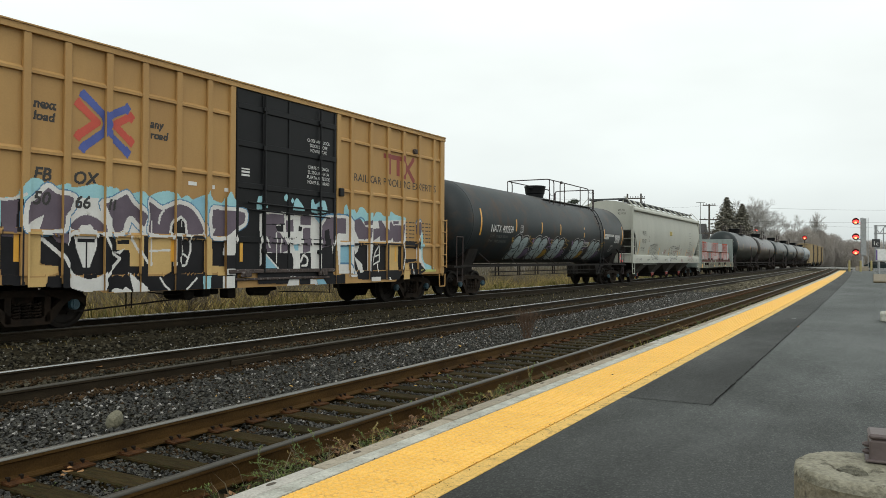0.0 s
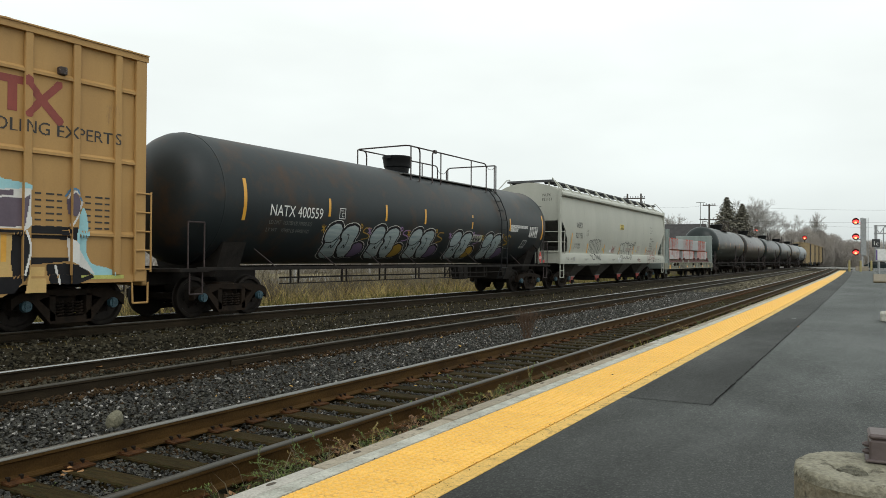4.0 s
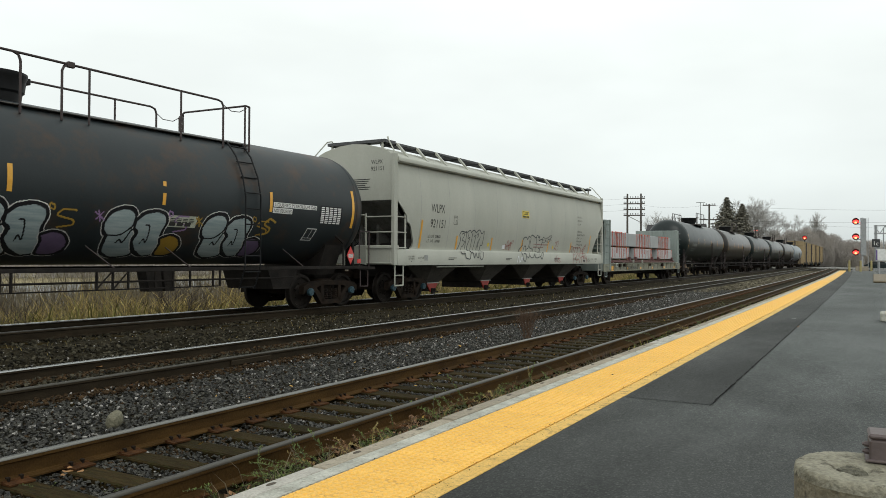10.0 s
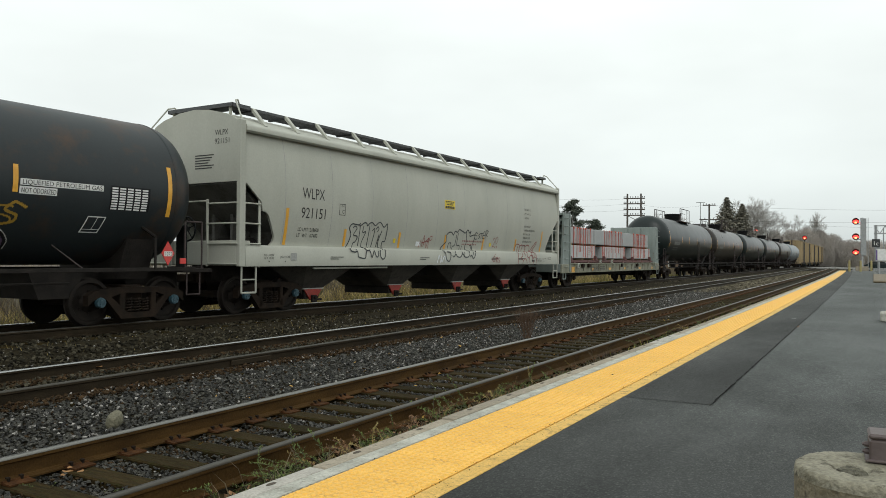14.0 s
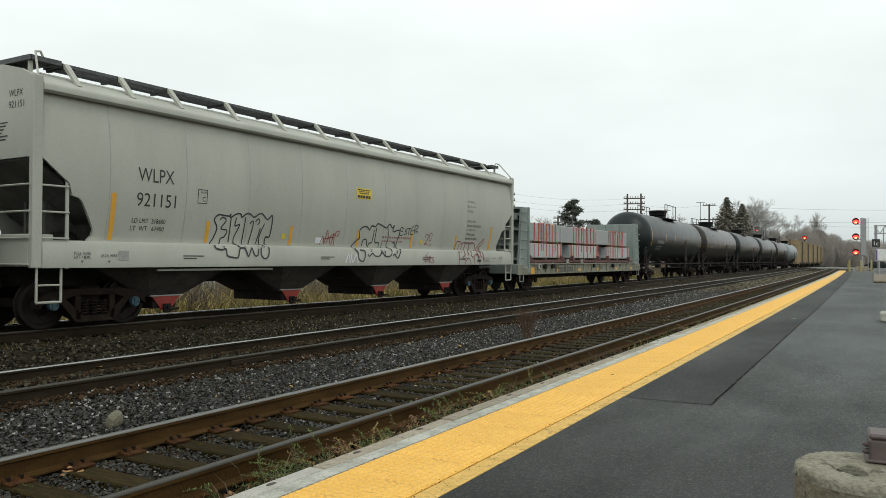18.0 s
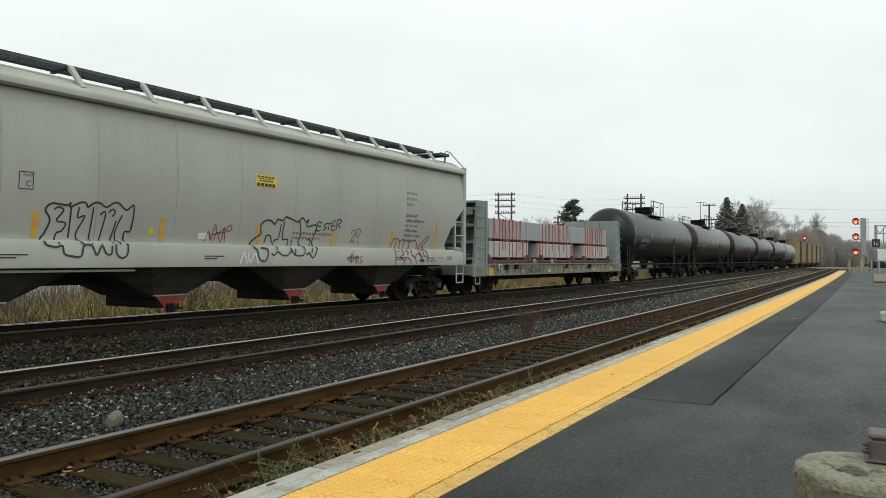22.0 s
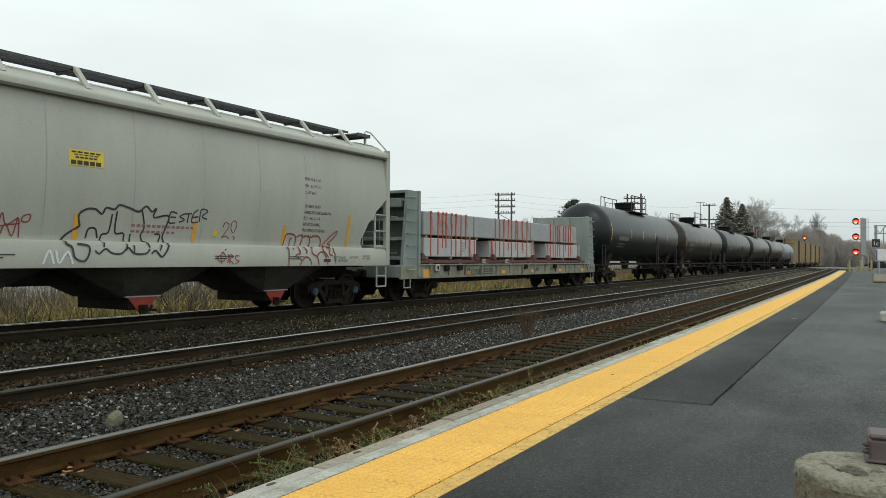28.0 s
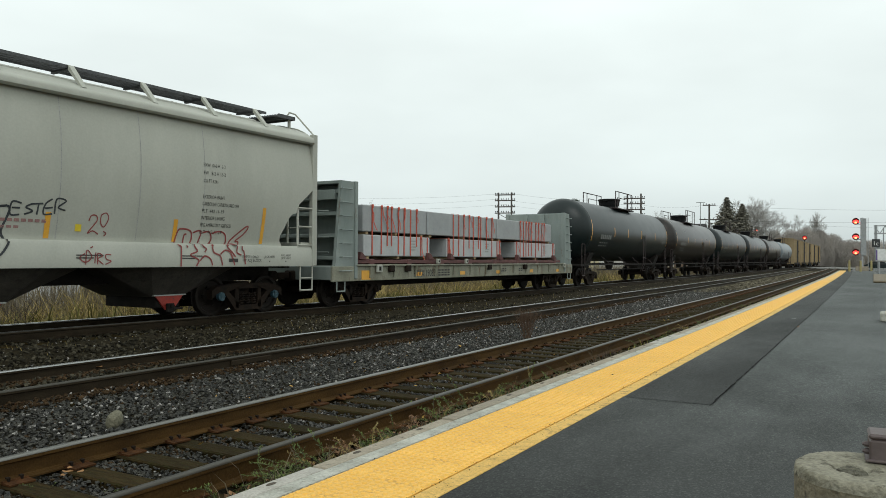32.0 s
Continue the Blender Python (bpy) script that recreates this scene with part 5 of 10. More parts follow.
def tank(x, half=8.6, R=1.5, zc=2.70, off=6.7, material=None, roll=False, label="black tank car with a railed top platform", head=0.85, blue=True):
    c = car_base("tank_car", x, label, "tank car")
    g = Geo()
    arc = [math.pi / 2 * i / 8 for i in range(9)]
    left = [(-half + head * (1 - math.sin(a)), max(0.02, R * math.cos(a))) for a in reversed(arc)]
    prof = left + [(half - head * (1 - math.sin(a)), max(0.02, R * math.cos(a))) for a in arc]
    g.lathe(prof, "x", 72, (0, 0, zc))
    part("tank", g, material or M_TANK, c)
    for u in (-half + head, half - head):
        part("weld_ring", Geo().lathe([(u - 0.03, R - 0.01), (u - 0.02, R + 0.006), (u + 0.02, R + 0.006), (u + 0.03, R - 0.01)], "x", 72, (0, 0, zc)), material or M_TANK, c)
    for s in (-1, 1):
        truck(c, s * off, roll, blue)
        coupler(c, s * (half + 0.02), s)
        # saddle, end platform with rail
        part("saddle", Geo().prism([(-0.9, 0.9), (-1.2, 1.7), (-1.1, 1.7), (0, 1.25), (1.1, 1.7), (1.2, 1.7), (0.9, 0.9)], "x", s * off - 0.35, s * off + 0.35), M_UNDER, c)
        part("end_platform", Geo().box(*sorted((s * (off + 0.9), s * (half + 0.15))), -1.35, 1.35, 1.02, 1.10, 0.01), M_UNDER, c)
        part("draft_sill", Geo().box(*sorted((s * (off - 1.6), s * (half + 0.1))), -0.3, 0.3, 0.72, 1.05, 0.02), M_UNDER, c)
        for y in (-1.3, 1.3):
            part("grab_rail", Geo().tube([(s * (half - 0.55), y, 1.1), (s * (half - 0.55), y, 2.1), (s * (half - 0.1), y, 2.1), (s * (half - 0.1), y, 1.1)], 0.02, 6), M_RAILING, c)
            part("step", Geo().tube([(s * (half - 0.5), y, 1.05), (s * (half - 0.5), y, 0.55), (s * (half - 0.15), y, 0.55), (s * (half - 0.15), y, 1.05)], 0.018, 6), M_RAILING, c)
    for y in (-1.33, 1.33):
        part("side_rail", Geo().box(-half + 0.3, half - 0.3, y - 0.03, y + 0.03, 1.05, 1.13, 0.008), M_UNDER, c)
    return c


def manway(c, u0, u1, R, zc, w=0.5):
    top = zc + R
    um, r = (u0 + u1) / 2, (u1 - u0) / 2 * 0.62
    part("manway", Geo().lathe([(top - 0.12, r * 0.80), (top + 0.12, r * 0.86), (top + 0.16, r * 0.94), (top + 0.40, r * 1.0), (top + 0.44, r * 1.05), (top + 0.50, r * 1.05), (top + 0.52, r * 0.9)], "z", 28, (um, 0, 0)), M_BLACKPAINT, c, "black bolted manway housing")
    for s in (-1, 1):
        part("lug", Geo().box(um + s * r * 1.02, um + s * (r * 1.02 + 0.09), -0.1, 0.1, top + 0.38, top + 0.5, 0.01) if s > 0 else Geo().box(um - r * 1.02 - 0.09, um - r * 1.02, -0.1, 0.1, top + 0.38, top + 0.5, 0.01), M_BLACKPAINT, c)


def lpg_tank(x):
    R, zc, half = 1.52, 2.70, 9.95
    c = tank(x, half, R, zc, 8.4, M_LPG, True, "grime-stained black pressure tank car with silver graffiti", 0.95)
    on = shell(R, zc)
    manway(c, -0.72, 0.80, R, zc)
    # top walkway and railings
    for y in (-0.86, 0.46):
        part("walkway", Geo().box(-0.9, 5.6, y, y + 0.40, zc + 1.33, zc + 1.352, 0.006), M_WALKWAY, c, "weathered grey grating walkway")
    top, w = 4.93, 1.0
    tube = lambda pts, r=0.024: part("railing", Geo().tube(pts, r, 8), M_RAILING, c)
    tube([(4.60, -w, 3.86), (4.60, -w, top - 0.12), (4.55, -w, top - 0.03), (4.44, -w, top), (-0.75, -w, top), (-0.85, -w + 0.1, top), (-0.85, w - 0.1, top), (-0.75, w, top), (4.2, w, top), (4.32, w, top - 0.04), (4.36, w, top - 0.14), (4.36, w, 3.86)])
    tube([(-0.12, -w, 3.86), (-0.12, -w, top - 0.14), (-0.16, -w, top - 0.04), (-0.26, -w, top)])
    tube([(0.66, -w, 3.86), (0.66, -w, top - 0.14), (0.70, -w, top - 0.05), (0.82, -w, top)])
    tube([(-0.30, w, 3.86), (-0.30, w, top - 0.14), (-0.34, w, top - 0.04), (-0.44, w, top)])
    for u, y in ((-0.66, -w), (1.22, -w), (3.40, -w), (5.28, -w), (-0.80, w), (3.23, w), (5.16, w)):
        part("railing_post", Geo().cyl((u, y, 3.86), (u, y, top), 0.022, seg=8), M_RAILING, c)
    tube([(5.42, -w, 3.86), (5.42, -w, top), (5.30, -w, top + 0.01), (5.12, w - 0.1, top), (5.05, w, top - 0.12), (5.05, w, 3.86)])
    part("chain", Geo().tube([(4.60, -w, 4.84), (4.85, -w, 4.74), (5.1, -w, 4.76), (5.32, -w, 4.88)], 0.01, 5), M_RAILING, c)
    part("chain", Geo().tube([(4.36, w, 4.80), (4.55, w, 4.68), (4.85, w, 4.68), (5.05, w, 4.80)], 0.01, 5), M_RAILING, c)
    part("clamp", Geo().box(0.76, 0.90, -w - 0.04, -w + 0.04, top - 0.06, top + 0.05, 0.01), M_RAILING, c)
    # side ladder, bent round the shell
    for u in (4.73, 5.21):
        part("ladder_rail", Geo().tube([(u, -1.42, 0.62), (u, -1.60, 1.15), (u, -1.60, 2.75), (u, -1.5, 3.2), (u, -1.27, 3.68), (u, -0.98, 4.02)], 0.02, 6), M_BLACKPAINT, c)
    for i in range(10):
        z = 0.66 + 0.36 * i
        y = -1.42 if i == 0 else -1.60 if z < 2.8 else -(1.60 - 0.42 * (z - 2.8) ** 1.15)
        part("rung", Geo().cyl((4.73, y, z), (5.21, y, z), 0.016, seg=6), M_BLACKPAINT, c)
    # struts, hanging brake gear
    for u in (-7.6, -5.25, -3.1, -1.15, 1.15, 3.0, 6.6):
        part("strut", Geo().cyl((u, -1.02, 1.55), (u + 0.42, -1.33, 1.12), 0.014, seg=6), M_RAILING, c)
    part("brake_pipe", Geo().cyl((-6.8, -1.1, 0.85), (6.9, -1.1, 0.85), 0.022, seg=6), M_UNDER, c)
    part("brake_pipe", Geo().cyl((-6.8, -1.1, 0.70), (4.4, -1.1, 0.70), 0.014, seg=6), M_UNDER, c)
    for u in (-6.4, -6.1, -4.3, -4.1, -2.5, -2.2, -0.5, -0.3, 1.35, 1.7, 2.05, 2.7, 3.15, 3.6, 4.25, 4.45):
        part("hanger", Geo().box(u - 0.018, u + 0.018, -1.12, -1.08, 0.70, 1.06), M_UNDER, c)
    for u in (1.35, 1.72):
        part("hanger", Geo().cyl((u, -1.1, 0.72), (u + 0.33, -1.1, 1.05), 0.016, seg=6), M_UNDER, c)
    part("brake_cylinder", Geo().prism([(2.62, 1.05), (3.0, 1.05), (3.05, 0.62), (2.72, 0.62)], "y", -0.9, -0.6), M_UNDER, c)
    part("brake_cylinder", Geo().prism([(3.06, 1.05), (3.34, 1.05), (3.36, 0.62), (3.12, 0.62)], "y", -0.9, -0.6), M_UNDER, c)
    part("end_cover", Geo().prism([(6.3, 1.05), (7.4, 1.05), (7.2, 0.55), (6.5, 0.55)], "y", -0.8, 0.8), M_UNDER, c)
    # stripes, lettering, plates
    strip(c, -8.40, -0.51, 0.46, 0.10, on, M_REFLECTOR, "stripe", "amber reflective stripe")
    strip(c, 8.82, -0.55, 0.48, 0.10, on, M_REFLECTOR, "stripe", "amber reflective stripe")
    for u in (-5.36, -2.75, -0.58, 5.64):
        strip(c, u, -0.27, 0.20, 0.09, on, M_REFLECTOR, "stripe", "amber reflective stripe")
    strip(c, 2.57, -0.30, -0.06, 0.08, on, M_REFLECTOR, "stripe")
    strip(c, 2.57, 0.08, 0.18, 0.08, on, M_REFLECTOR, "stripe")
    g = Geo()
    writing(g, "NATX 400559", -7.58, -0.35, 0.27, on, width=1.95)
    part("lettering", g, M_STENCIL, c, "white car number")
    g = Geo()
    writing(g, "LD LMT  165100 LB 74900 KG", -7.55, -0.56, 0.10, on, width=1.55)
    writing(g, "LT WT    97900 LB 44400 KG", -7.58, -0.76, 0.10, on, width=1.55)
    part("lettering", g, mat("stencil_faded", (0.10, 0.105, 0.095), (0.16, 0.165, 0.15), 3, 0.6), c)
    g = Geo()
    for a, b in (((-4.94, -0.31), (-4.68, -0.31)), ((-4.94, -0.04), (-4.68, -0.04))):
        g.quad(on(a[0], a[1]), on(b[0], b[1]), on(b[0], b[1] + 0.018), on(a[0], a[1] + 0.018))
    for u in (-4.94, -4.70):
        g.quad(on(u, -0.31), on(u + 0.018, -0.31), on(u + 0.018, -0.03), on(u, -0.03))
    writing(g, "C", -4.86, -0.26, 0.12, on)
    writing(g, "PLATE", -4.90, -0.11, 0.035, on)
    part("plate_mark", g, M_STENCIL, c)
    panel(c, 5.72, 7.30, -0.14, -0.03, on, M_STENCIL, "sign", "white product-name panel")
    panel(c, 5.71, 6.39, -0.29, -0.16, on, M_STENCIL, "sign", "white notice panel")
    on2 = shell(R + 0.006, zc)
    part("sign_writing", writing(writing(Geo(), "LIQUEFIED PETROLEUM GAS", 5.75, -0.125, 0.08, on2, width=1.52), "NOT ODORIZED", 5.74, -0.27, 0.085, on2, width=0.63), M_INK, c)
    p = panel(c, 7.46, 8.34, -0.47, -0.01, on, M_BLACKPAINT, "test_plate", "white-ruled test data plate")
    rows_of_bars(c, 7.48, 8.32, -0.07, 9, 0.049, 0.030, on2, M_STENCIL, 5)
    panel(c, 2.75, 3.50, -0.76, -0.50, on, mat("notice_cream", (0.40, 0.42, 0.33), (0.5, 0.52, 0.42), 6, 0.5), "notice", "cream emergency notice")
    rows_of_bars(c, 2.80, 3.45, -0.58, 3, 0.035, 0.018, on2, M_INK, 4)
    rows_of_bars(c, 2.80, 3.40, -0.735, 1, 0.05, 0.085, on2, M_INK, 3)
    g = Geo()
    for a, b, h in (((6.98, -0.97), (7.34, -0.97), 0.022), ((7.06, -0.64), (7.44, -0.64), 0.022), ((6.99, -0.90), (7.36, -0.90), 0.012)):
        g.quad(on2(*a), on2(*b), on2(b[0], b[1] + h), on2(a[0], a[1] + h))
    for a, b, w in (((6.98, -0.97), (7.06, -0.62), 0.022), ((7.34, -0.97), (7.42, -0.62), 0.022), ((7.20, -0.90), (7.26, -0.64), 0.012)):
        for i in range(6):
            p, q = [(a[0] + (b[0] - a[0]) * k / 6, a[1] + (b[1] - a[1]) * k / 6) for k in (i, i + 1)]
            g.quad(on2(*p), on2(p[0] + w, p[1]), on2(q[0] + w, q[1]), on2(*q))
    part("card_holder", g, M_STENCIL, c)
    # red diamond placard on its holder
    g = Geo()
    g.prism([(8.73, 1.42), (8.89, 1.67), (9.05, 1.42), (8.89, 1.17)], "y", -1.39, -1.375)
    d = part("placard", g, M_PLACARD, c, "red diamond hazard placard")
    part("placard_panel", Geo().box(8.79, 8.99, -1.397, -1.391, 1.36, 1.46), M_STENCIL, d)
    part("placard_figures", writing(Geo(), "1075", 8.80, 1.375, 0.072, lambda u, v: (u, -1.399, v), width=0.18), M_INK, d)
    part("marker", Geo().box(9.2, 9.36, -1.39, -1.36, 1.2, 1.32, 0.01), M_PLACARD, c)
    part("placard_bracket", Geo().tube([(8.6, -1.36, 1.1), (8.6, -1.36, 1.75), (8.3, -1.3, 1.95)], 0.03, 6), M_UNDER, c)
    # brake wheel on its stand at the trailing end, with a low hoop
    w = part("brake_wheel", Geo().tube([(10.12, -0.52 + 0.27 * math.cos(k * math.pi / 10), 1.98 + 0.27 * math.sin(k * math.pi / 10)) for k in range(21)], 0.022, 6), M_BLACKPAINT, c, "black iron brake wheel")
    for k in range(5):
        a = 2 * math.pi * k / 5 + 0.3
        part("spoke", Geo().cyl((10.12, -0.52, 1.98), (10.12, -0.52 + 0.26 * math.cos(a), 1.98 + 0.26 * math.sin(a)), 0.014, seg=6), M_BLACKPAINT, w)
    part("hub", Geo().cyl((10.02, -0.52, 1.98), (10.15, -0.52, 1.98), 0.06, seg=12), M_BLACKPAINT, w)
    part("brake_stand", Geo().box(9.92, 10.02, -0.66, -0.38, 1.1, 2.06, 0.02), M_BLACKPAINT, c)
    # five pairs of bubble letters
    t = Paint(-6.0, 6.4, -1.75, -0.20, 0.0165)
    for k, du in enumerate((0.18, 2.22, 4.27, 6.84, 9.22)):
        t.du = du
        tank_graffiti(t, 3 if k % 2 == 0 else 5)
    t.du = 0.0
    t.curve(4, [(5.87, -0.52), (5.67, -0.44), (5.52, -0.58), (5.74, -0.68), (5.70, -0.80), (5.50, -0.86)], 0.05)
    me = t.mesh("graffiti", lambda u, v, um, vm: shell(R + 0.002, zc)(u, v), [G_SILVER, G_BLACK, G_LILAC, G_GOLD, G_GOLD, G_WHITE, G_VIOLET], 3)
    part("graffiti", me, None, c, "silver bubble letters outlined in black")
    return c


def bubble(t, code, pts):
    """A filled letter with a black edge and a thin pale halo."""
    ring = pts + pts[:1]
    t.curve(6, ring, 0.15)
    t.curve(2, ring, 0.115)
    t.blob(code, pts)


def tank_graffiti(t, tail):
    bubble(t, 1, [(-5.44, -0.95), (-5.50, -0.75), (-5.42, -0.53), (-5.20, -0.43), (-4.98, -0.43), (-4.88, -0.54), (-4.88, -0.72), (-4.88, -0.88), (-4.82, -0.85), (-4.72, -0.93), (-4.70, -1.16), (-4.54, -1.40), (-4.58, -1.58), (-4.92, -1.66), (-5.22, -1.50), (-5.34, -1.23), (-5.36, -1.01)])
    bubble(t, 1, [(-4.80, -0.65), (-4.68, -0.51), (-4.40, -0.45), (-4.18, -0.51), (-4.12, -0.66), (-4.16, -0.85), (-4.12, -1.03), (-4.00, -1.26), (-4.00, -1.52), (-4.26, -1.60), (-4.54, -1.43), (-4.72, -1.13), (-4.72, -0.93), (-4.80, -0.81)])
    t.curve(2, [(-5.36, -1.01), (-5.48, -0.90), (-5.52, -0.73), (-5.42, -0.53), (-5.18, -0.42), (-4.98, -0.44), (-4.86, -0.56), (-4.84, -0.67), (-4.68, -0.51), (-4.38, -0.44), (-4.16, -0.51), (-4.10, -0.68), (-4.14, -0.88), (-4.12, -1.03)], 0.05)
    t.curve(2, [(-5.36, -1.01), (-5.34, -1.23), (-5.26, -1.47), (-4.90, -1.71), (-4.58, -1.60), (-4.52, -1.43), (-4.24, -1.62), (-3.96, -1.54), (-4.00, -1.26)], 0.05)
    t.curve(2, [(-4.86, -0.58), (-4.88, -0.78), (-5.08, -0.99), (-5.36, -1.01)], 0.04)
    t.curve(2, [(-5.08, -1.19), (-5.04, -1.10), (-4.94, -1.19), (-4.88, -0.88), (-4.78, -0.85), (-4.70, -0.94), (-4.72, -1.16), (-4.54, -1.40)], 0.035)
    t.curve(2, [(-4.52, -1.20), (-4.50, -1.07), (-4.40, -1.17), (-4.48, -0.77), (-4.58, -0.75)], 0.03)
    bubble(t, tail, [(-3.96, -1.54), (-4.02, -1.19), (-4.08, -1.05), (-3.88, -0.98), (-3.68, -1.04), (-3.54, -1.22), (-3.54, -1.42), (-3.68, -1.56)])
    t.curve(2, [(-4.10, -1.05), (-3.88, -0.96), (-3.64, -1.04), (-3.50, -1.24), (-3.50, -1.47), (-3.66, -1.60), (-3.92, -1.58)], 0.04)
    mark = 7 if tail == 5 else 4
    t.curve(mark, [(-5.76, -0.53), (-5.54, -0.68)], 0.03)
    t.curve(mark, [(-5.60, -0.52), (-5.72, -0.67)], 0.03)
    t.curve(mark, [(-5.70, -0.50), (-5.62, -0.71)], 0.03)
    t.curve(mark, [(-4.10, -0.42), (-4.02, -0.44), (-4.00, -0.52), (-4.08, -0.51), (-4.10, -0.42)], 0.03)
    t.curve(mark, [(-3.58, -0.52), (-3.82, -0.51), (-3.92, -0.63), (-3.60, -0.71), (-3.58, -0.81), (-3.86, -0.87)], 0.035)

def plain_tank(x, material, label, roll=False, half=8.65):
    """A general-purpose tank car: dome platform amidships, centre ladder, amber stripes."""
    R, zc = 1.57, 2.83
    c = tank(x, half, R, zc, 6.75, material, roll, label, 0.85, False)
    on = shell(R, zc)
    manway(c, -1.0, 1.0, R, zc)
    top = zc + R
    part("platform", Geo().box(-1.9, 1.6, -1.05, -0.5, top - 0.16, top - 0.11, 0.01).box(-1.9, 1.6, 0.5, 1.05, top - 0.16, top - 0.11, 0.01), M_RAILING, c)
    for y in (-0.95, 0.95):
        part("railing", Geo().tube([(-1.85, y, top - 0.12), (-1.85, y, top + 0.82), (1.45, y, top + 0.82), (1.45, y, top - 0.12)], 0.026, 6), M_RAILING, c)
        for u in (-1.2, 0.6):
            part("railing_post", Geo().cyl((u, y, top - 0.12), (u, y, top + 0.82), 0.022, seg=6), M_RAILING, c)
        part("railing", Geo().tube([(-1.2, y * 0.9, top - 0.1), (-1.2, y * 0.9, top + 0.5), (0.4, y * 0.9, top + 0.5)], 0.02, 6), M_RAILING, c)
    for u in (1.7, 2.12):
        part("ladder_rail", Geo().tube([(u, -1.40, 0.65), (u, -1.58, 1.15), (u, -1.58, 2.75), (u, -1.48, 3.2), (u, -1.25, 3.66), (u, -0.98, 4.0)], 0.022, 6), M_RAILING, c)
    for i in range(9):
        z = 0.7 + 0.39 * i
        y = -1.58 if z < 2.8 else -(1.58 - 0.42 * (z - 2.8) ** 1.15)
        part("rung", Geo().cyl((1.7, y, z), (2.12, y, z), 0.016, seg=6), M_RAILING, c)
    for u in (-7.76, 7.76):
        strip(c, u, -0.55, 0.5, 0.09, on, M_REFLECTOR, "stripe", "amber reflective stripe")
    for u in (-4.0, -1.45, 1.4, 4.6):
        strip(c, u, -0.25, 0.22, 0.09, on, M_REFLECTOR, "stripe", "amber reflective stripe")
    rows_of_bars(c, -6.3, -4.5, -0.42, 1, 0.2, 0.22, on, M_FADED, 6)
    rows_of_bars(c, -6.3, -4.9, -0.66, 2, 0.17, 0.07, on, M_FADED, 4)
    rows_of_bars(c, 6.2, 7.1, -0.1, 4, 0.12, 0.07, on, M_FADED, 3)
    for u in (-4.6, -1.5, 1.2, 4.4):
        part("strut", Geo().cyl((u, -1.02, 1.5), (u + 0.4, -1.33, 1.12), 0.02, seg=6), M_RAILING, c)
    part("brake_pipe", Geo().cyl((-5.0, -0.9, 0.8), (5.0, -0.9, 0.8), 0.03, seg=6), M_UNDER, c)
    part("bottom_valve", Geo().lathe([(0.75, 0.12), (0.85, 0.2), (1.0, 0.22), (1.25, 0.3)], "z", 14), M_UNDER, c)
    return c


# ---- covered hopper ----
# darker copy of the hopper grey, shade put into its colour
M_HOP_DARK = mat("hopper_shaded_grey", (0.30, 0.305, 0.285), (0.40, 0.41, 0.385), 1.2, 0.6, 0, 0.06, 30, wear=(0.16, 0.13, 0.10), wear_at=0.66)
M_GATE = mat("gate_red", (0.26, 0.022, 0.014), (0.40, 0.045, 0.028), 6, 0.6, 0, 0.15, 50, wear=(0.07, 0.05, 0.045), wear_at=0.6)
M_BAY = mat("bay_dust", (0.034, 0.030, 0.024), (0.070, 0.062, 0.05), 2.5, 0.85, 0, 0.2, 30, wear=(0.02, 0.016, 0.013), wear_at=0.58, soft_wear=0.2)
# sheets under the end overhang: shade and grime put into one dark colour
M_SLOPE = mat("slope_sheet_shaded_grime", (0.050, 0.048, 0.042), (0.10, 0.098, 0.088), 1.5, 0.8, 0, 0.15, 30, wear=(0.035, 0.028, 0.02), wear_at=0.58, soft_wear=0.2)
M_GRATE = mat("running_board_grey", (0.05, 0.052, 0.055), (0.10, 0.102, 0.105), 6, 0.55, 0.4, 0.2, 60)
M_SIGN = mat("sign_yellow", (0.62, 0.46, 0.02), (0.72, 0.55, 0.04), 4, 0.45, 0, 0.03, 60)
M_SEAM = mat("seam_grey", (0.26, 0.265, 0.25), (0.36, 0.365, 0.345), 4, 0.6)
T_BLACK = mat("marker_black", (0.02, 0.024, 0.028), (0.045, 0.05, 0.055), 4, 0.5)
T_RED = mat("marker_red", (0.20, 0.035, 0.035), (0.28, 0.06, 0.055), 4, 0.5)
T_WHITE = mat("marker_white", (0.62, 0.64, 0.66), (0.7, 0.72, 0.74), 4, 0.5)


def hop_y(v):
    """The bowed side sheet, drawn in towards the sill and the eave: distance from the middle at height v."""
    if v < 1.625:
        return 1.616
    return 1.43 + 0.19 * math.sin(math.pi * min(1.0, (v - 1.55) / 2.95))


def on_hop(u, v, um=None, vm=None):
    return (u, -(hop_y(v) + 0.006), v)


def only_between(geo, a, b):
    """The faces of a drawing whose middle lies between two places along the car."""
    g = Geo()
    for q in geo.f:
        ps = [geo.v[i] for i in q]
        if a <= sum(p[0] for p in ps) / len(ps) < b:
            g.quad(*ps)
    return g


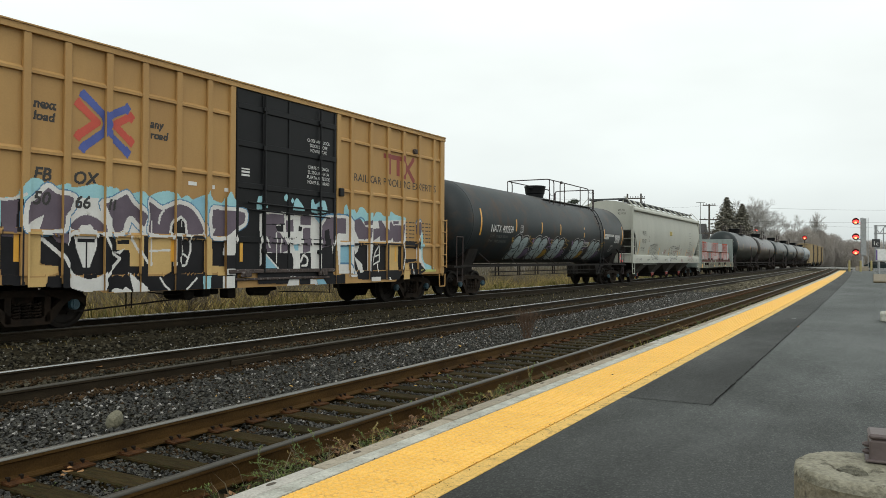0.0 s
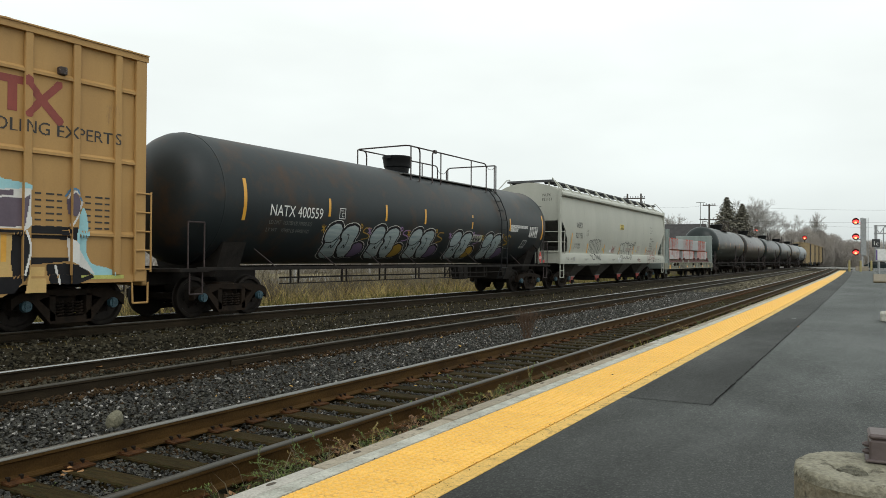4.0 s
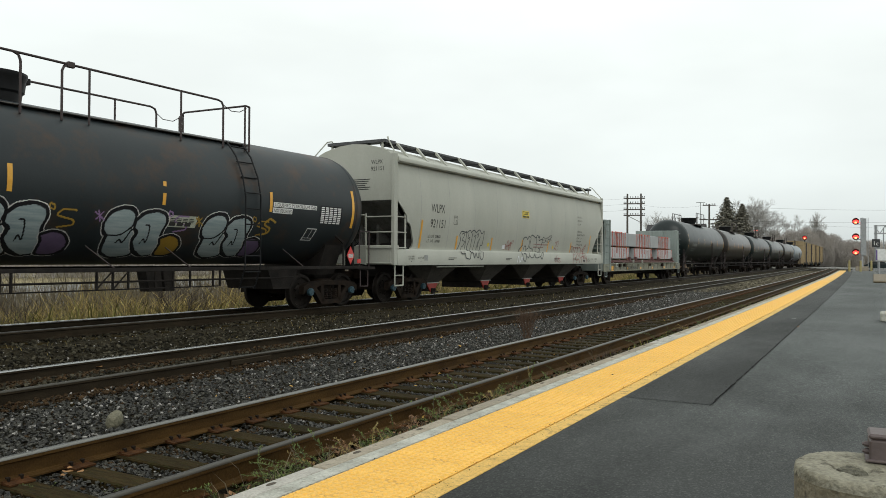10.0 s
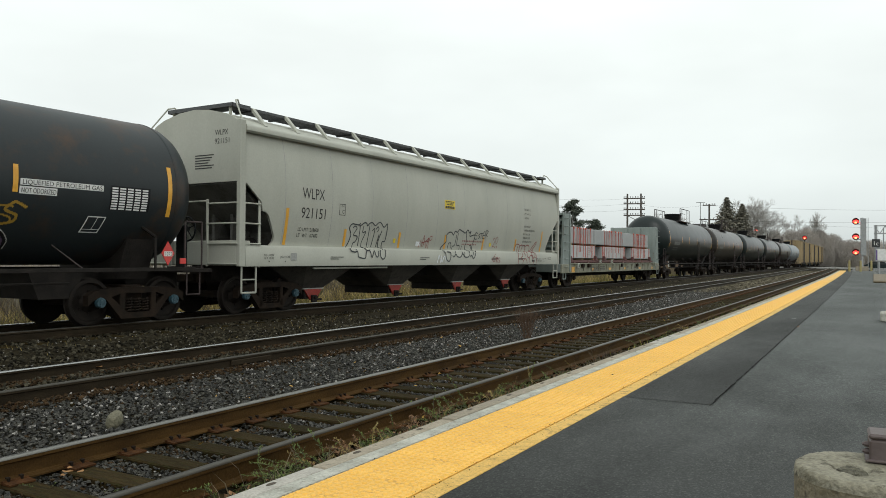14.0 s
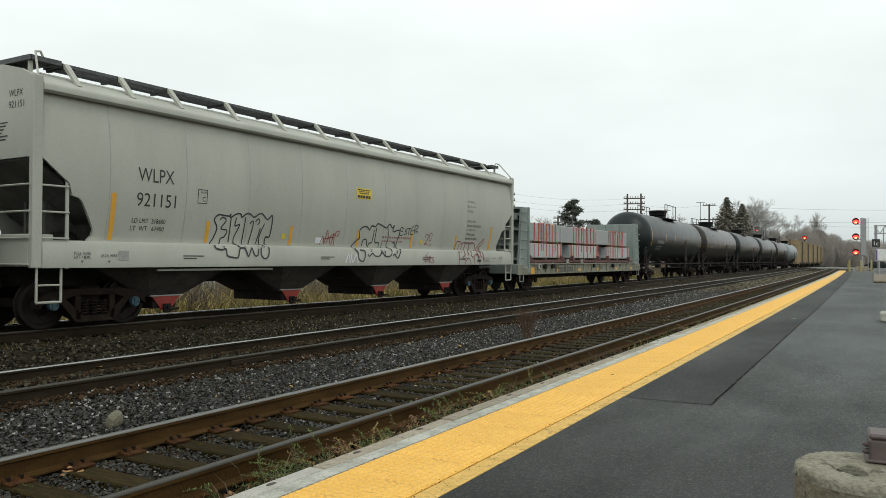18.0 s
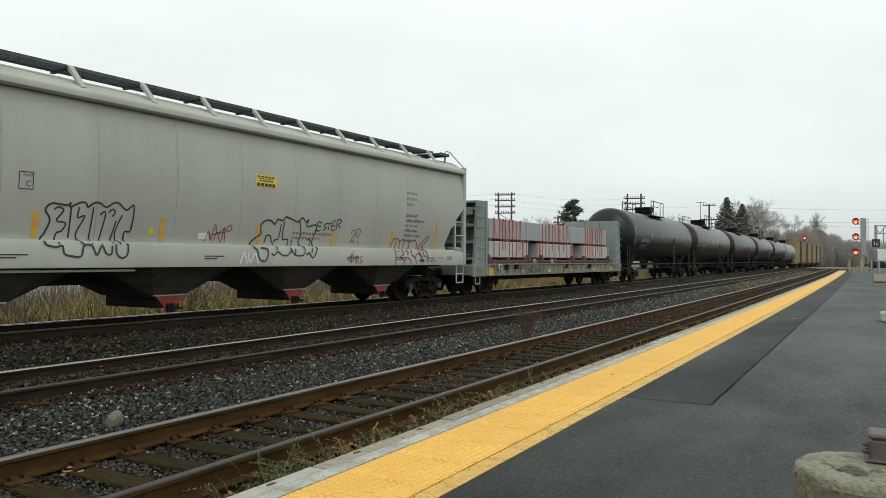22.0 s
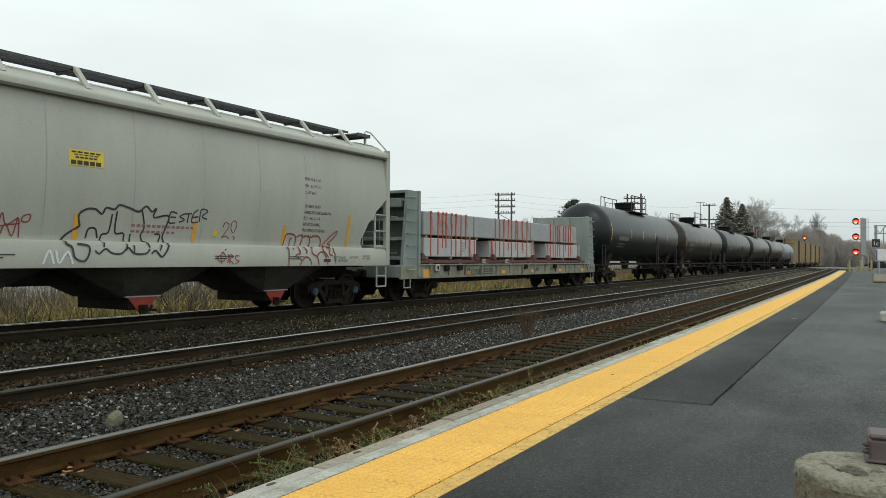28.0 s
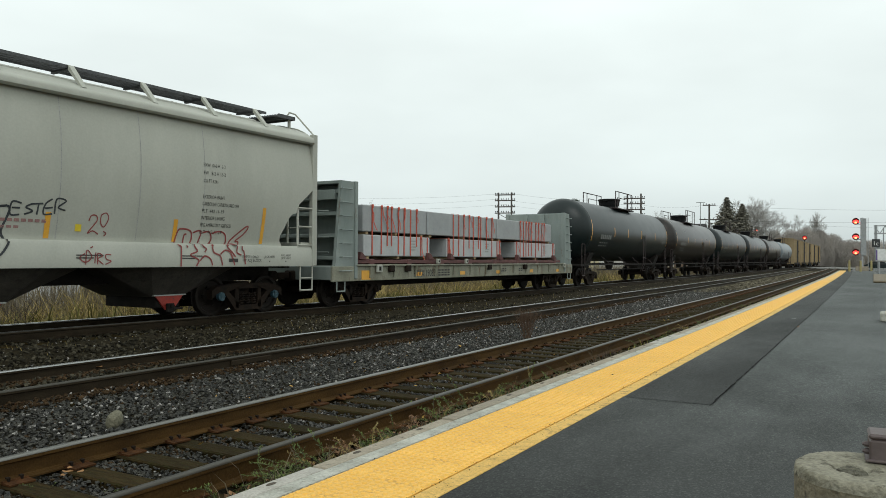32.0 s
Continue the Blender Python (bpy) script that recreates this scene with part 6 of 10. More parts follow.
def hopper(x):
    c = car_base("covered_hopper", x, "light grey four-bay covered hopper with marker tags", "hopper car")
    L = 9.57
    levels = [1.60, 1.66, 1.74, 1.86, 2.1, 2.33, 2.40, 2.44, 2.5, 2.64, 2.85, 3.05, 3.3, 3.6, 3.9, 4.1, 4.24]
    # side sheets are cut back in a rounded slope above the end platforms
    for s in (-1, 1):
        g = Geo()
        rings = []
        for v in levels:
            e = float(np.interp(v, (1.60, 1.66, 1.74, 1.86, 2.33, 2.40, 2.44, 2.64, 3.05), (8.44, 8.43, 8.35, 8.34, 8.60, 8.68, 8.82, 8.88, 9.40)))
            n = 24
            rings.append([(-e + 2 * e * i / n, s * hop_y(max(v, 1.66)), v) for i in range(n + 1)])
        g.loft(rings, close=False)
        rings = [[(p[0], p[1] - s * 0.05, p[2]) for p in r] for r in rings]
        g.loft(rings, close=False)
        part("side_sheet", g, M_HOPPER, c)
        part("side_sill", Geo().prism([(s * 1.40, 1.14), (s * 1.61, 1.14), (s * 1.615, 1.18), (s * 1.605, 1.55), (s * 1.56, 1.63), (s * 1.40, 1.63)], "x", -L + 0.19, L - 0.19), M_HOPPER, c)
        # eave with a rolled lip, corner posts
        part("eave", Geo().prism([(s * 1.40, 4.23), (s * 1.60, 4.19), (s * 1.655, 4.23), (s * 1.66, 4.31), (s * 1.63, 4.36), (s * 1.57, 4.39), (s * 1.36, 4.50)], "x", -9.40, 9.40), M_HOPPER, c)
        for e in (-1, 1):
            part("corner_post", Geo().box(*sorted((e * 9.39, e * 9.57)), *sorted((s * 1.50, s * 1.62)), 1.14, 4.46, 0.012), M_HOPPER, c)
        for u in (-8.07, -6.27, -4.47, -2.67, -0.87, 0.93, 2.65, 4.3, 5.9):
            g = Geo()
            g.loft([[(u - 0.010, s * (hop_y(v) + 0.003), v), (u + 0.010, s * (hop_y(v) + 0.003), v)] for v in [1.66 + 0.28 * i for i in range(10)]], close=False)
            part("weld_seam", g, M_SEAM, c)
    # roof: shallow arch with hatch troughs and raised running boards
    sec = [(-1.42, 4.44), (-1.30, 4.52), (-1.05, 4.62), (-0.5, 4.75), (0, 4.79), (0.5, 4.75), (1.05, 4.62), (1.30, 4.52), (1.42, 4.44), (1.3, 4.2), (-1.3, 4.2)]
    part("roof", Geo().prism(sec, "x", -9.42, 9.42), M_HOPPER, c)
    part("hatch_trough", Geo().box(-8.7, 8.7, -0.36, 0.36, 4.6, 4.83, 0.03), M_HOPPER, c)
    for i in range(10):
        u = -7.9 + i * 1.755
        part("hatch_clamp", Geo().box(u - 0.04, u + 0.04, -0.28, 0.28, 4.81, 4.85, 0.01), M_UNDER, c)
    for s in (-1, 1):
        b = part("running_board", Geo().box(-8.72, 8.30, *sorted((s * 0.50, s * 0.53)), 4.84, 4.90).box(-8.72, 8.30, *sorted((s * 1.04, s * 1.06)), 4.84, 4.90), M_GRATE, c, "dark steel-grating running board")
        g = Geo()
        for i in range(200):
            u = -8.70 + i * 0.085
            g.box(u, u + 0.03, *sorted((s * 0.53, s * 1.04)), 4.85, 4.89)
        part("grating", g, M_GRATE, b)
        for u in [-8.63, -7.48] + [-6.29 + 1.575 * i for i in range(10)]:
            part("bracket", Geo().prism([(s * 1.065, 4.90), (s * 1.10, 4.88), (s * 1.50, 4.44), (s * 1.44, 4.44), (s * 1.08, 4.80)], "x", u - 0.055, u + 0.055), M_HOPPER, c)
            part("crosspiece", Geo().box(u - 0.03, u + 0.03, *sorted((s * 0.5, s * 1.06)), 4.80, 4.845), M_GRATE, c)
    for e in (-1, 1):
        # end walkway of grating that steps up to the middle, carried on short posts
        b = part("end_walkway", Geo().box(*sorted((e * 8.72, e * 9.30)), -1.06, 1.06, 4.88, 4.90).box(*sorted((e * 8.72, e * 9.30)), -1.08, -1.05, 4.84, 4.93).box(*sorted((e * 8.72, e * 9.30)), 1.05, 1.08, 4.84, 4.93).box(*sorted((e * 9.28, e * 9.32)), -1.08, 1.08, 4.84, 4.93), M_GRATE, c, "dark steel-grating end walkway")
        g = Geo()
        for i in range(24):
            q = -1.03 + i * 0.088
            g.box(*sorted((e * 8.74, e * 9.28)), q, q + 0.03, 4.90, 4.925)
        part("grating", g, M_GRATE, b)
        for y in (-0.95, 0.95):
            part("bracket", Geo().box(*sorted((e * 9.20, e * 9.27)), y - 0.03, y + 0.03, 4.55, 4.86, 0.01), M_HOPPER, c)
            part("grab_iron", Geo().tube([(e * 9.05, y * 1.10, 4.92), (e * 9.12, y * 1.12, 5.02), (e * 9.26, y * 1.2, 4.98), (e * 9.46, y * 1.64, 4.46)], 0.02, 6), M_HOPPER, c)
    # ends: upright head sheet, dark slope sheet below, platform, ladders
    for e in (-1, 1):
        g = Geo()
        g.prism([(-1.50, 3.08), (-1.50, 4.40), (-1.30, 4.54), (-1.05, 4.65), (-0.5, 4.78), (0, 4.82), (0.5, 4.78), (1.05, 4.65), (1.30, 4.54), (1.50, 4.40), (1.50, 3.08)], "x", *sorted((e * 9.40, e * 9.46)))
        part("end_sheet", g, M_HOPPER, c)
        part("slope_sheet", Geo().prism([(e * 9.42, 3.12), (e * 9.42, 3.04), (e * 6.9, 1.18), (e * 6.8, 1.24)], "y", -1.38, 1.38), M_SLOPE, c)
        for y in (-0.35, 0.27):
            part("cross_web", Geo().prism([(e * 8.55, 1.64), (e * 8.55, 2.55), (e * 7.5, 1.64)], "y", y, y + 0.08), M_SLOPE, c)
        # plate added to close off the view through the end and keep it dark
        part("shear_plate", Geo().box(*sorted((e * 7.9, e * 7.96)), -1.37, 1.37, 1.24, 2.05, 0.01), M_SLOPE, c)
        part("end_sill", Geo().box(*sorted((e * 9.1, e * 9.565)), -1.49, 1.49, 1.16, 1.73, 0.02), M_HOPPER, c)
        part("end_platform", Geo().box(*sorted((e * 8.3, e * 9.1)), -1.49, 1.49, 1.30, 1.38), M_HOP_DARK, c)
        part("brake_reservoir", Geo().lathe([(-0.9, 0.08), (-0.8, 0.2), (0.5, 0.2), (0.6, 0.08)], "y", 16, (e * 8.35, 0, 1.62)), M_UNDER, c)
        for s in (-1, 1):
            y = s * 1.56
            for u in (8.90,):
                part("ladder_rail", Geo().box(*sorted((e * (u - 0.03), e * (u + 0.03))), y - 0.02, y + 0.02, 1.12, 2.68, 0.006), M_HOPPER, c)
            for k in range(4):
                z = 1.2 + 0.46 * k
                part("rung", Geo().cyl((e * 8.88, y - s * -0.03, z), (e * 9.5, y - s * -0.03, z), 0.018, seg=6), M_HOPPER, c)
            part("end_ladder_rail", Geo().box(*sorted((e * 9.56, e * 9.61)), *sorted((s * 0.58, s * 0.63)), 1.14, 2.68, 0.006), M_HOPPER, c)
            for k in range(4):
                z = 1.2 + 0.46 * k
                part("rung", Geo().cyl((e * 9.59, s * 0.60, z), (e * 9.59, s * 1.55, z), 0.018, seg=6), M_HOPPER, c)
            part("step", Geo().tube([(e * 9.0, y, 1.14), (e * 9.0, y, 0.54), (e * 9.45, y, 0.54), (e * 9.45, y, 1.14)], 0.024, 6).cyl((e * 9.0, y, 0.84), (e * 9.45, y, 0.84), 0.018, seg=6), M_HOPPER, c)
        part("handrail", Geo().tube([(e * 9.59, -0.62, 2.64), (e * 9.59, 0.62, 2.64)], 0.018, 6), M_HOPPER, c)
        part("brake_platform", Geo().box(*sorted((e * 9.57, e * 9.8)), -0.5, 0.5, 1.08, 1.13, 0.01), M_UNDER, c)
        coupler(c, e * 9.5, e)
        truck(c, -8.0 if e < 0 else 7.7)
    # four bays with red gates
    for u in (-6.18, -2.25, 1.68, 5.6):
        g = Geo()
        top = [(-1.92, -1.0), (-0.95, -1.5), (0.95, -1.5), (1.92, -1.0), (1.92, 1.0), (0.95, 1.5), (-0.95, 1.5), (-1.92, 1.0)]
        low = [(-0.44, -0.78), (-0.38, -0.85), (0.38, -0.85), (0.44, -0.78), (0.44, 0.78), (0.38, 0.85), (-0.38, 0.85), (-0.44, 0.78)]
        g.loft([[(u + p, q, 1.2) for p, q in top], [(u + p, q, 0.5) for p, q in low]])
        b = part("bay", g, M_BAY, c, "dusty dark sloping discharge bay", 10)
        part("gate", Geo().prism([(u - 0.36, 0.52), (u + 0.36, 0.52), (u + 0.10, 0.22), (u - 0.10, 0.22)], "y", -0.90, -0.86), M_GATE, b, "red-painted outlet gate")
        part("gate_frame", Geo().box(u - 0.30, u + 0.30, -0.85, 0.85, 0.26, 0.52, 0.02), M_UNDER, b)
        part("capstan", Geo().box(u - 0.10, u + 0.09, -0.97, -0.9, 0.17, 0.36, 0.015).cyl((u + 0.05, -0.94, 0.24), (u + 0.30, -0.94, 0.24), 0.025, seg=8).cyl((u, -1.02, 0.30), (u, -0.95, 0.30), 0.05, seg=10), M_UNDER, b)
        part("gate_lip", Geo().box(u - 0.42, u + 0.42, -0.93, -0.86, 0.52, 0.545), M_HOP_DARK, b)
    part("centre_sill", Geo().box(-9.2, 9.2, -0.32, 0.32, 0.78, 1.16), M_UNDER, c)
    part("brake_pipe", Geo().cyl((-6.9, -1.5, 1.08), (-3.6, -1.5, 1.08), 0.025, seg=6), M_HOPPER, c)
    # amber strips, lettering, tags
    for u, v0, v1 in ((-7.97, 1.66, 2.55), (-5.62, 1.66, 2.12), (-2.97, 1.66, 2.12), (-0.24, 1.66, 2.12), (2.47, 1.66, 2.12), (5.22, 1.66, 2.12), (7.72, 1.66, 2.50)):
        g = Geo()
        g.loft([[on_hop(u - 0.05, v0 + (v1 - v0) * i / 3), on_hop(u + 0.05, v0 + (v1 - v0) * i / 3)] for i in range(4)], close=False)
        part("reflector", g, M_REFLECTOR, c, "amber reflector strip")
    g = Geo()
    writing(g, "WLPX", -7.46, 2.82, 0.27, on_hop, width=0.86)
    writing(g, "921151", -7.48, 2.34, 0.26, on_hop, width=0.95)
    writing(g, "LD LMT  218600", -7.54, 2.01, 0.09, on_hop, width=0.80)
    writing(g, "LT  WT   67400", -7.56, 1.86, 0.09, on_hop, width=0.80)
    writing(g, "C", -5.85, 2.53, 0.10, on_hop)
    writing(g, "PLATE", -5.89, 2.70, 0.04, on_hop)
    for a, b, p, q in ((-5.97, -5.71, 2.48, 2.495), (-5.97, -5.71, 2.765, 2.78), (-5.97, -5.955, 2.48, 2.78), (-5.725, -5.71, 2.48, 2.78)):
        g.quad(on_hop(a, p), on_hop(b, p), on_hop(b, q), on_hop(a, q))
    for i, text in enumerate(("EXW 10-8 H  6-2", "EW   8-2 H 15-2", "CU FT 6241")):
        writing(g, text, 5.86, 3.28 - 0.17 * i, 0.075, on_hop, width=0.62 if i < 2 else 0.40)
    for i, text in enumerate(("EXTERIOR PAINT", "CARBOLINE CARBOGUARD 904", "PLT  442 11-19", "INTERIOR LINING", "PPG AMERCOAT 428FGLD", "PLT  442 11-19")):
        writing(g, text, 5.86, 2.60 - 0.15 * i, 0.075, on_hop, width=0.042 * len(text) + 0.03)
    for u, text in ((-8.80, "PULL HERE"), (8.25, "PULL HERE")):
        writing(g, text, u, 1.38, 0.05, on_hop, width=0.34)
        writing(g, "LIFT HERE", u, 1.31, 0.05, on_hop, width=0.34)
        writing(g, "JACK HERE", u + (0.55 if u < 0 else -0.55), 1.34, 0.05, on_hop, width=0.34)
        for k in (0.17, 0.72 if u < 0 else -0.38):
            g.quad(on_hop(u + k - 0.025, 1.27), on_hop(u + k, 1.23), on_hop(u + k + 0.025, 1.27))
    writing(g, "EMPTY LOAD", 7.0, 1.33, 0.06, on_hop, width=0.50)
    writing(g, '1/4" ADJ BLOCK', 7.0, 1.25, 0.06, on_hop, width=0.60)
    g.quad(on_hop(6.6, 1.24), on_hop(6.87, 1.24), on_hop(6.87, 1.32), on_hop(6.6, 1.32))
    for u in (-6.35, -1.95, 2.95, 5.3):
        for k in range(2):
            g.quad(on_hop(u, 1.36 - 0.05 * k), on_hop(u + 0.55 - 0.2 * k, 1.36 - 0.05 * k), on_hop(u + 0.55 - 0.2 * k, 1.38 - 0.05 * k), on_hop(u, 1.38 - 0.05 * k))
    part("lettering", g, M_INK, c, "black stencilled lettering")
    g = Geo()
    for u in (-7.88,):
        g.quad(on_hop(u, 1.28), on_hop(u + 0.22, 1.28), on_hop(u + 0.22, 1.46), on_hop(u, 1.46))
    part("data_plate", g, M_SEAM, c)
    g = Geo()
    for v, w in ((1.93, 0.09), (1.82, 0.075)):
        for i in range(13 if v > 1.9 else 9):
            a = 0.92 + 0.12 * i
            g.quad(on_hop(a, v), on_hop(a + 0.085, v), on_hop(a + 0.085, v + w * 0.6), on_hop(a, v + w * 0.6))
    part("caution_lines", g, mat("faded_red", (0.24, 0.12, 0.11), (0.30, 0.17, 0.155), 4, 0.6), c, "faded red caution lettering")
    for u in (-3.22, 3.06):
        part("sticker", Geo().quad(on_hop(u - 0.06, 1.80), on_hop(u + 0.06, 1.80), on_hop(u + 0.06, 1.93), on_hop(u - 0.06, 1.93)), M_SIGN, c, "small yellow sticker")
    part("card_frame", Geo().quad(on_hop(-2.02, 1.73), on_hop(-1.76, 1.73), on_hop(-1.76, 1.87), on_hop(-2.02, 1.87)), T_WHITE, c, "small white card")
    s = part("notice", Geo().quad(on_hop(-0.46, 2.98), on_hop(0.23, 2.98), on_hop(0.23, 3.27), on_hop(-0.46, 3.27)), M_SIGN, c, "yellow emergency notice")
    g = Geo()
    top = lambda u, v: (u, -(hop_y(v) + 0.010), v)
    for i, (h, w) in enumerate(((0.03, 0.6), (0.018, 0.5), (0.03, 0.45), (0.075, 0.62))):
        v = (3.21, 3.17, 3.115, 3.00)[i]
        n = 5
        for j in range(n):
            a = -0.115 - w / 2 + j * w / n
            g.quad(top(a, v), top(a + w / n * 0.8, v), top(a + w / n * 0.8, v + h), top(a, v + h))
    part("notice_bars", g, M_INK, s)
    g = Geo()
    end = lambda u, v: (-9.466, -u, v)
    writing(g, "WLPX", 0.70, 4.17, 0.12, end, width=0.42)
    writing(g, "921151", 0.69, 3.97, 0.12, end, width=0.47)
    for i in range(6):
        w = 0.62 - 0.06 * (i * 5 % 4)
        g.quad(end(0.05, 3.71 - 0.06 * i), end(0.05 + w, 3.71 - 0.06 * i), end(0.05 + w, 3.735 - 0.06 * i), end(0.05, 3.735 - 0.06 * i))
    part("end_lettering", g, M_INK, c)
    tag = Tags(on_hop)
    hopper_tags(tag)
    for code, material, label in ((1, T_BLACK, "black marker tags"), (2, T_RED, "dull red marker tags"), (3, T_WHITE, "white marker tag")):
        for a, b in ((-9.0, -2.7), (-2.7, -1.0), (-1.0, 1.785), (1.785, 2.88), (2.88, 4.6), (4.6, 9.0)):
            piece = only_between(tag.geo[code], a, b)
            if piece.f:
                part("graffiti", piece, material, c, label)
    return c


def hopper_tags(tag):
    tag.line(1, [(-5.44, 1.74), (-5.36, 1.98), (-5.46, 2.16), (-5.36, 2.27), (-5.22, 2.27), (-5.04, 2.26), (-5.00, 2.31), (-5.00, 2.23), (-4.82, 2.32), (-4.70, 2.32), (-4.66, 2.25), (-4.54, 2.33), (-4.42, 2.34), (-4.28, 2.27), (-4.14, 2.35), (-4.02, 2.36), (-3.84, 2.24), (-3.68, 2.33), (-3.70, 1.86), (-3.84, 1.81), (-3.84, 1.43), (-3.96, 1.32), (-4.08, 1.40), (-4.10, 1.58)], 0.035)
    tag.line(1, [(-5.44, 1.74), (-5.50, 1.65), (-5.48, 1.55), (-5.30, 1.51), (-5.18, 1.53), (-5.14, 1.39), (-5.00, 1.35), (-4.82, 1.35), (-4.76, 1.54), (-4.60, 1.54), (-4.50, 1.37), (-4.40, 1.55), (-4.30, 1.40), (-4.20, 1.40), (-4.18, 1.55)], 0.035)
    tag.line(1, [(-5.30, 2.17), (-5.22, 2.22), (-5.12, 2.16), (-5.24, 1.98), (-5.06, 1.94), (-5.12, 1.80), (-5.22, 1.75), (-5.24, 1.56)], 0.03)
    tag.line(1, [(-4.98, 2.23), (-4.98, 1.68)], 0.03)
    tag.line(1, [(-4.82, 2.24), (-4.84, 2.05), (-4.70, 2.08), (-4.84, 1.76), (-4.76, 1.56)], 0.03)
    tag.line(1, [(-4.54, 2.26), (-4.58, 1.57)], 0.03)
    tag.line(1, [(-4.40, 2.12), (-4.28, 2.15), (-4.38, 1.57)], 0.03)
    tag.line(1, [(-4.22, 2.17), (-4.14, 2.24), (-4.08, 2.18), (-4.14, 2.10)], 0.03)
    tag.line(1, [(-4.04, 2.03), (-4.14, 1.60)], 0.03)
    tag.line(1, [(-3.92, 2.14), (-4.04, 1.83), (-4.00, 1.58)], 0.03)
    tag.line(1, [(-0.16, 1.90), (-0.20, 2.10), (-0.06, 2.21), (0.12, 2.22), (0.26, 2.14), (0.34, 2.26), (0.52, 2.24), (0.62, 2.33), (0.86, 2.28), (1.06, 2.23), (1.22, 2.34), (1.36, 2.24), (1.46, 2.31), (1.42, 2.13), (1.78, 2.17), (1.68, 1.77), (1.74, 1.59), (1.58, 1.35), (1.42, 1.47), (1.32, 1.41)], 0.04)
    tag.line(1, [(-0.16, 1.90), (-0.42, 1.73), (-0.50, 1.59), (-0.38, 1.51), (-0.32, 1.32), (-0.14, 1.26), (-0.04, 1.40), (-0.06, 1.54), (-0.28, 1.57)], 0.04)
    tag.line(1, [(0.08, 1.46), (0.16, 1.40), (0.30, 1.49), (0.44, 1.41), (0.64, 1.41), (0.78, 1.52), (0.92, 1.41), (1.18, 1.41), (1.28, 1.50)], 0.035)
    tag.line(1, [(-0.02, 1.68), (0.02, 1.85), (0.16, 1.86), (0.22, 1.69)], 0.035)
    tag.line(1, [(0.26, 1.52), (0.30, 1.75), (0.44, 1.81), (0.48, 2.15)], 0.035)
    tag.line(1, [(0.58, 2.21), (0.58, 1.81), (0.78, 1.78), (0.74, 1.46)], 0.035)
    tag.line(1, [(0.92, 1.79), (0.92, 1.41)], 0.035)
    tag.line(1, [(1.12, 2.29), (1.22, 1.94), (1.16, 1.76), (1.28, 1.53)], 0.035)
    tag.line(1, [(1.48, 1.80), (1.62, 1.77), (1.52, 1.47)], 0.035)
    tag.line(1, [(1.98, 2.24), (1.82, 2.26), (1.80, 2.05), (1.96, 2.05)], 0.03)
    tag.line(1, [(1.82, 2.16), (1.96, 2.16)], 0.03)
    tag.line(1, [(2.16, 2.24), (2.06, 2.18), (2.18, 2.12), (2.04, 2.06)], 0.03)
    tag.line(1, [(2.16, 2.24), (2.36, 2.26)], 0.03)
    tag.line(1, [(2.28, 2.25), (2.26, 2.06)], 0.03)
    tag.line(1, [(2.52, 2.35), (2.40, 2.25), (2.38, 2.08), (2.54, 2.09)], 0.03)
    tag.line(1, [(2.40, 2.18), (2.54, 2.20)], 0.03)
    tag.line(1, [(2.58, 2.09), (2.60, 2.35), (2.78, 2.33), (2.64, 2.21), (2.78, 2.16)], 0.03)
    tag.line(2, [(-1.84, 1.68), (-1.74, 1.91), (-1.66, 1.71), (-1.58, 2.07), (-1.50, 1.87), (-1.30, 2.00)], 0.022)
    tag.line(2, [(-1.70, 1.83), (-1.26, 1.90)], 0.022)
    tag.line(2, [(-1.58, 1.71), (-1.50, 1.89), (-1.38, 1.68), (-1.30, 2.00), (-1.26, 1.66)], 0.022)
    tag.line(2, [(-1.22, 2.03), (-1.10, 2.06), (-1.12, 1.94), (-1.24, 1.94), (-1.22, 2.03)], 0.022)
    tag.line(2, [(3.26, 2.00), (3.30, 2.10), (3.40, 2.10), (3.42, 2.00), (3.26, 1.78), (3.36, 1.82), (3.48, 1.76)], 0.022)
    tag.line(2, [(3.50, 2.12), (3.60, 2.16), (3.66, 2.06), (3.58, 1.90), (3.50, 1.98), (3.50, 2.12)], 0.022)
    tag.line(2, [(3.58, 1.82), (3.64, 1.78), (3.60, 1.73)], 0.022)
    tag.line(2, [(3.14, 1.20), (3.16, 1.46), (3.26, 1.34), (3.14, 1.24), (3.02, 1.32), (3.12, 1.40)], 0.022)
    tag.line(2, [(3.32, 1.22), (3.34, 1.42)], 0.022)
    tag.line(2, [(3.38, 1.20), (3.38, 1.40), (3.48, 1.36), (3.38, 1.30), (3.50, 1.20)], 0.022)
    tag.line(2, [(3.66, 1.38), (3.55, 1.38), (3.56, 1.30), (3.66, 1.26), (3.54, 1.20)], 0.022)
    tag.line(2, [(3.23, 1.50), (3.28, 1.53)], 0.022)
    tag.line(2, [(5.29, 1.15), (5.29, 1.54), (5.23, 1.60), (5.29, 1.87), (5.37, 1.93), (5.55, 1.92), (5.65, 1.86), (5.67, 1.72), (5.63, 1.59), (5.71, 1.47), (5.53, 1.39), (5.75, 1.29), (5.69, 1.16)], 0.035)
    tag.line(2, [(5.69, 1.86), (5.85, 1.91), (5.91, 1.85), (5.85, 1.61), (5.95, 1.53), (5.91, 1.45)], 0.035)
    tag.line(2, [(5.95, 1.87), (6.13, 1.89), (6.21, 1.74), (6.13, 1.59), (6.17, 1.45), (6.35, 1.37), (6.41, 1.17)], 0.035)
    tag.line(2, [(6.21, 1.86), (6.41, 1.91), (6.59, 1.85), (6.63, 1.67), (6.55, 1.58), (6.69, 1.46), (6.79, 1.36)], 0.035)
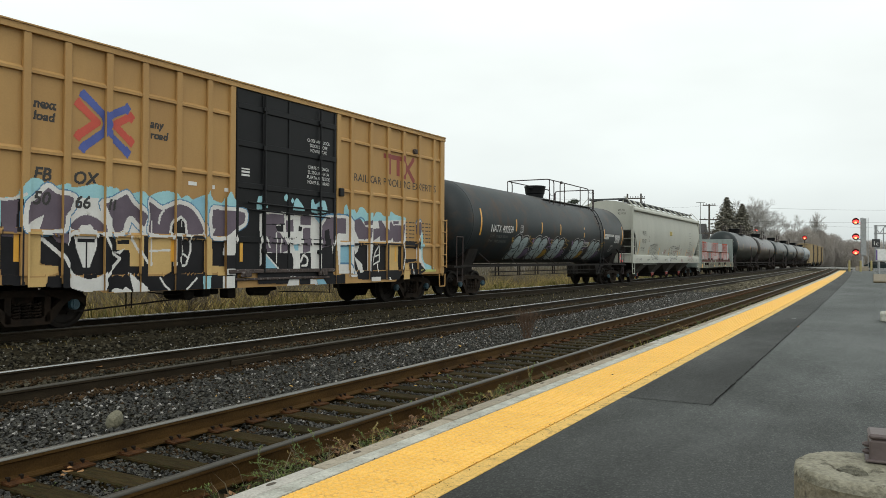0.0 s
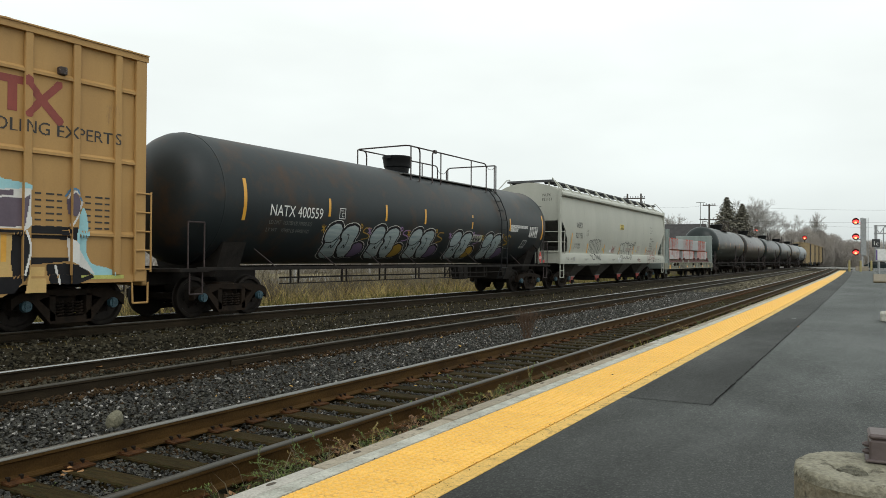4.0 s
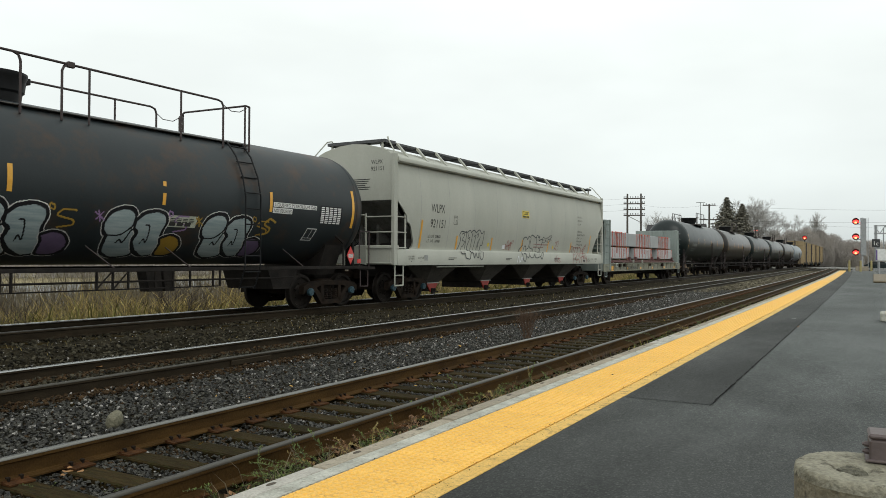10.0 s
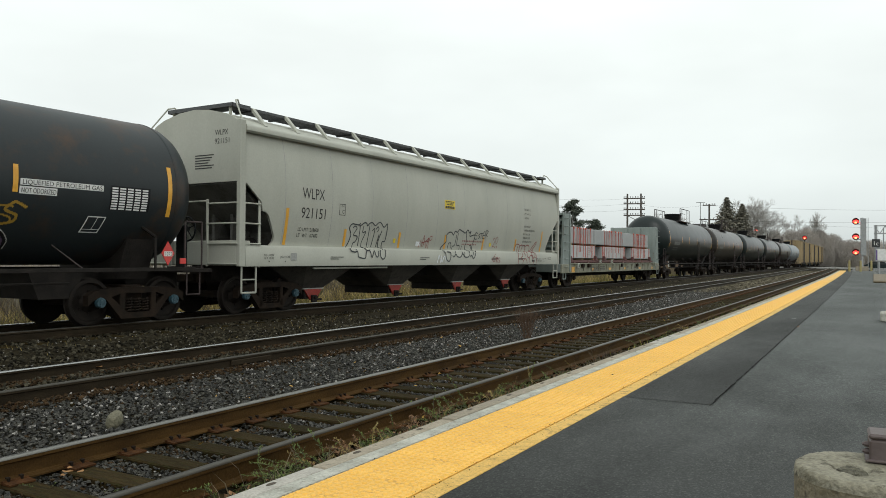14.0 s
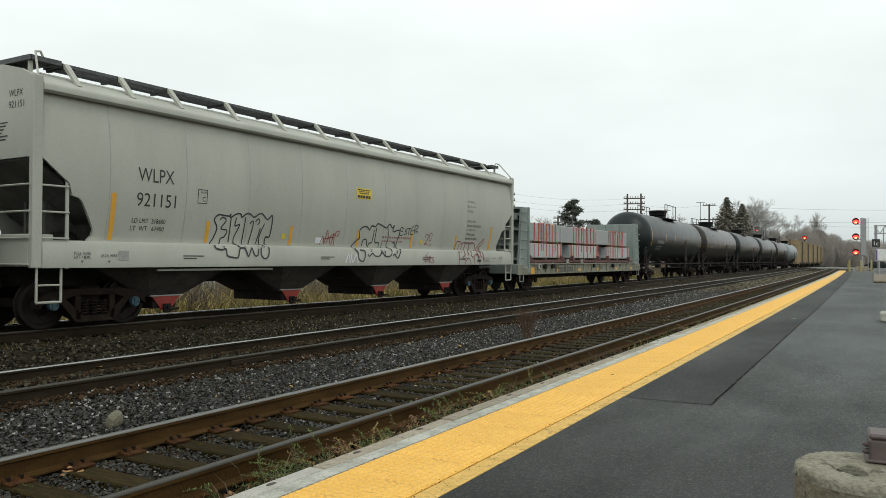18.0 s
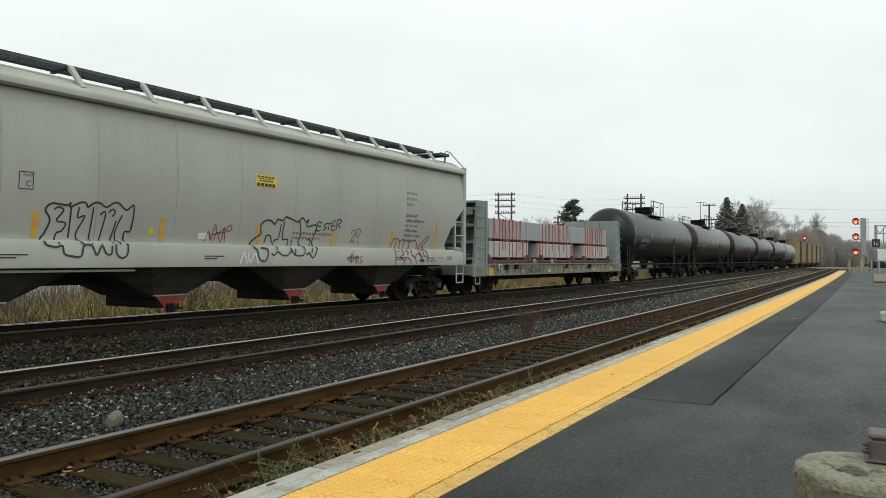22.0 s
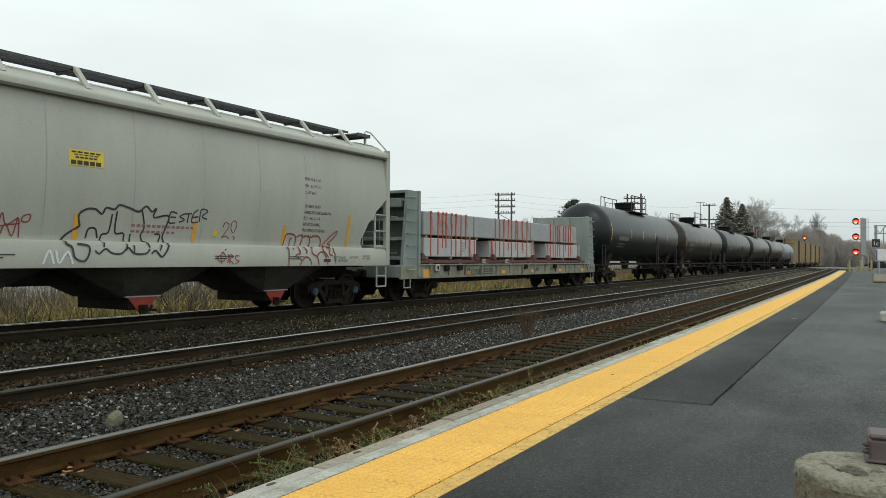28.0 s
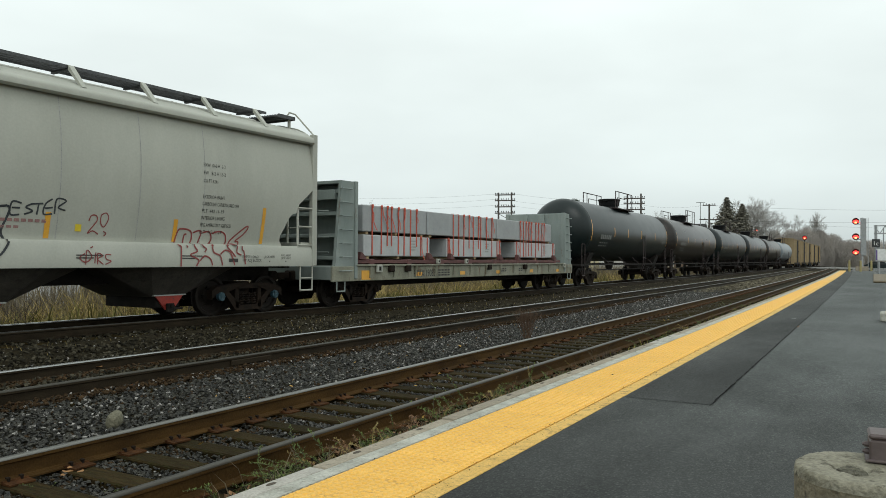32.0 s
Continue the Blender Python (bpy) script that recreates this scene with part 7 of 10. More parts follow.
    tag.line(2, [(6.35, 1.41), (6.49, 1.50), (6.65, 1.44), (6.77, 1.17)], 0.035)
    tag.line(2, [(6.71, 1.63), (6.79, 1.75), (7.19, 2.04), (7.25, 2.00), (7.11, 1.85), (6.91, 1.71), (7.01, 1.69), (6.99, 1.53), (7.05, 1.46), (7.09, 1.19)], 0.035)
    tag.line(2, [(5.45, 1.54), (5.47, 1.80), (5.53, 1.82)], 0.035)
    tag.line(2, [(5.79, 1.27), (5.91, 1.37), (6.07, 1.31), (6.13, 1.17)], 0.035)
    tag.line(2, [(6.73, 1.63), (6.85, 1.63), (6.83, 1.46), (6.97, 1.40)], 0.035)
    tag.line(3, [(-0.92, 1.21), (-0.80, 1.45), (-0.72, 1.21)], 0.04)
    tag.line(3, [(-0.68, 1.45), (-0.62, 1.23), (-0.46, 1.43), (-0.36, 1.21)], 0.04)

# ---- bulkhead flatcar with wrapped bundles ----
M_BUNK = mat("bunk_maroon", (0.075, 0.03, 0.028), (0.13, 0.05, 0.045), 5, 0.7, 0, 0.2, 40)
M_SILL = mat("flatcar_sill_soiled", (0.155, 0.155, 0.11), (0.27, 0.268, 0.205), 2, 0.7, 0, 0.15, 30, stretch=(1, 1, 0.4), wear=(0.12, 0.085, 0.05), wear_at=0.58, soft_wear=0.14)
M_WRAP = mat("bundle_wrap_grey", (0.255, 0.265, 0.265), (0.335, 0.345, 0.345), 1.6, 0.45, 0, 0.12, 12)
M_WRAP_PALE = mat("bundle_wrap_pale", (0.36, 0.37, 0.37), (0.45, 0.46, 0.455), 1.6, 0.45, 0, 0.12, 12)
M_STRAP = mat("strap_orange_red", (0.36, 0.05, 0.026), (0.58, 0.10, 0.05), 10, 0.6, 0, 0.1, 60)
M_TIMBER = mat("dunnage_wood", (0.24, 0.17, 0.09), (0.34, 0.25, 0.14), 5, 0.85, 0, 0.3, 50, stretch=(6, 1, 6))
BRACKETS = ((-6.8, 0.94, 1.16, 0.13), (-3.46, 1.18, 1.34, 0.09), (-1.54, 1.18, 1.34, 0.09), (7.73, 0.98, 1.18, 0.11))
CHOCKS = (-7.45, -2.35, 3.05, 6.9, -3.75, 1.45)
RIDERS = []   # (thing, x of its car, pose on the car)


def flatcar(x):
    c = car_base("bulkhead_flatcar", x, "pale green-grey bulkhead flatcar loaded with wrapped bundles", "flatcar")
    L = 8.88
    part("deck", Geo().box(-L + 0.1, L - 0.1, -1.40, 1.40, 1.05, 1.14, 0.01), M_FLAT, c)
    for s in (-1, 1):
        part("side_sill", Geo().box(-L, L, *sorted((s * 1.36, s * 1.44)), 0.71, 1.12, 0.012), M_SILL, c)
        part("deck_lip", Geo().box(-7.88, 7.88, *sorted((s * 1.38, s * 1.50)), 1.12, 1.17, 0.008), M_SILL, c)
        for i in range(13):
            u = -7.2 + i * 1.2
            part("stake_pocket", Geo().prism([(s * 1.44, 0.78), (s * 1.47, 0.80), (s * 1.52, 1.10), (s * 1.44, 1.12)], "x", u - 0.03, u + 0.03), M_SILL, c)
        for u in (-6.2, -5.3, 0.2, 3.4):
            part("winch", Geo().box(u - 0.12, u + 0.12, *sorted((s * 1.445, s * 1.56)), 0.95, 1.14, 0.02), M_TRUCK, c)
        for u, w in ((-7.6, 0.42), (-4.75, 0.36), (-1.9, 0.34), (0.9, 0.34), (4.0, 0.34), (6.9, 0.34)):
            y0, y1_ = sorted((s * 1.441, s * 1.446))
            part("reflector", Geo().box(u, u + w, y0, y1_, 0.80 if u > -7.3 else 0.74, 0.92 if u > -7.3 else 1.0), M_REFLECTOR, c, "faded amber reflector")
    for u, z0, z1, q in BRACKETS:
        b = part("tie_bracket", Geo().box(u - q, u + q, -1.52, -1.45, z0, z1, 0.012), M_HOPPER, c, "pale steel tie bracket")
        part("eye", Geo().box(u - q * 0.4, u + q * 0.4, -1.526, -1.521, z0 + 0.05, z1 - 0.05), M_UNDER, b)
    for u in CHOCKS:
        part("chock", Geo().prism([(u - 0.16, 1.32), (u - 0.13, 1.52), (u - 0.04, 1.50), (u + 0.16, 1.32)], "y", -1.40, -1.27), M_BUNK, c)
    for i in range(8):
        u = -7.0 + i * 1.99
        part("bunk", Geo().box(u - 0.12, u + 0.12, -1.38, 1.38, 1.14, 1.32, 0.02), M_BUNK, c, "maroon load bunk")
    part("bunk_rail", Geo().box(-7.75, 7.55, -1.36, -1.28, 1.20, 1.30, 0.01), M_BUNK, c)
    for e in (-1, 1):
        # bulkhead: plate with two deep side posts, cross beams on the outside
        u0, u1 = sorted((e * 7.88, e * 8.00))
        b = part("bulkhead", Geo().box(u0, u1, -1.40, 1.40, 1.14, 3.42, 0.01), M_FLAT, c)
        for s in (-1, 1):
            a, d = sorted((e * 7.88, e * 8.80))
            post = Geo()
            post.prism([(e * 7.94, 3.44), (e * 8.50, 3.44), (e * 8.80, 0.78), (e * 7.94, 0.78)], "y", *sorted((s * 1.33, s * 1.43)))
            part("post", post, M_FLAT, b)
            part("flange", Geo().box(*sorted((e * 7.82, e * 7.94)), *sorted((s * 1.30, s * 1.48)), 0.78, 3.46, 0.01), M_FLAT, b)
            for k in range(7):
                z = 1.0 + 0.37 * k
                part("rung", Geo().tube([(e * 8.13, s * 1.43, z), (e * 8.13, s * 1.52, z), (e * 8.58, s * 1.52, z), (e * 8.58, s * 1.43, z)], 0.016, 6), M_FLAT, b)
        for z in (1.35, 1.95, 2.55, 3.15):
            part("beam", Geo().box(*sorted((e * 8.00, e * (8.68 - (z - 1) * 0.1))), -1.33, 1.33, z - 0.05, z + 0.05, 0.01), M_FLAT, b)
        part("beam", Geo().box(*sorted((e * 8.00, e * 8.48)), -1.40, 1.40, 3.36, 3.45, 0.01), M_FLAT, b)
        part("face_post", Geo().box(*sorted((e * 7.78, e * 7.88)), -0.5, -0.35, 1.14, 3.42).box(*sorted((e * 7.78, e * 7.88)), 0.35, 0.5, 1.14, 3.42), M_FLAT, b)
        part("end_sill", Geo().box(*sorted((e * 8.58, e * 8.88)), -1.40, 1.40, 0.75, 1.12, 0.02), M_FLAT, c)
        part("end_ladder", Geo().tube([(e * 8.83, -0.6, 0.9), (e * 8.83, -0.6, 2.6), (e * 8.83, -1.25, 2.6)], 0.018, 6).cyl((e * 8.83, -1.25, 1.1), (e * 8.83, -0.6, 1.1), 0.016, seg=6).cyl((e * 8.83, -1.25, 1.5), (e * 8.83, -0.6, 1.5), 0.016, seg=6).cyl((e * 8.83, -1.25, 1.9), (e * 8.83, -0.6, 1.9), 0.016, seg=6), M_FLAT, c)
        for s in (-1, 1):
            part("step", Geo().tube([(e * 8.33, s * 1.42, 0.75), (e * 8.33, s * 1.42, 0.45), (e * 8.68, s * 1.42, 0.45), (e * 8.68, s * 1.42, 0.75)], 0.02, 6), M_FLAT, c)
        coupler(c, e * 8.83, e)
        truck(c, e * 7.28, True, False)
    part("centre_sill", Geo().prism([(-7.3, 0.72), (-5.5, 0.50), (5.5, 0.50), (7.3, 0.72), (7.3, 1.05), (-7.3, 1.05)], "y", -0.4, 0.4), M_UNDER, c)
    side = lambda u, v: (u, -1.450, v)
    g = Geo()
    writing(g, "RTAX 19083", -4.9, 0.78, 0.22, side, width=1.30)
    part("lettering", g, M_INK, c, "black car number")
    g = Geo()
    writing(g, "RTAX 19083", 0, 0, 0.15, lambda u, v: (-8.54, 0.45 - u, 2.98 + v), width=0.95)
    part("lettering", g, M_INK, c)
    part("number_beam", Geo().box(-8.53, -8.28, -1.2, 1.2, 2.93, 3.2, 0.01), M_FLAT, c)
    for u0, n, k in ((-3.4, 3, 4), (1.2, 2, 3), (2.9, 2, 2)):
        g = Geo()
        for i in range(n):
            for j in range(k):
                g.quad(*[(u0 + 0.2 * j + a, -1.450, 0.95 - 0.08 * i + b) for a, b in ((0, 0), (0.15, 0), (0.15, 0.045), (0, 0.045))])
        part("marking", g, M_INK, c)
    return c


def bundle(xc, u0, u1, z0, z1, material, straps, seed, label, hang=0.0):
    """A wrapped bundle on timbers, tied with orange straps that hang loose ends."""
    rnd = random.Random(seed)
    m = pose((u0 + u1) / 2, 0, z0)
    h, w = (u1 - u0) / 2, z1 - z0
    b = part("lumber_pack", Geo().box(-h + 0.015, h - 0.015, -1.26, 1.26, 0.0, w, 0.02), material)
    tagged(b, label, "bundle", "wrapped bundles on the flatcar")
    for u in straps:
        u = u - (u0 + u1) / 2
        q = rnd.uniform(-0.03, 0.03)
        g = Geo()
        low = 0.02 - hang * rnd.choice((1.0, 1.0, 0.95, 0.6))
        g.box(u - 0.026, u + 0.026, -1.276, -1.266, low, w - 0.01)
        g.box(u - 0.026, u + 0.026, -1.27, 1.27, w + 0.002, w + 0.012)
        g.box(u - 0.026, u + 0.026, 1.266, 1.276, low, w - 0.01)
        s = part("strap", g, M_STRAP, b, "orange-red tie strap")
        if rnd.random() < 0.75:
            z = w + 0.02
            pts = [(u, -1.28, z)]
            n = rnd.randint(3, 6)
            for i in range(n):
                pts.append((pts[-1][0] + rnd.uniform(-0.06, 0.10), -1.285 - 0.012 * i + rnd.uniform(0, 0.01), pts[-1][2] - rnd.uniform(0.06, 0.2)))
            g = Geo()
            for p, r in zip(pts[:-1], pts[1:]):
                g.quad((p[0] - 0.022, p[1], p[2]), (p[0] + 0.022, p[1], p[2]), (r[0] + 0.022, r[1], r[2]), (r[0] - 0.022, r[1], r[2]))
            g.box(u - 0.035, u + 0.045, -1.30, -1.262, w - 0.07, w + 0.03, 0.01)
            part("loose_end", g, M_STRAP, s)
    k = 0
    for u in (-h + 0.25, 0.0, h - 0.25):
        part("timber", Geo().box(u - 0.06, u + 0.06, -1.24, 1.24, -0.082, -0.004, 0.008), M_TIMBER, b, "pale softwood bearer")
    g = Geo()
    for i in range(4):
        g.quad(*[(h * 0.35 + a, -1.266, w - 0.16 - 0.09 * i + d) for a, d in ((0, 0), (0.34 - 0.05 * (i % 2), 0), (0.34 - 0.05 * (i % 2), 0.045), (0, 0.045))])
    part("printed_mark", g, M_SEAM, b)
    RIDERS.append((b, xc, m))
    return b


def load_flat(xc):
    def spread(a, b, n, seed):
        r = random.Random(seed)
        return [a + (b - a) * (i + 0.5) / n + r.uniform(-0.1, 0.1) for i in range(n)]
    pale, grey = "pale grey wrapped bundle strapped on the flatcar", "grey wrapped bundle stacked on another, with orange straps"
    bundle(xc, -7.28, -3.62, 1.405, 2.02, M_WRAP_PALE, [-4.2, -3.8], 1, pale)
    bundle(xc, -2.55, 1.66, 1.405, 2.02, M_WRAP_PALE, [-2.45, -2.36, 1.3, 1.5], 2, pale)
    bundle(xc, 2.95, 7.2, 1.405, 2.02, M_WRAP_PALE, [3.05, 6.9], 3, pale)
    bundle(xc, -7.32, -3.85, 2.11, 2.87, M_WRAP, spread(-6.95, -4.35, 8, 1), 4, grey, 0.70)
    bundle(xc, -3.81, 1.24, 2.11, 2.87, M_WRAP, spread(-2.3, 0.95, 9, 5), 5, grey, 0.70)
    bundle(xc, 1.28, 6.75, 2.11, 2.87, M_WRAP, spread(3.2, 6.1, 9, 6), 6, grey, 0.70)


# ---- the train, from its near end to the far one ----
boxcar(14.39)
lpg_tank(32.95)
hopper(53.14)
flatcar(72.41)
load_flat(72.41)
plain_tank(91.6, M_TANK_GREEN, "greenish black tank car with a railed dome platform", True)
plain_tank(110.1, M_TANK_BROWN, "brown-soiled grey tank car with a dome platform")
plain_tank(129.0, M_TANK_GREEN, "greenish black tank car with a dome platform")
plain_tank(147.9, M_TANK_GREY, "dark grey tank car with a dome platform")
plain_tank(166.8, M_TANK_BROWN, "brown-soiled tank car with a dome platform")
plain_tank(185.7, M_TANK_PALE, "pale blue-grey tank car with a dome platform")
for i in range(5):
    boxcar(205.5 + 16.9 * i, False)


# ---- platform pieces ----
g = Geo().box(-0.303, 0.303, -0.327, 0.327, -0.03, 0.004, 0.003)
TILE = g.mesh("tile")
TILE.materials.append(M_YELLOW)
g = Geo()
for i in range(10):
    for j in range(11):
        g.lathe([(0.003, 0.0170), (0.0085, 0.0152), (0.0118, 0.0112), (0.0123, 0.004)], "z", 8, (-0.272 + i * 0.0604, -0.302 + j * 0.0604, 0))
DOMES = g.mesh("domes", 60)
DOMES.materials.append(M_DOME)
bed_tile = bpy.data.objects["tactile_bed"]
for i in range(104):
    x = -1.0 + 0.6095 * i
    t = part("tile", TILE, None, bed_tile, m=pose(x, 2.770 + bend(x), PLAT + 0.003, 0, 0, math.degrees(math.atan(2 * BEND * x))))
    if x < 62:
        tagged(part("domes", DOMES, None, t, "raised round yellow domes"), "", "", "", "stuff")
edge = bpy.data.objects["platform_edge"]
rnd = random.Random(8)
for i in range(40):
    x = 1.45 + 1.83 * i
    n = 0.9
    dz = rnd.uniform(-0.004, 0.006)
    s = part("edge_slab", Geo().box(-n, n, -0.066, 0.066, -0.16, 0.0, 0.008), M_CONCRETE_NEW if i in (1, 7) else M_CONCRETE_OLD, edge, m=pose(x, 3.333 + bend(x), PLAT + 0.001 + dz, 0, 0, rnd.uniform(-0.15, 0.15)))
    if x < 40:
        for u in (-0.45, 0.45):
            part("lifting_recess", Geo().lathe([(0.0005, 0.01), (0.0035, 0.04), (0.004, 0.05), (0.001, 0.055)], "z", 14), M_RECESS, s, "dark brown lifting recess", m=Matrix.Translation((u, 0.012, 0.0)) @ Matrix.Diagonal((0.85, 0.34, 1, 1)))

# seams and patches in the asphalt
def seam(name, pts, w, seed):
    r = random.Random(seed)
    g = Geo()
    p = []
    for (xa, ya), (xb, yb) in zip(pts[:-1], pts[1:]):
        n = max(2, int(math.hypot(xb - xa, yb - ya) / 0.05))
        p += [(xa + (xb - xa) * i / n + r.gauss(0, 0.004), ya + (yb - ya) * i / n + r.gauss(0, 0.004) + 0.012 * noise.noise((i * 0.35, seed * 3.1, 0))) for i in range(n)]
    rings = []
    for i in range(len(p) - 1):
        dx, dy = p[i + 1][0] - p[i][0], p[i + 1][1] - p[i][1]
        k = math.hypot(dx, dy) or 1
        q = w * max(0.15, 0.75 + 1.1 * noise.noise((i * 0.22, seed * 1.7, 4.0)) + r.uniform(-0.15, 0.15))
        rings.append([(p[i][0] - dy / k * q, p[i][1] + dx / k * q, PLAT + 0.0055), (p[i][0] + dy / k * q, p[i][1] - dx / k * q, PLAT + 0.0055)])
    g.loft(rings, close=False)
    part(name, g, M_CRACK, bpy.data.objects["platform"], "dark tarred seam", 0)


XP = [7.95, 9, 10.4, 16, 22, 30, 40, 50, 60, 70, 80, 90, 100, 110, 120, 130]
seam("seam", [(7.9, 1.41), (30, 1.42 + bend(30)), (60, 1.42 + bend(60)), (100, 1.42 + bend(100))], 0.010, 1)
seam("seam", [(7.94, 1.39), (7.86, 1.8), (7.8, 2.27)], 0.004, 2)
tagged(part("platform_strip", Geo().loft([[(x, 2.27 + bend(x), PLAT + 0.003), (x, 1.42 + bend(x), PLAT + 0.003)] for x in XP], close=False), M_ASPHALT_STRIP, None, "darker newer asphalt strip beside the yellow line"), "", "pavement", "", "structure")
seam("seam", [(10.2, 1.37), (10.6, 0.2), (10.9, -0.6)], 0.003, 3)
for k, (x, w) in enumerate(((17.5, 0.02), (26, 0.03), (41, 0.05), (66, 0.07))):
    seam("seam", [(x, 1.4 + bend(x)), (x + 0.4, -0.3), (x + 0.2, -3)], w * 0.35, 10 + k)

# weathered round concrete post with a brown steel bracket
M_POST = mat("post_concrete", (0.16, 0.147, 0.103), (0.275, 0.258, 0.195), 9, 0.92, 0, 0.5, 60, wear=(0.075, 0.066, 0.045), wear_at=0.575, soft_wear=0.12, grain=0.3)
M_POST_DARK = mat("post_aggregate", (0.06, 0.055, 0.038), (0.15, 0.14, 0.10), 30, 0.95, 0, 1.0, 90)
M_POST_SIDE = mat("post_side", (0.13, 0.112, 0.072), (0.24, 0.21, 0.145), 6, 0.9, 0, 0.6, 45, stretch=(1, 1, 0.25), wear=(0.11, 0.095, 0.07), wear_at=0.58)
M_BROWN = mat("brown_steel", (0.085, 0.065, 0.062), (0.13, 0.10, 0.095), 4, 0.55, 0.2, 0.1, 60)
PX0, PY0, PTOP = 2.853, 0.012, 0.871


def round_post(x, y, top, r):
    p = base("round_post", pose(x, y, PLAT), "weathered round concrete post with a chipped rim", "post")
    h = top - PLAT
    seg = 96
    wob = lambda a, z: 0.0022 * noise.noise((4 * math.cos(a), 4 * math.sin(a), 9 * z)) + 0.0030 * noise.noise((14 * math.cos(a), 14 * math.sin(a), 30 * z + 7))
    g = Geo()
    rings = []
    for i in range(22):
        z = h * i / 21 * 0.955
        rings.append([((r + wob(6.2832 * k / seg, z)) * math.cos(6.2832 * k / seg), (r + wob(6.2832 * k / seg, z)) * math.sin(6.2832 * k / seg), z) for k in range(seg)])
    g.loft(rings)
    part("shaft", g, M_POST_SIDE, p, "stained round concrete shaft", 60)
    # crown: broken rim, gently dished top with a spalled patch
    def height(px, py, q):
        n = noise.noise((px * 16, py * 16, 3.1))
        fine = noise.noise((px * 70, py * 70, 8.3))
        z = h + 0.0010 * n + 0.0005 * fine - 0.004 * (1 - q)
        d = math.hypot((px + 0.035) / 0.075, (py - 0.050) / 0.060) + 0.5 * n
        if d < 1:
            z += -0.010 * min(1.0, (1 - d) * 5)
        return z
    g = Geo()
    rings = [[((r + wob(6.2832 * k / seg, h * 0.95) + 0.001) * math.cos(6.2832 * k / seg), (r + wob(6.2832 * k / seg, h * 0.95) + 0.001) * math.sin(6.2832 * k / seg), h * 0.953) for k in range(seg)]]
    for q, drop in ((1.003, 0.020), (0.996, 0.011), (0.982, 0.005), (0.955, 0.0), (0.92, 0), (0.88, 0), (0.83, 0), (0.78, 0), (0.73, 0), (0.68, 0), (0.63, 0), (0.58, 0), (0.53, 0), (0.48, 0), (0.43, 0), (0.38, 0), (0.33, 0), (0.28, 0), (0.23, 0), (0.18, 0), (0.13, 0), (0.08, 0)):
        ring = []
        for k in range(seg):
            a = 6.2832 * k / seg
            chip = 0.005 * max(0.0, noise.noise((9 * math.cos(a), 9 * math.sin(a), 2.2)) + 0.15) if q > 0.94 else 0.0
            e = r * q + (wob(a, h) if q > 0.9 else 0) - chip * 0.8
            px, py = e * math.cos(a), e * math.sin(a)
            ring.append((px, py, height(px, py, q) - drop - chip))
        rings.append(ring)
    g.loft(rings)
    part("top_face", g, M_POST, p, "pale worn top face with a dark spalled hollow", 50)
    # rough dark bottom of the spalled hollow
    g = Geo()
    rings = []
    for q in (1.0, 0.85, 0.7, 0.55, 0.4, 0.25, 0.1):
        ring = []
        for k in range(40):
            a = 6.2832 * k / 40
            e = q * (1 + 0.55 * noise.noise((2.2 * math.cos(a), 2.2 * math.sin(a), 5.5)))
            px, py = -0.035 + 0.062 * e * math.cos(a), 0.050 + 0.050 * e * math.sin(a)
            ring.append((px, py, h - 0.0075 - (0.004 if q == 1.0 else 0) + 0.0060 * noise.noise((px * 90, py * 90, 1.7))))
        rings.append(ring)
    g.loft(rings)
    part("spalled_patch", g, M_POST_DARK, p, "dark rough aggregate in the hollow", 15)
    return p


round_post(PX0, PY0, PTOP, 0.222)
b = base("steel_bracket", pose(2.93, 0.012, PTOP + 0.004, 0, 0, 3), "brown painted steel bracket bolted on the post", "bracket")
part("plate", Geo().box(0.0, 0.13, -0.15, 0.0, 0.0, 0.070, 0.006), M_BROWN, b)
part("cap", Geo().box(-0.002, 0.132, -0.152, 0.002, 0.0715, 0.090, 0.007), M_BROWN, b)
part("flange", Geo().box(-0.012, 0.14, -0.155, 0.012, -0.002, 0.006, 0.002), M_BROWN, b)
for z in (0.026, 0.050):
    part("bolt", Geo().cyl((0.03, 0.0, z), (0.03, 0.014, z), 0.010, seg=8).cyl((0.03, 0.012, z), (0.03, 0.02, z), 0.006, seg=8), M_BROWN, b)
tagged(part("concrete_block", Geo().box(-0.4, 0.4, -0.45, 0.16, 0.0, 0.22, 0.03), M_CONCRETE, None, "pale concrete footing on the platform", m=pose(21.2, -0.30, PLAT + 0.004)), "", "footing")

# far end of the platform: bollards, platform sign, planter
M_BOLLARD = mat("bollard_yellow", (0.26, 0.22, 0.09), (0.36, 0.31, 0.14), 4, 0.6)
M_SIGNBLACK = mat("sign_black", (0.018, 0.02, 0.02), (0.03, 0.032, 0.032), 4, 0.5)
M_GALV = mat("galvanised", (0.26, 0.27, 0.27), (0.36, 0.37, 0.37), 4, 0.5, 0.5)
for x, y in ((119.0, 2.86), (120.0, 1.52), (127.5, 0.24)):
    k = base("bollard", pose(x, y + 0.0, PLAT), "faded yellow steel bollard at the platform end", "bollard", "bollards at the platform end")
    part("post", Geo().cyl((0, 0, 0), (0, 0, 1.42), 0.14, seg=14), M_BOLLARD, k)
    part("cap", Geo().lathe([(1.42, 0.14), (1.49, 0.11), (1.53, 0.03)], "z", 14), M_BOLLARD, k)
k = base("platform_sign", pose(92, -0.5, PLAT), "black platform sign with white figures on a grey post", "sign")
part("post", Geo().cyl((0, 0, 0), (0, 0, 3.7), 0.12, seg=12), M_GALV, k)
s = part("board", Geo().box(-0.2, -0.13, -0.12, 0.62, 2.9, 3.75, 0.015), M_SIGNBLACK, k)
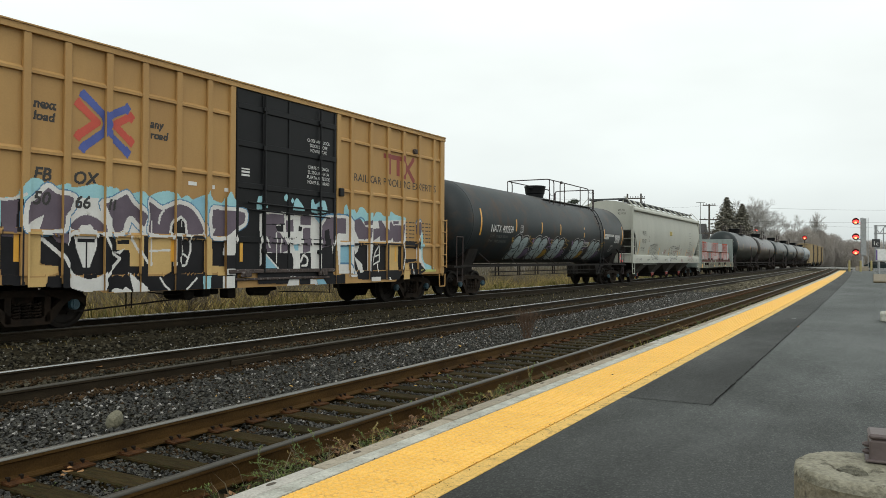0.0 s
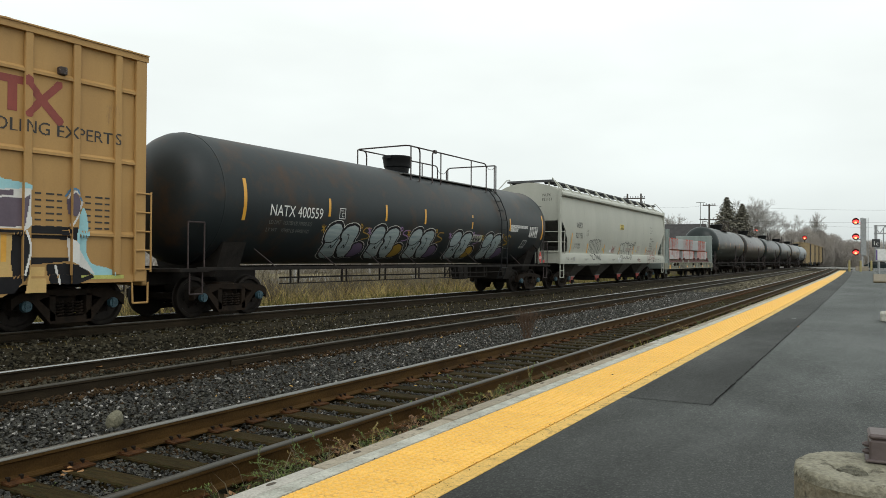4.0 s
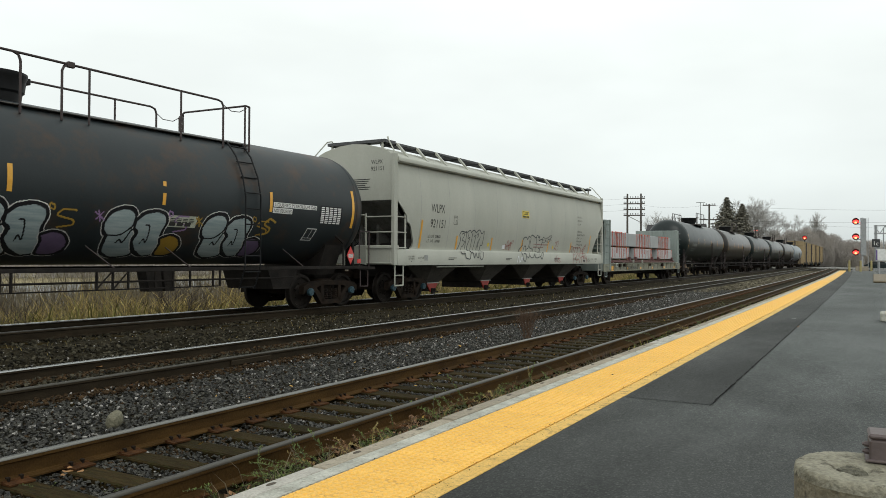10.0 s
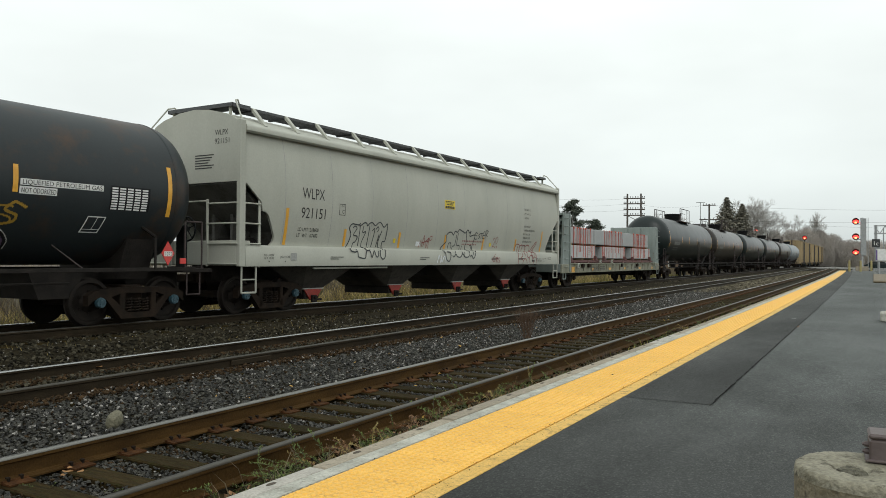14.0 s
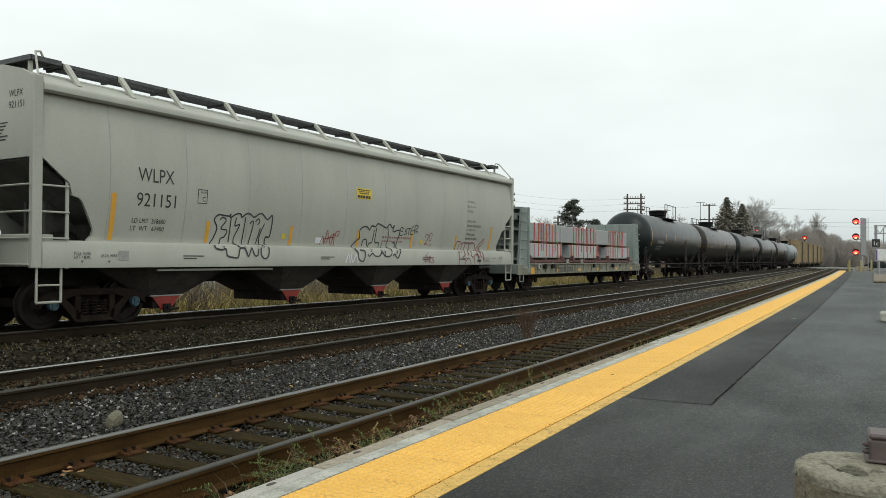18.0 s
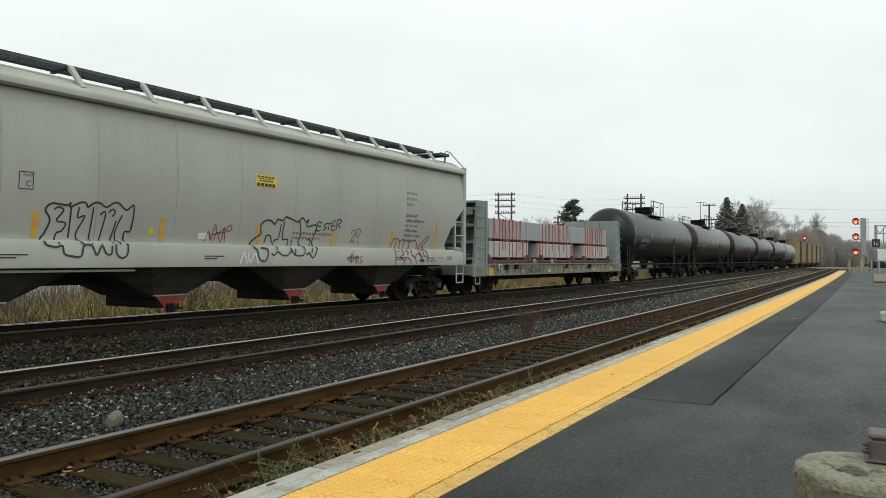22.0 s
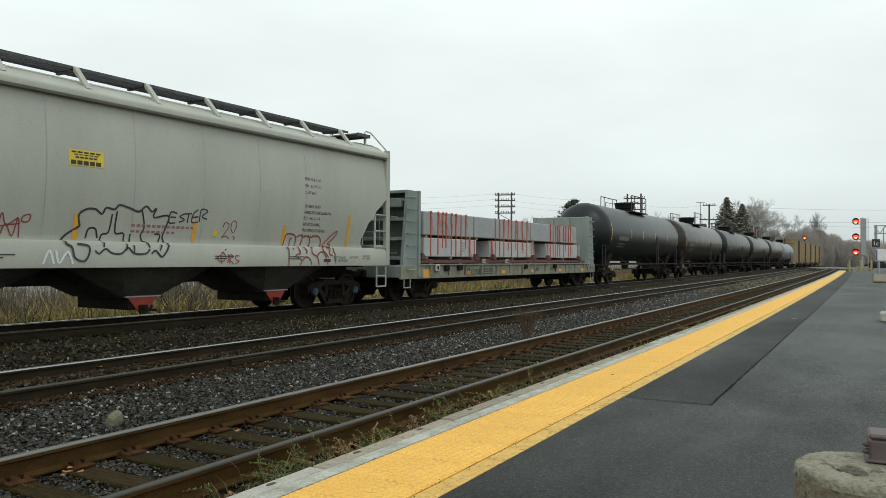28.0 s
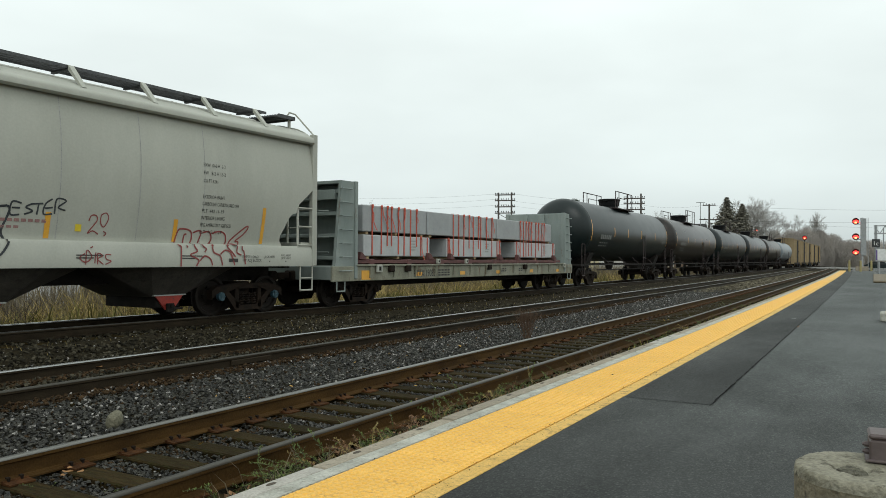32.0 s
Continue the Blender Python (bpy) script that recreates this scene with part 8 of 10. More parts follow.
g = Geo()
writing(g, "1c", 0, 0, 0.42, lambda u, v: (-0.206, 0.56 - u, 3.10 + v))
part("figures", g, M_STENCIL, s)
part("board", Geo().box(-0.19, -0.13, -0.70, 0.26, 1.50, 2.70, 0.015), M_STENCIL, k, "white notice board")
part("notice_strip", Geo().box(-0.196, -0.191, 0.12, 0.24, 1.55, 2.65), mat("notice_violet", (0.09, 0.05, 0.2), (0.13, 0.08, 0.26), 4, 0.5), k)
tagged(part("planter_bed", Geo().box(58, 88, -2.2, 0.0, PLAT + 0.004, PLAT + 0.16, 0.05), mat("planter_soil", (0.13, 0.105, 0.07), (0.2, 0.165, 0.11), 3, 0.9), None, "low brown planting bed on the platform"), "", "planter")

# leaves blown onto the platform
M_FALLEN = mat("fallen_leaf", (0.22, 0.105, 0.035), (0.34, 0.17, 0.05), 20, 0.7)


def leaf(x, y, z, s, turn, material, label):
    g = Geo()
    # two curled halves along a bent midrib
    rib = [(-s, 0, 0.30 * s), (-0.35 * s, 0.05 * s, 0.02), (0.3 * s, -0.04 * s, 0.015), (s, 0.1 * s, 0.42 * s)]
    for d in (-1, 1):
        rim = [(-0.8 * s, d * 0.22 * s, 0.42 * s), (-0.30 * s, d * 0.62 * s, 0.36 * s), (0.35 * s, d * 0.50 * s, 0.30 * s), (0.85 * s, d * 0.2 * s, 0.5 * s)]
        for i in range(3):
            g.quad(rib[i], rib[i + 1], rim[i + 1], rim[i])
    tagged(part("fallen_leaf", g, material, None, label, 0, pose(x, y, z, 0, 0, turn)), "", "leaf")


leaf(18.0, 1.39, PLAT + 0.009, 0.055, 30, M_FALLEN, "yellow leaf lying on the asphalt")
leaf(20.5, 1.69, PLAT + 0.009, 0.05, 80, M_STENCIL, "pale scrap lying on the asphalt")
leaf(9.25, 2.8, PLAT + 0.018, 0.025, 10, M_CRACK, "dark leaf scrap on the yellow tiles")
leaf(7.53, 10.17, -0.13, 0.075, 200, M_FALLEN, "orange-yellow leaf lying on the ballast")
for x, y, z, s, turn in ((3.80, 5.50, -0.15, 0.045, 130), (3.87, 5.44, -0.155, 0.036, 20), (3.84, 5.53, -0.13, 0.032, 250), (3.74, 5.47, -0.155, 0.030, 70), (5.55, 5.42, -0.16, 0.034, 300), (5.60, 5.46, -0.16, 0.028, 40)):
    leaf(x, y, z, s, turn, M_FALLEN, "curled orange-brown leaf lying against the rail")


# ---- ballast stones, dry grass, weeds ----
def strew(name, material, spots, label, category, seed, flat=0.7, kind="stuff"):
    """Angular stones: spots is an array of x, y, z, size."""
    r = np.random.RandomState(seed)
    n = len(spots)
    cube = np.array([(x, y, z) for x in (-1, 1) for y in (-1, 1) for z in (-1, 1)], float) * 0.5
    v = cube[None] * r.uniform(0.3, 1.35, (n, 8, 3))
    v[:, :, 2] *= flat
    a, b, c = r.uniform(0, 6.283, n), r.uniform(-0.7, 0.7, n), r.uniform(-0.7, 0.7, n)
    ca, sa, cb, sb, cc, sc = np.cos(a), np.sin(a), np.cos(b), np.sin(b), np.cos(c), np.sin(c)
    x, y, z = v[..., 0], v[..., 1], v[..., 2]
    y, z = y * cb[:, None] - z * sb[:, None], y * sb[:, None] + z * cb[:, None]
    x, z = x * cc[:, None] + z * sc[:, None], -x * sc[:, None] + z * cc[:, None]
    x, y = x * ca[:, None] - y * sa[:, None], x * sa[:, None] + y * ca[:, None]
    v = np.stack([x, y, z], 2) * spots[:, None, 3:4] + spots[:, None, :3]
    quads = np.array(((0, 1, 3, 2), (4, 6, 7, 5), (0, 4, 5, 1), (2, 3, 7, 6), (0, 2, 6, 4), (1, 5, 7, 3)))
    return sheet(name, v.reshape(-1, 3), (quads[None] + 8 * np.arange(n)[:, None, None]).reshape(-1, 4), material, label, category, kind)


def sheet(name, verts, faces, material, label, category, kind="stuff", parent=None):
    me = bpy.data.meshes.new(name)
    k = faces.shape[1]
    me.vertices.add(len(verts))
    me.vertices.foreach_set("co", verts.astype(np.float32).ravel())
    me.loops.add(faces.size)
    me.loops.foreach_set("vertex_index", faces.astype(np.int32).ravel())
    me.polygons.add(len(faces))
    me.polygons.foreach_set("loop_start", np.arange(0, faces.size, k, dtype=np.int32))
    me.update(calc_edges=True)
    me.shade_flat()
    me.materials.append(material)
    ob = new(name, me)
    ob.parent = parent
    return tagged(ob, label, category, "", kind)


def lay(r, n, x0, x1, o0, o1, centre, z, size, dense_near=1.6):
    """Random spots along a track; more of them close by."""
    x = x0 + (x1 - x0) * r.uniform(0, 1, n) ** dense_near
    o = r.uniform(o0, o1, n)
    y = np.array([centre(t) for t in x]) + o
    s = size * r.uniform(0.55, 1.35, n) * (1 + 0.012 * np.clip(x - 8, 0, 60))
    return np.stack([x, y, z(o) + r.uniform(-0.012, 0.014, n) + 0.25 * s * 0.4, s], 1)


RS = np.random.RandomState(5)
between = lay(RS, 60000, 0.8, 46, 0.84, 3.60, y1, lambda o: np.interp(o, (0.84, 1.4, 2.2, 3.0, 3.6), (-0.20, -0.15, -0.17, -0.19, -0.17)), 0.032)
crib1 = lay(RS, 28000, 1.5, 34, -0.68, 0.68, y1, lambda o: -0.228 + 0.02 * np.abs(o), 0.026)
crib2 = lay(RS, 11000, 1.0, 40, -0.68, 0.68, y2, lambda o: -0.165 + 0 * o, 0.038)
verge = lay(RS, 5000, 1.5, 30, -1.62, -0.86, y1, lambda o: -0.235 + 0 * o, 0.04)
far_gap = lay(RS, 30000, -4, 60, 0.84, 3.9, y2, lambda o: np.interp(o, (0.84, 2.0, 3.0, 3.9), (-0.17, -0.15, -0.04, 0.02)), 0.040, 1.3)
crib3 = lay(RS, 3000, -6, 40, -1.4, 1.4, y3, lambda o: 0.015 + 0 * o, 0.05, 1.2)
tie_at = np.abs(((crib1[:, 0] - 4.03 + 0.26) % 0.52) - 0.26) < 0.115
crib1 = crib1[~tie_at]
ALL = np.concatenate([between, crib1])
DUSTY = np.concatenate([crib2, verge, far_gap, crib3])
far_bed = np.concatenate([lay(RS, 11000, 42, 135, 0.9, 3.4, y2, lambda o: np.interp(o, (0.84, 2.0, 3.0, 3.9), (-0.19, -0.17, -0.06, 0.0)), 0.075, 1.0), lay(RS, 6000, 42, 135, 0.9, 3.5, y1, lambda o: -0.19 + 0 * o, 0.075, 1.0)])
# olive-brown dust colour, also brightened to stand for mist over the far bed
strew("far_ballast", mat("olive_dust_haze_stone", (0.085, 0.075, 0.052), (0.15, 0.133, 0.095), 5, 0.9, 0, 0.3, 30, vary=0.6, island=True, spec=0.1), far_bed, "olive-brown dusty ballast farther down the line, paled for mist", "ballast", 12, 0.5)
strew("dusty_ballast", M_STONE_BROWN, DUSTY, "brownish dusty ballast stones beside the far tracks", "ballast", 6)
pick = RS.uniform(0, 1, len(ALL))
strew("ballast", M_STONE, ALL[pick < 0.945], "dark grey broken ballast stones between the tracks", "ballast", 1)
strew("pale_ballast", M_STONE_LIGHT, ALL[(pick >= 0.945) & (pick < 0.96)], "scattered pale stones in the ballast", "ballast", 2)
strew("rusty_ballast", M_STONE_RUST, np.concatenate([ALL[pick >= 0.96], lay(RS, 3000, 1, 36, 0.3, 0.68, y2, lambda o: -0.155 + 0 * o, 0.035), lay(RS, 4200, 1, 36, -1.22, -0.82, y2, lambda o: -0.15 + 0 * o, 0.036), lay(RS, 2500, 1, 24, 0.35, 0.66, y1, lambda o: -0.225 + 0 * o, 0.028)]),
      "rust-brown stones beside the rails", "ballast", 3)
chips = lay(RS, 1500, 1.0, 40, 0.9, 3.5, y1, lambda o: -0.135 + 0 * o, 0.021)
chips2 = lay(RS, 600, -2, 40, 0.9, 3.6, y2, lambda o: np.interp(o, (0.84, 2.0, 3.0, 3.9), (-0.13, -0.11, -0.0, 0.05)), 0.021)
strew("stone_chips", M_STONE_LIGHT, np.concatenate([chips, chips2]), "small pale chips strewn over the ballast", "ballast", 9)
# one rounded boulder
g = Geo().lathe([(-0.09, 0.06), (-0.07, 0.105), (-0.02, 0.13), (0.04, 0.125), (0.085, 0.105), (0.105, 0.06), (0.11, 0.015)], "z", 14)
g.v = [(p[0] * 0.80 + 0.016 * math.sin(14 * p[1] + 5 * p[2]), p[1] * 0.80 + 0.016 * math.sin(17 * p[0]), p[2] * 0.80 + 0.012 * math.sin(19 * p[0]) + 0.008 * math.sin(31 * p[1] + 9 * p[0])) for p in g.v]
tagged(part("boulder", g, mat("boulder_tan", (0.095, 0.088, 0.056), (0.175, 0.162, 0.11), 14, 0.9, 0, 0.9, 40), None, "rounded grey-tan boulder lying on the ballast", m=pose(5.08, 6.62, -0.10)), "", "stone")

# ties, tie plates and spikes of the near track; ties of the others
g = Geo().box(-0.115, 0.115, -1.28, 1.28, -0.17, 0.0, 0.012)
TIE = g.mesh("tie")
TIE.materials.append(M_TIE)
g = Geo().prism([(-0.19, 0.0), (-0.19, 0.014), (-0.10, 0.018), (-0.095, 0.028), (-0.075, 0.028), (-0.072, 0.02), (0.072, 0.02), (0.075, 0.028), (0.095, 0.028), (0.10, 0.018), (0.19, 0.014), (0.19, 0.0)], "x", -0.10, 0.10)
PLATE_M = g.mesh("tie_plate")
PLATE_M.materials.append(M_PLATE)
g = Geo().box(-0.009, 0.009, -0.009, 0.009, 0.0, 0.034).box(-0.015, 0.015, -0.026, 0.012, 0.030, 0.046, 0.005)
SPIKE = g.mesh("spike")
SPIKE.materials.append(M_TRUCK)
bed = bpy.data.objects["ballast_bed"]
shoulder = bpy.data.objects["ballast_shoulder"]
rnd = random.Random(4)
for i in range(92):
    x = 1.43 + 0.52 * i
    t = part("tie", TIE, None, bed, m=pose(x + rnd.uniform(-0.02, 0.02), y1(x) + rnd.uniform(-0.05, 0.05), -0.186 + rnd.uniform(-0.008, 0.004), 0, 0, rnd.uniform(-1.2, 1.2)))
    for s in (-1, 1):
        p = part("tie_plate", PLATE_M, None, bed, m=pose(x + rnd.uniform(-0.015, 0.015), y1(x) + s * GAUGE + (0 if s > 0 else 0.09), -0.183 if s > 0 else -0.187, 0, 0, rnd.uniform(-2.5, 2.5)))
        if x < 26:
            for q in ((-0.095, 0.095) if s > 0 else (0.095,)):
                for w in (-0.05, 0.05):
                    part("spike", SPIKE, None, p, m=pose(w + rnd.uniform(-0.01, 0.01), q, 0.006, 0, 0, 0 if q > 0 else 180))
for i in range(80):
    x = 0.5 + 0.53 * i
    part("tie", TIE, None, bed, m=pose(x, y2(x), -0.175, 0, 0, rnd.uniform(-1, 1)))
    if x < 30:
        for s in (-1, 1):
            part("tie_plate", PLATE_M, None, bed, m=pose(x, y2(x) + s * GAUGE, -0.178))
for i in range(70):
    x = -6 + 0.55 * i
    part("tie", TIE, None, shoulder, m=pose(x, y3(x), 0.012, 0, 0, rnd.uniform(-1, 1)))
# rail joint bars on the near rail of the middle track
for x in (9.2, 21.1):
    part("joint_bar", Geo().box(-0.45, 0.45, -0.045, 0.045, -0.14, -0.05, 0.012), M_RAIL_DARK, bed, m=pose(x, y2(x) - GAUGE, 0))

M_STRAW = mat("straw", (0.22, 0.165, 0.05), (0.42, 0.325, 0.12), 1.2, 0.9, 0, 0, 20, vary=0.45, island=True)
M_GREENGRASS = mat("grass_green", (0.10, 0.10, 0.02), (0.22, 0.195, 0.045), 1.0, 0.9, 0, 0, 20, vary=0.4, island=True)
M_REED = mat("reed_brown", (0.085, 0.066, 0.038), (0.17, 0.138, 0.085), 1.0, 0.9, 0, 0, 20, vary=0.4, island=True)
M_TWIG = mat("twig_dark", (0.035, 0.026, 0.02), (0.075, 0.056, 0.045), 6, 0.9, 0, 0, 30)
M_LEAFGREEN = mat("weed_green", (0.068, 0.105, 0.020), (0.14, 0.180, 0.038), 8, 0.7, 0, 0, 40, vary=0.35, island=True)
M_DEADLEAF = mat("dead_leaf", (0.14, 0.072, 0.032), (0.27, 0.150, 0.068), 8, 0.8, 0, 0, 40, vary=0.45, island=True)


def grass(name, material, n, x0, x1, o0, o1, h0, h1, seed, label, z=-0.6, width=0.012, lean=0.35, centre=y3):
    r = np.random.RandomState(seed)
    x = r.uniform(x0, x1, n)
    o = r.uniform(o0, o1, n)
    clump = 0.5 + 0.3 * np.sin(x * 1.7 + seed) * np.sin(o * 2.3 + 1.3 * seed + x * 0.6) + 0.3 * np.sin(x * 0.83 + 2.1 * seed + 0.7 * np.sin(x * 0.31))
    h = (h0 + (h1 - h0) * r.uniform(0, 1, n) ** 1.5) * (0.45 + 0.85 * clump)
    y = np.array([centre(t) for t in x]) + o
    a = r.uniform(0, 6.283, n)
    dx, dy = np.cos(a), np.sin(a)
    k = lean * h * r.uniform(0.2, 1.3, n)
    b = r.uniform(0, 6.283, n)
    lx, ly = np.cos(b) * k, np.sin(b) * k
    w = width * r.uniform(0.7, 1.5, n)
    zz = np.full(n, z) if np.isscalar(z) else z(o)
    v = np.zeros((n, 5, 3))
    v[:, 0] = np.stack([x - dx * w, y - dy * w, zz], 1)
    v[:, 1] = np.stack([x + dx * w, y + dy * w, zz], 1)
    v[:, 2] = np.stack([x + dx * w * 0.8 + lx * 0.35, y + dy * w * 0.8 + ly * 0.35, zz + 0.6 * h], 1)
    v[:, 3] = np.stack([x - dx * w * 0.8 + lx * 0.35, y - dy * w * 0.8 + ly * 0.35, zz + 0.6 * h], 1)
    v[:, 4] = np.stack([x + lx, y + ly, zz + h], 1)
    base_i = 5 * np.arange(n)[:, None]
    f = np.concatenate([base_i + np.array([[0, 1, 2]]), base_i + np.array([[0, 2, 3]]), base_i + np.array([[3, 2, 4]])])
    return sheet(name, v.reshape(-1, 3), f, material, label, "grass")


def bank(o):
    return np.interp(o, (2.2, 3.4, 7, 12), (-0.12, -0.72, -0.74, -0.74))


grass("dry_grass", M_STRAW, 26000, -6, 75, 3.4, 8.5, 0.40, 1.35, 1, "tall straw-coloured grass behind the far track", bank, 0.011, 0.85)
grass("green_grass", M_GREENGRASS, 19000, -6, 75, 2.2, 5.6, 0.2, 0.85, 2, "low green and yellow grass beside the far track", bank, 0.013, 0.9)
grass("reeds", M_REED, 26000, -6, 110, 5.5, 16.0, 0.9, 1.95, 3, "brown standing reeds behind the grass", -0.74, 0.012, 0.42)
M_TALLREED = mat("reed_grey", (0.11, 0.092, 0.062), (0.20, 0.172, 0.125), 1.0, 0.9, 0, 0, 20, vary=0.35, island=True)
grass("tall_reeds", M_TALLREED, 14000, -6, 80, 9.0, 13.5, 1.3, 2.2, 11, "dense grey-brown reeds standing behind the grass", -0.74, 0.012, 0.16)
grass("rail_grass", M_STRAW, 420, -2, 40, -2.6, -1.2, 0.03, 0.12, 4, "thin dry grass on the ballast shoulder", lambda o: np.interp(o, (-2.6, -1.5, -1.2), (-0.18, -0.02, 0.0)), 0.004, 0.8)


SHRUB_X, SHRUB_Y = 15.3, 17.0


def shrub(x, y, z, h, n, seed, material, label, spread=0.6, up=0.75, name="bare_shrub"):
    """A bush of forking bare twigs from one root."""
    r = random.Random(seed)
    g = Geo()

    def grow(p, d, length, rad, depth):
        q = p + d * length
        g.cyl(tuple(p), tuple(q), rad, rad * 0.65, 4, False)
        if depth:
            for _ in range(r.randint(2, 3)):
                e = (d + Vector((r.uniform(-1, 1), r.uniform(-1, 1), r.uniform(-0.2, 0.9))) * spread).normalized()
                grow(q, e, length * r.uniform(0.55, 0.85), rad * 0.6, depth - 1)

    for _ in range(n):
        d = Vector((r.uniform(-1, 1) * spread, r.uniform(-1, 1) * spread, up)).normalized()
        grow(Vector((x + r.uniform(-0.08, 0.08), y + r.uniform(-0.08, 0.08), z)), d, h * r.uniform(0.28, 0.4), 0.006 + 0.006 * h, 3)
    return tagged(part(name, g, material, None, label, 0), "", "shrub")


shrub(SHRUB_X, SHRUB_Y, -0.66, 1.75, 9, 3, M_TWIG, "dark leafless shrub in the dry grass")
shrub(11.5, 18.6, -0.74, 1.5, 4, 5, M_TWIG, "dark leafless shrub in the dry grass")
for k, (x, y, h) in enumerate(((4.4, 17.3, 1.3), (10.6, 17.4, 1.2), (14.0, 17.2, 1.2), (17.5, 19.5, 1.8), (21.5, 18.9, 1.6), (26.5, 20.0, 1.9), (-2.0, 18.5, 1.6))):
    shrub(x, y, -0.74, h, 5, 60 + k, M_TWIG, "dark leafless shrub in the dry grass")
shrub(1.5, 18.2, -0.74, 1.5, 4, 9, M_TWIG, "dark leafless shrub in the dry grass")
shrub(15.2, 6.47, -0.18, 0.66, 22, 6, mat("dead_stalk", (0.06, 0.035, 0.02), (0.12, 0.07, 0.04), 8, 0.9), "dead brown bush growing in the ballast", 0.45, 1.0)
for k, (x, o) in enumerate(((12.4, -1.2), (21.0, 0.2), (29.5, -1.25), (17.5, -1.3))):
    shrub(x, y1(x) + o, -0.2, 0.3, 4, 20 + k, M_TWIG, "small dry weed beside the rail", 0.8, 0.7, "weed")


def weed(x, y, z, h, n, seed, material, label):
    """A low sprawling weed: stems with pairs of small pointed leaves."""
    r = random.Random(seed)
    root = base("weed", pose(x, y, z), label, "weed")
    stems, leaves = Geo(), Geo()
    for _ in range(n):
        a = r.uniform(0, 6.283)
        p = Vector((0, 0, 0))
        d = Vector((math.cos(a), math.sin(a), r.uniform(0.25, 1.0))).normalized()
        bare = r.random() < 0.25
        for i in range(9):
            q = p + d * h * 0.15
            stems.cyl(tuple(p), tuple(q), 0.0028 - 0.0002 * i, seg=3, caps=False)
            for s in range(3 if bare else 13):
                w = (d * r.uniform(0.1, 0.9) + Vector((r.uniform(-1, 1), r.uniform(-1, 1), r.uniform(-0.2, 0.7)))).normalized() * h * r.uniform(0.05, 0.15) * (1.1 - 0.06 * i)
                u = w.cross(Vector((0, 0, 1))).normalized() * h * 0.012
                q0 = p.lerp(q, r.random())
                leaves.quad(tuple(q0), tuple(q0 + w * 0.5 + u), tuple(q0 + w), tuple(q0 + w * 0.5 - u))
            p = q
            d = (d + Vector((r.uniform(-0.35, 0.35), r.uniform(-0.35, 0.35), r.uniform(-0.38, 0.16)))).normalized()
    tagged(part("stem", stems, M_TWIG, root, smooth=0), "", "", "", "stuff")
    tagged(part("leaf", leaves, material, root, smooth=0), "", "", "", "stuff")
    return root


GREEN_WEED = "green feathery weed growing beside the platform edge"
DRY_WEED = "half-dead tangled weed beside the platform edge"
for k, (x, y, h, n, dry) in enumerate(((4.5, 3.72, 0.36, 12, 0), (5.0, 3.78, 0.32, 10, 0), (5.35, 3.8, 0.3, 12, 1), (5.7, 3.85, 0.3, 12, 1), (6.3, 4.0, 0.3, 9, 1), (4.55, 3.86, 0.34, 9, 0), (4.75, 3.95, 0.30, 7, 0), (4.05, 4.10, 0.26, 6, 0), (3.92, 4.95, 0.16, 4, 0), (5.15, 4.05, 0.26, 8, 1), (5.55, 4.02, 0.28, 8, 1), (5.9, 4.15, 0.34, 7, 0),
                                       (7.1, 4.18, 0.32, 8, 1), (7.6, 4.25, 0.30, 7, 0), (8.7, 4.25, 0.36, 9, 0), (9.3, 4.35, 0.38, 8, 0), (9.9, 4.3, 0.3, 6, 1), (11.9, 4.35, 0.3, 6, 1), (14.2, 4.3, 0.3, 6, 1), (17.5, 4.25, 0.34, 6, 0),
                                       (3.55, 5.45, 0.14, 4, 0), (3.2, 4.0, 0.2, 6, 0), (20.5, 4.3, 0.3, 6, 1), (24.0, 4.3, 0.35, 6, 0), (28.0, 4.4, 0.35, 6, 0), (33.0, 4.4, 0.4, 6, 0), (38.0, 4.45, 0.4, 6, 0))):
    weed(x, y + bend(x), -0.24, h, n, 40 + k, M_STRAW if dry and k % 2 else M_DEADLEAF if dry else M_LEAFGREEN, DRY_WEED if dry else GREEN_WEED)
rw = random.Random(77)
for k in range(26):
    x = 4.3 + 0.235 * k + rw.uniform(-0.1, 0.1)
    dry = rw.random() < 0.45
    weed(x, 3.72 + 0.30 * rw.random() ** 1.3 + bend(x), -0.23, rw.uniform(0.26, 0.44), rw.randint(5, 9), 300 + k, (M_STRAW if k % 3 else M_DEADLEAF) if dry else M_LEAFGREEN, DRY_WEED if dry else GREEN_WEED)
for k in range(12):
    x = 10.8 + 1.7 * k + rw.uniform(-0.6, 0.6)
    weed(x, 3.75 + 0.35 * rw.random() + bend(x), -0.23, rw.uniform(0.25, 0.40), rw.randint(5, 8), 360 + k, M_STRAW if k % 4 == 1 else M_LEAFGREEN, DRY_WEED if k % 4 == 1 else GREEN_WEED)
grass("dry_stems", M_REED, 900, 3.8, 13, -1.55, -0.95, 0.08, 0.34, 17, "thin dry stems tangled along the platform edge", -0.25, 0.004, 0.9, y1)
grass("edge_grass", M_GREENGRASS, 1500, 12, 60, -1.55, -0.9, 0.06, 0.22, 7, "thin green grass along the platform edge", -0.25, 0.008, 0.5, y1)


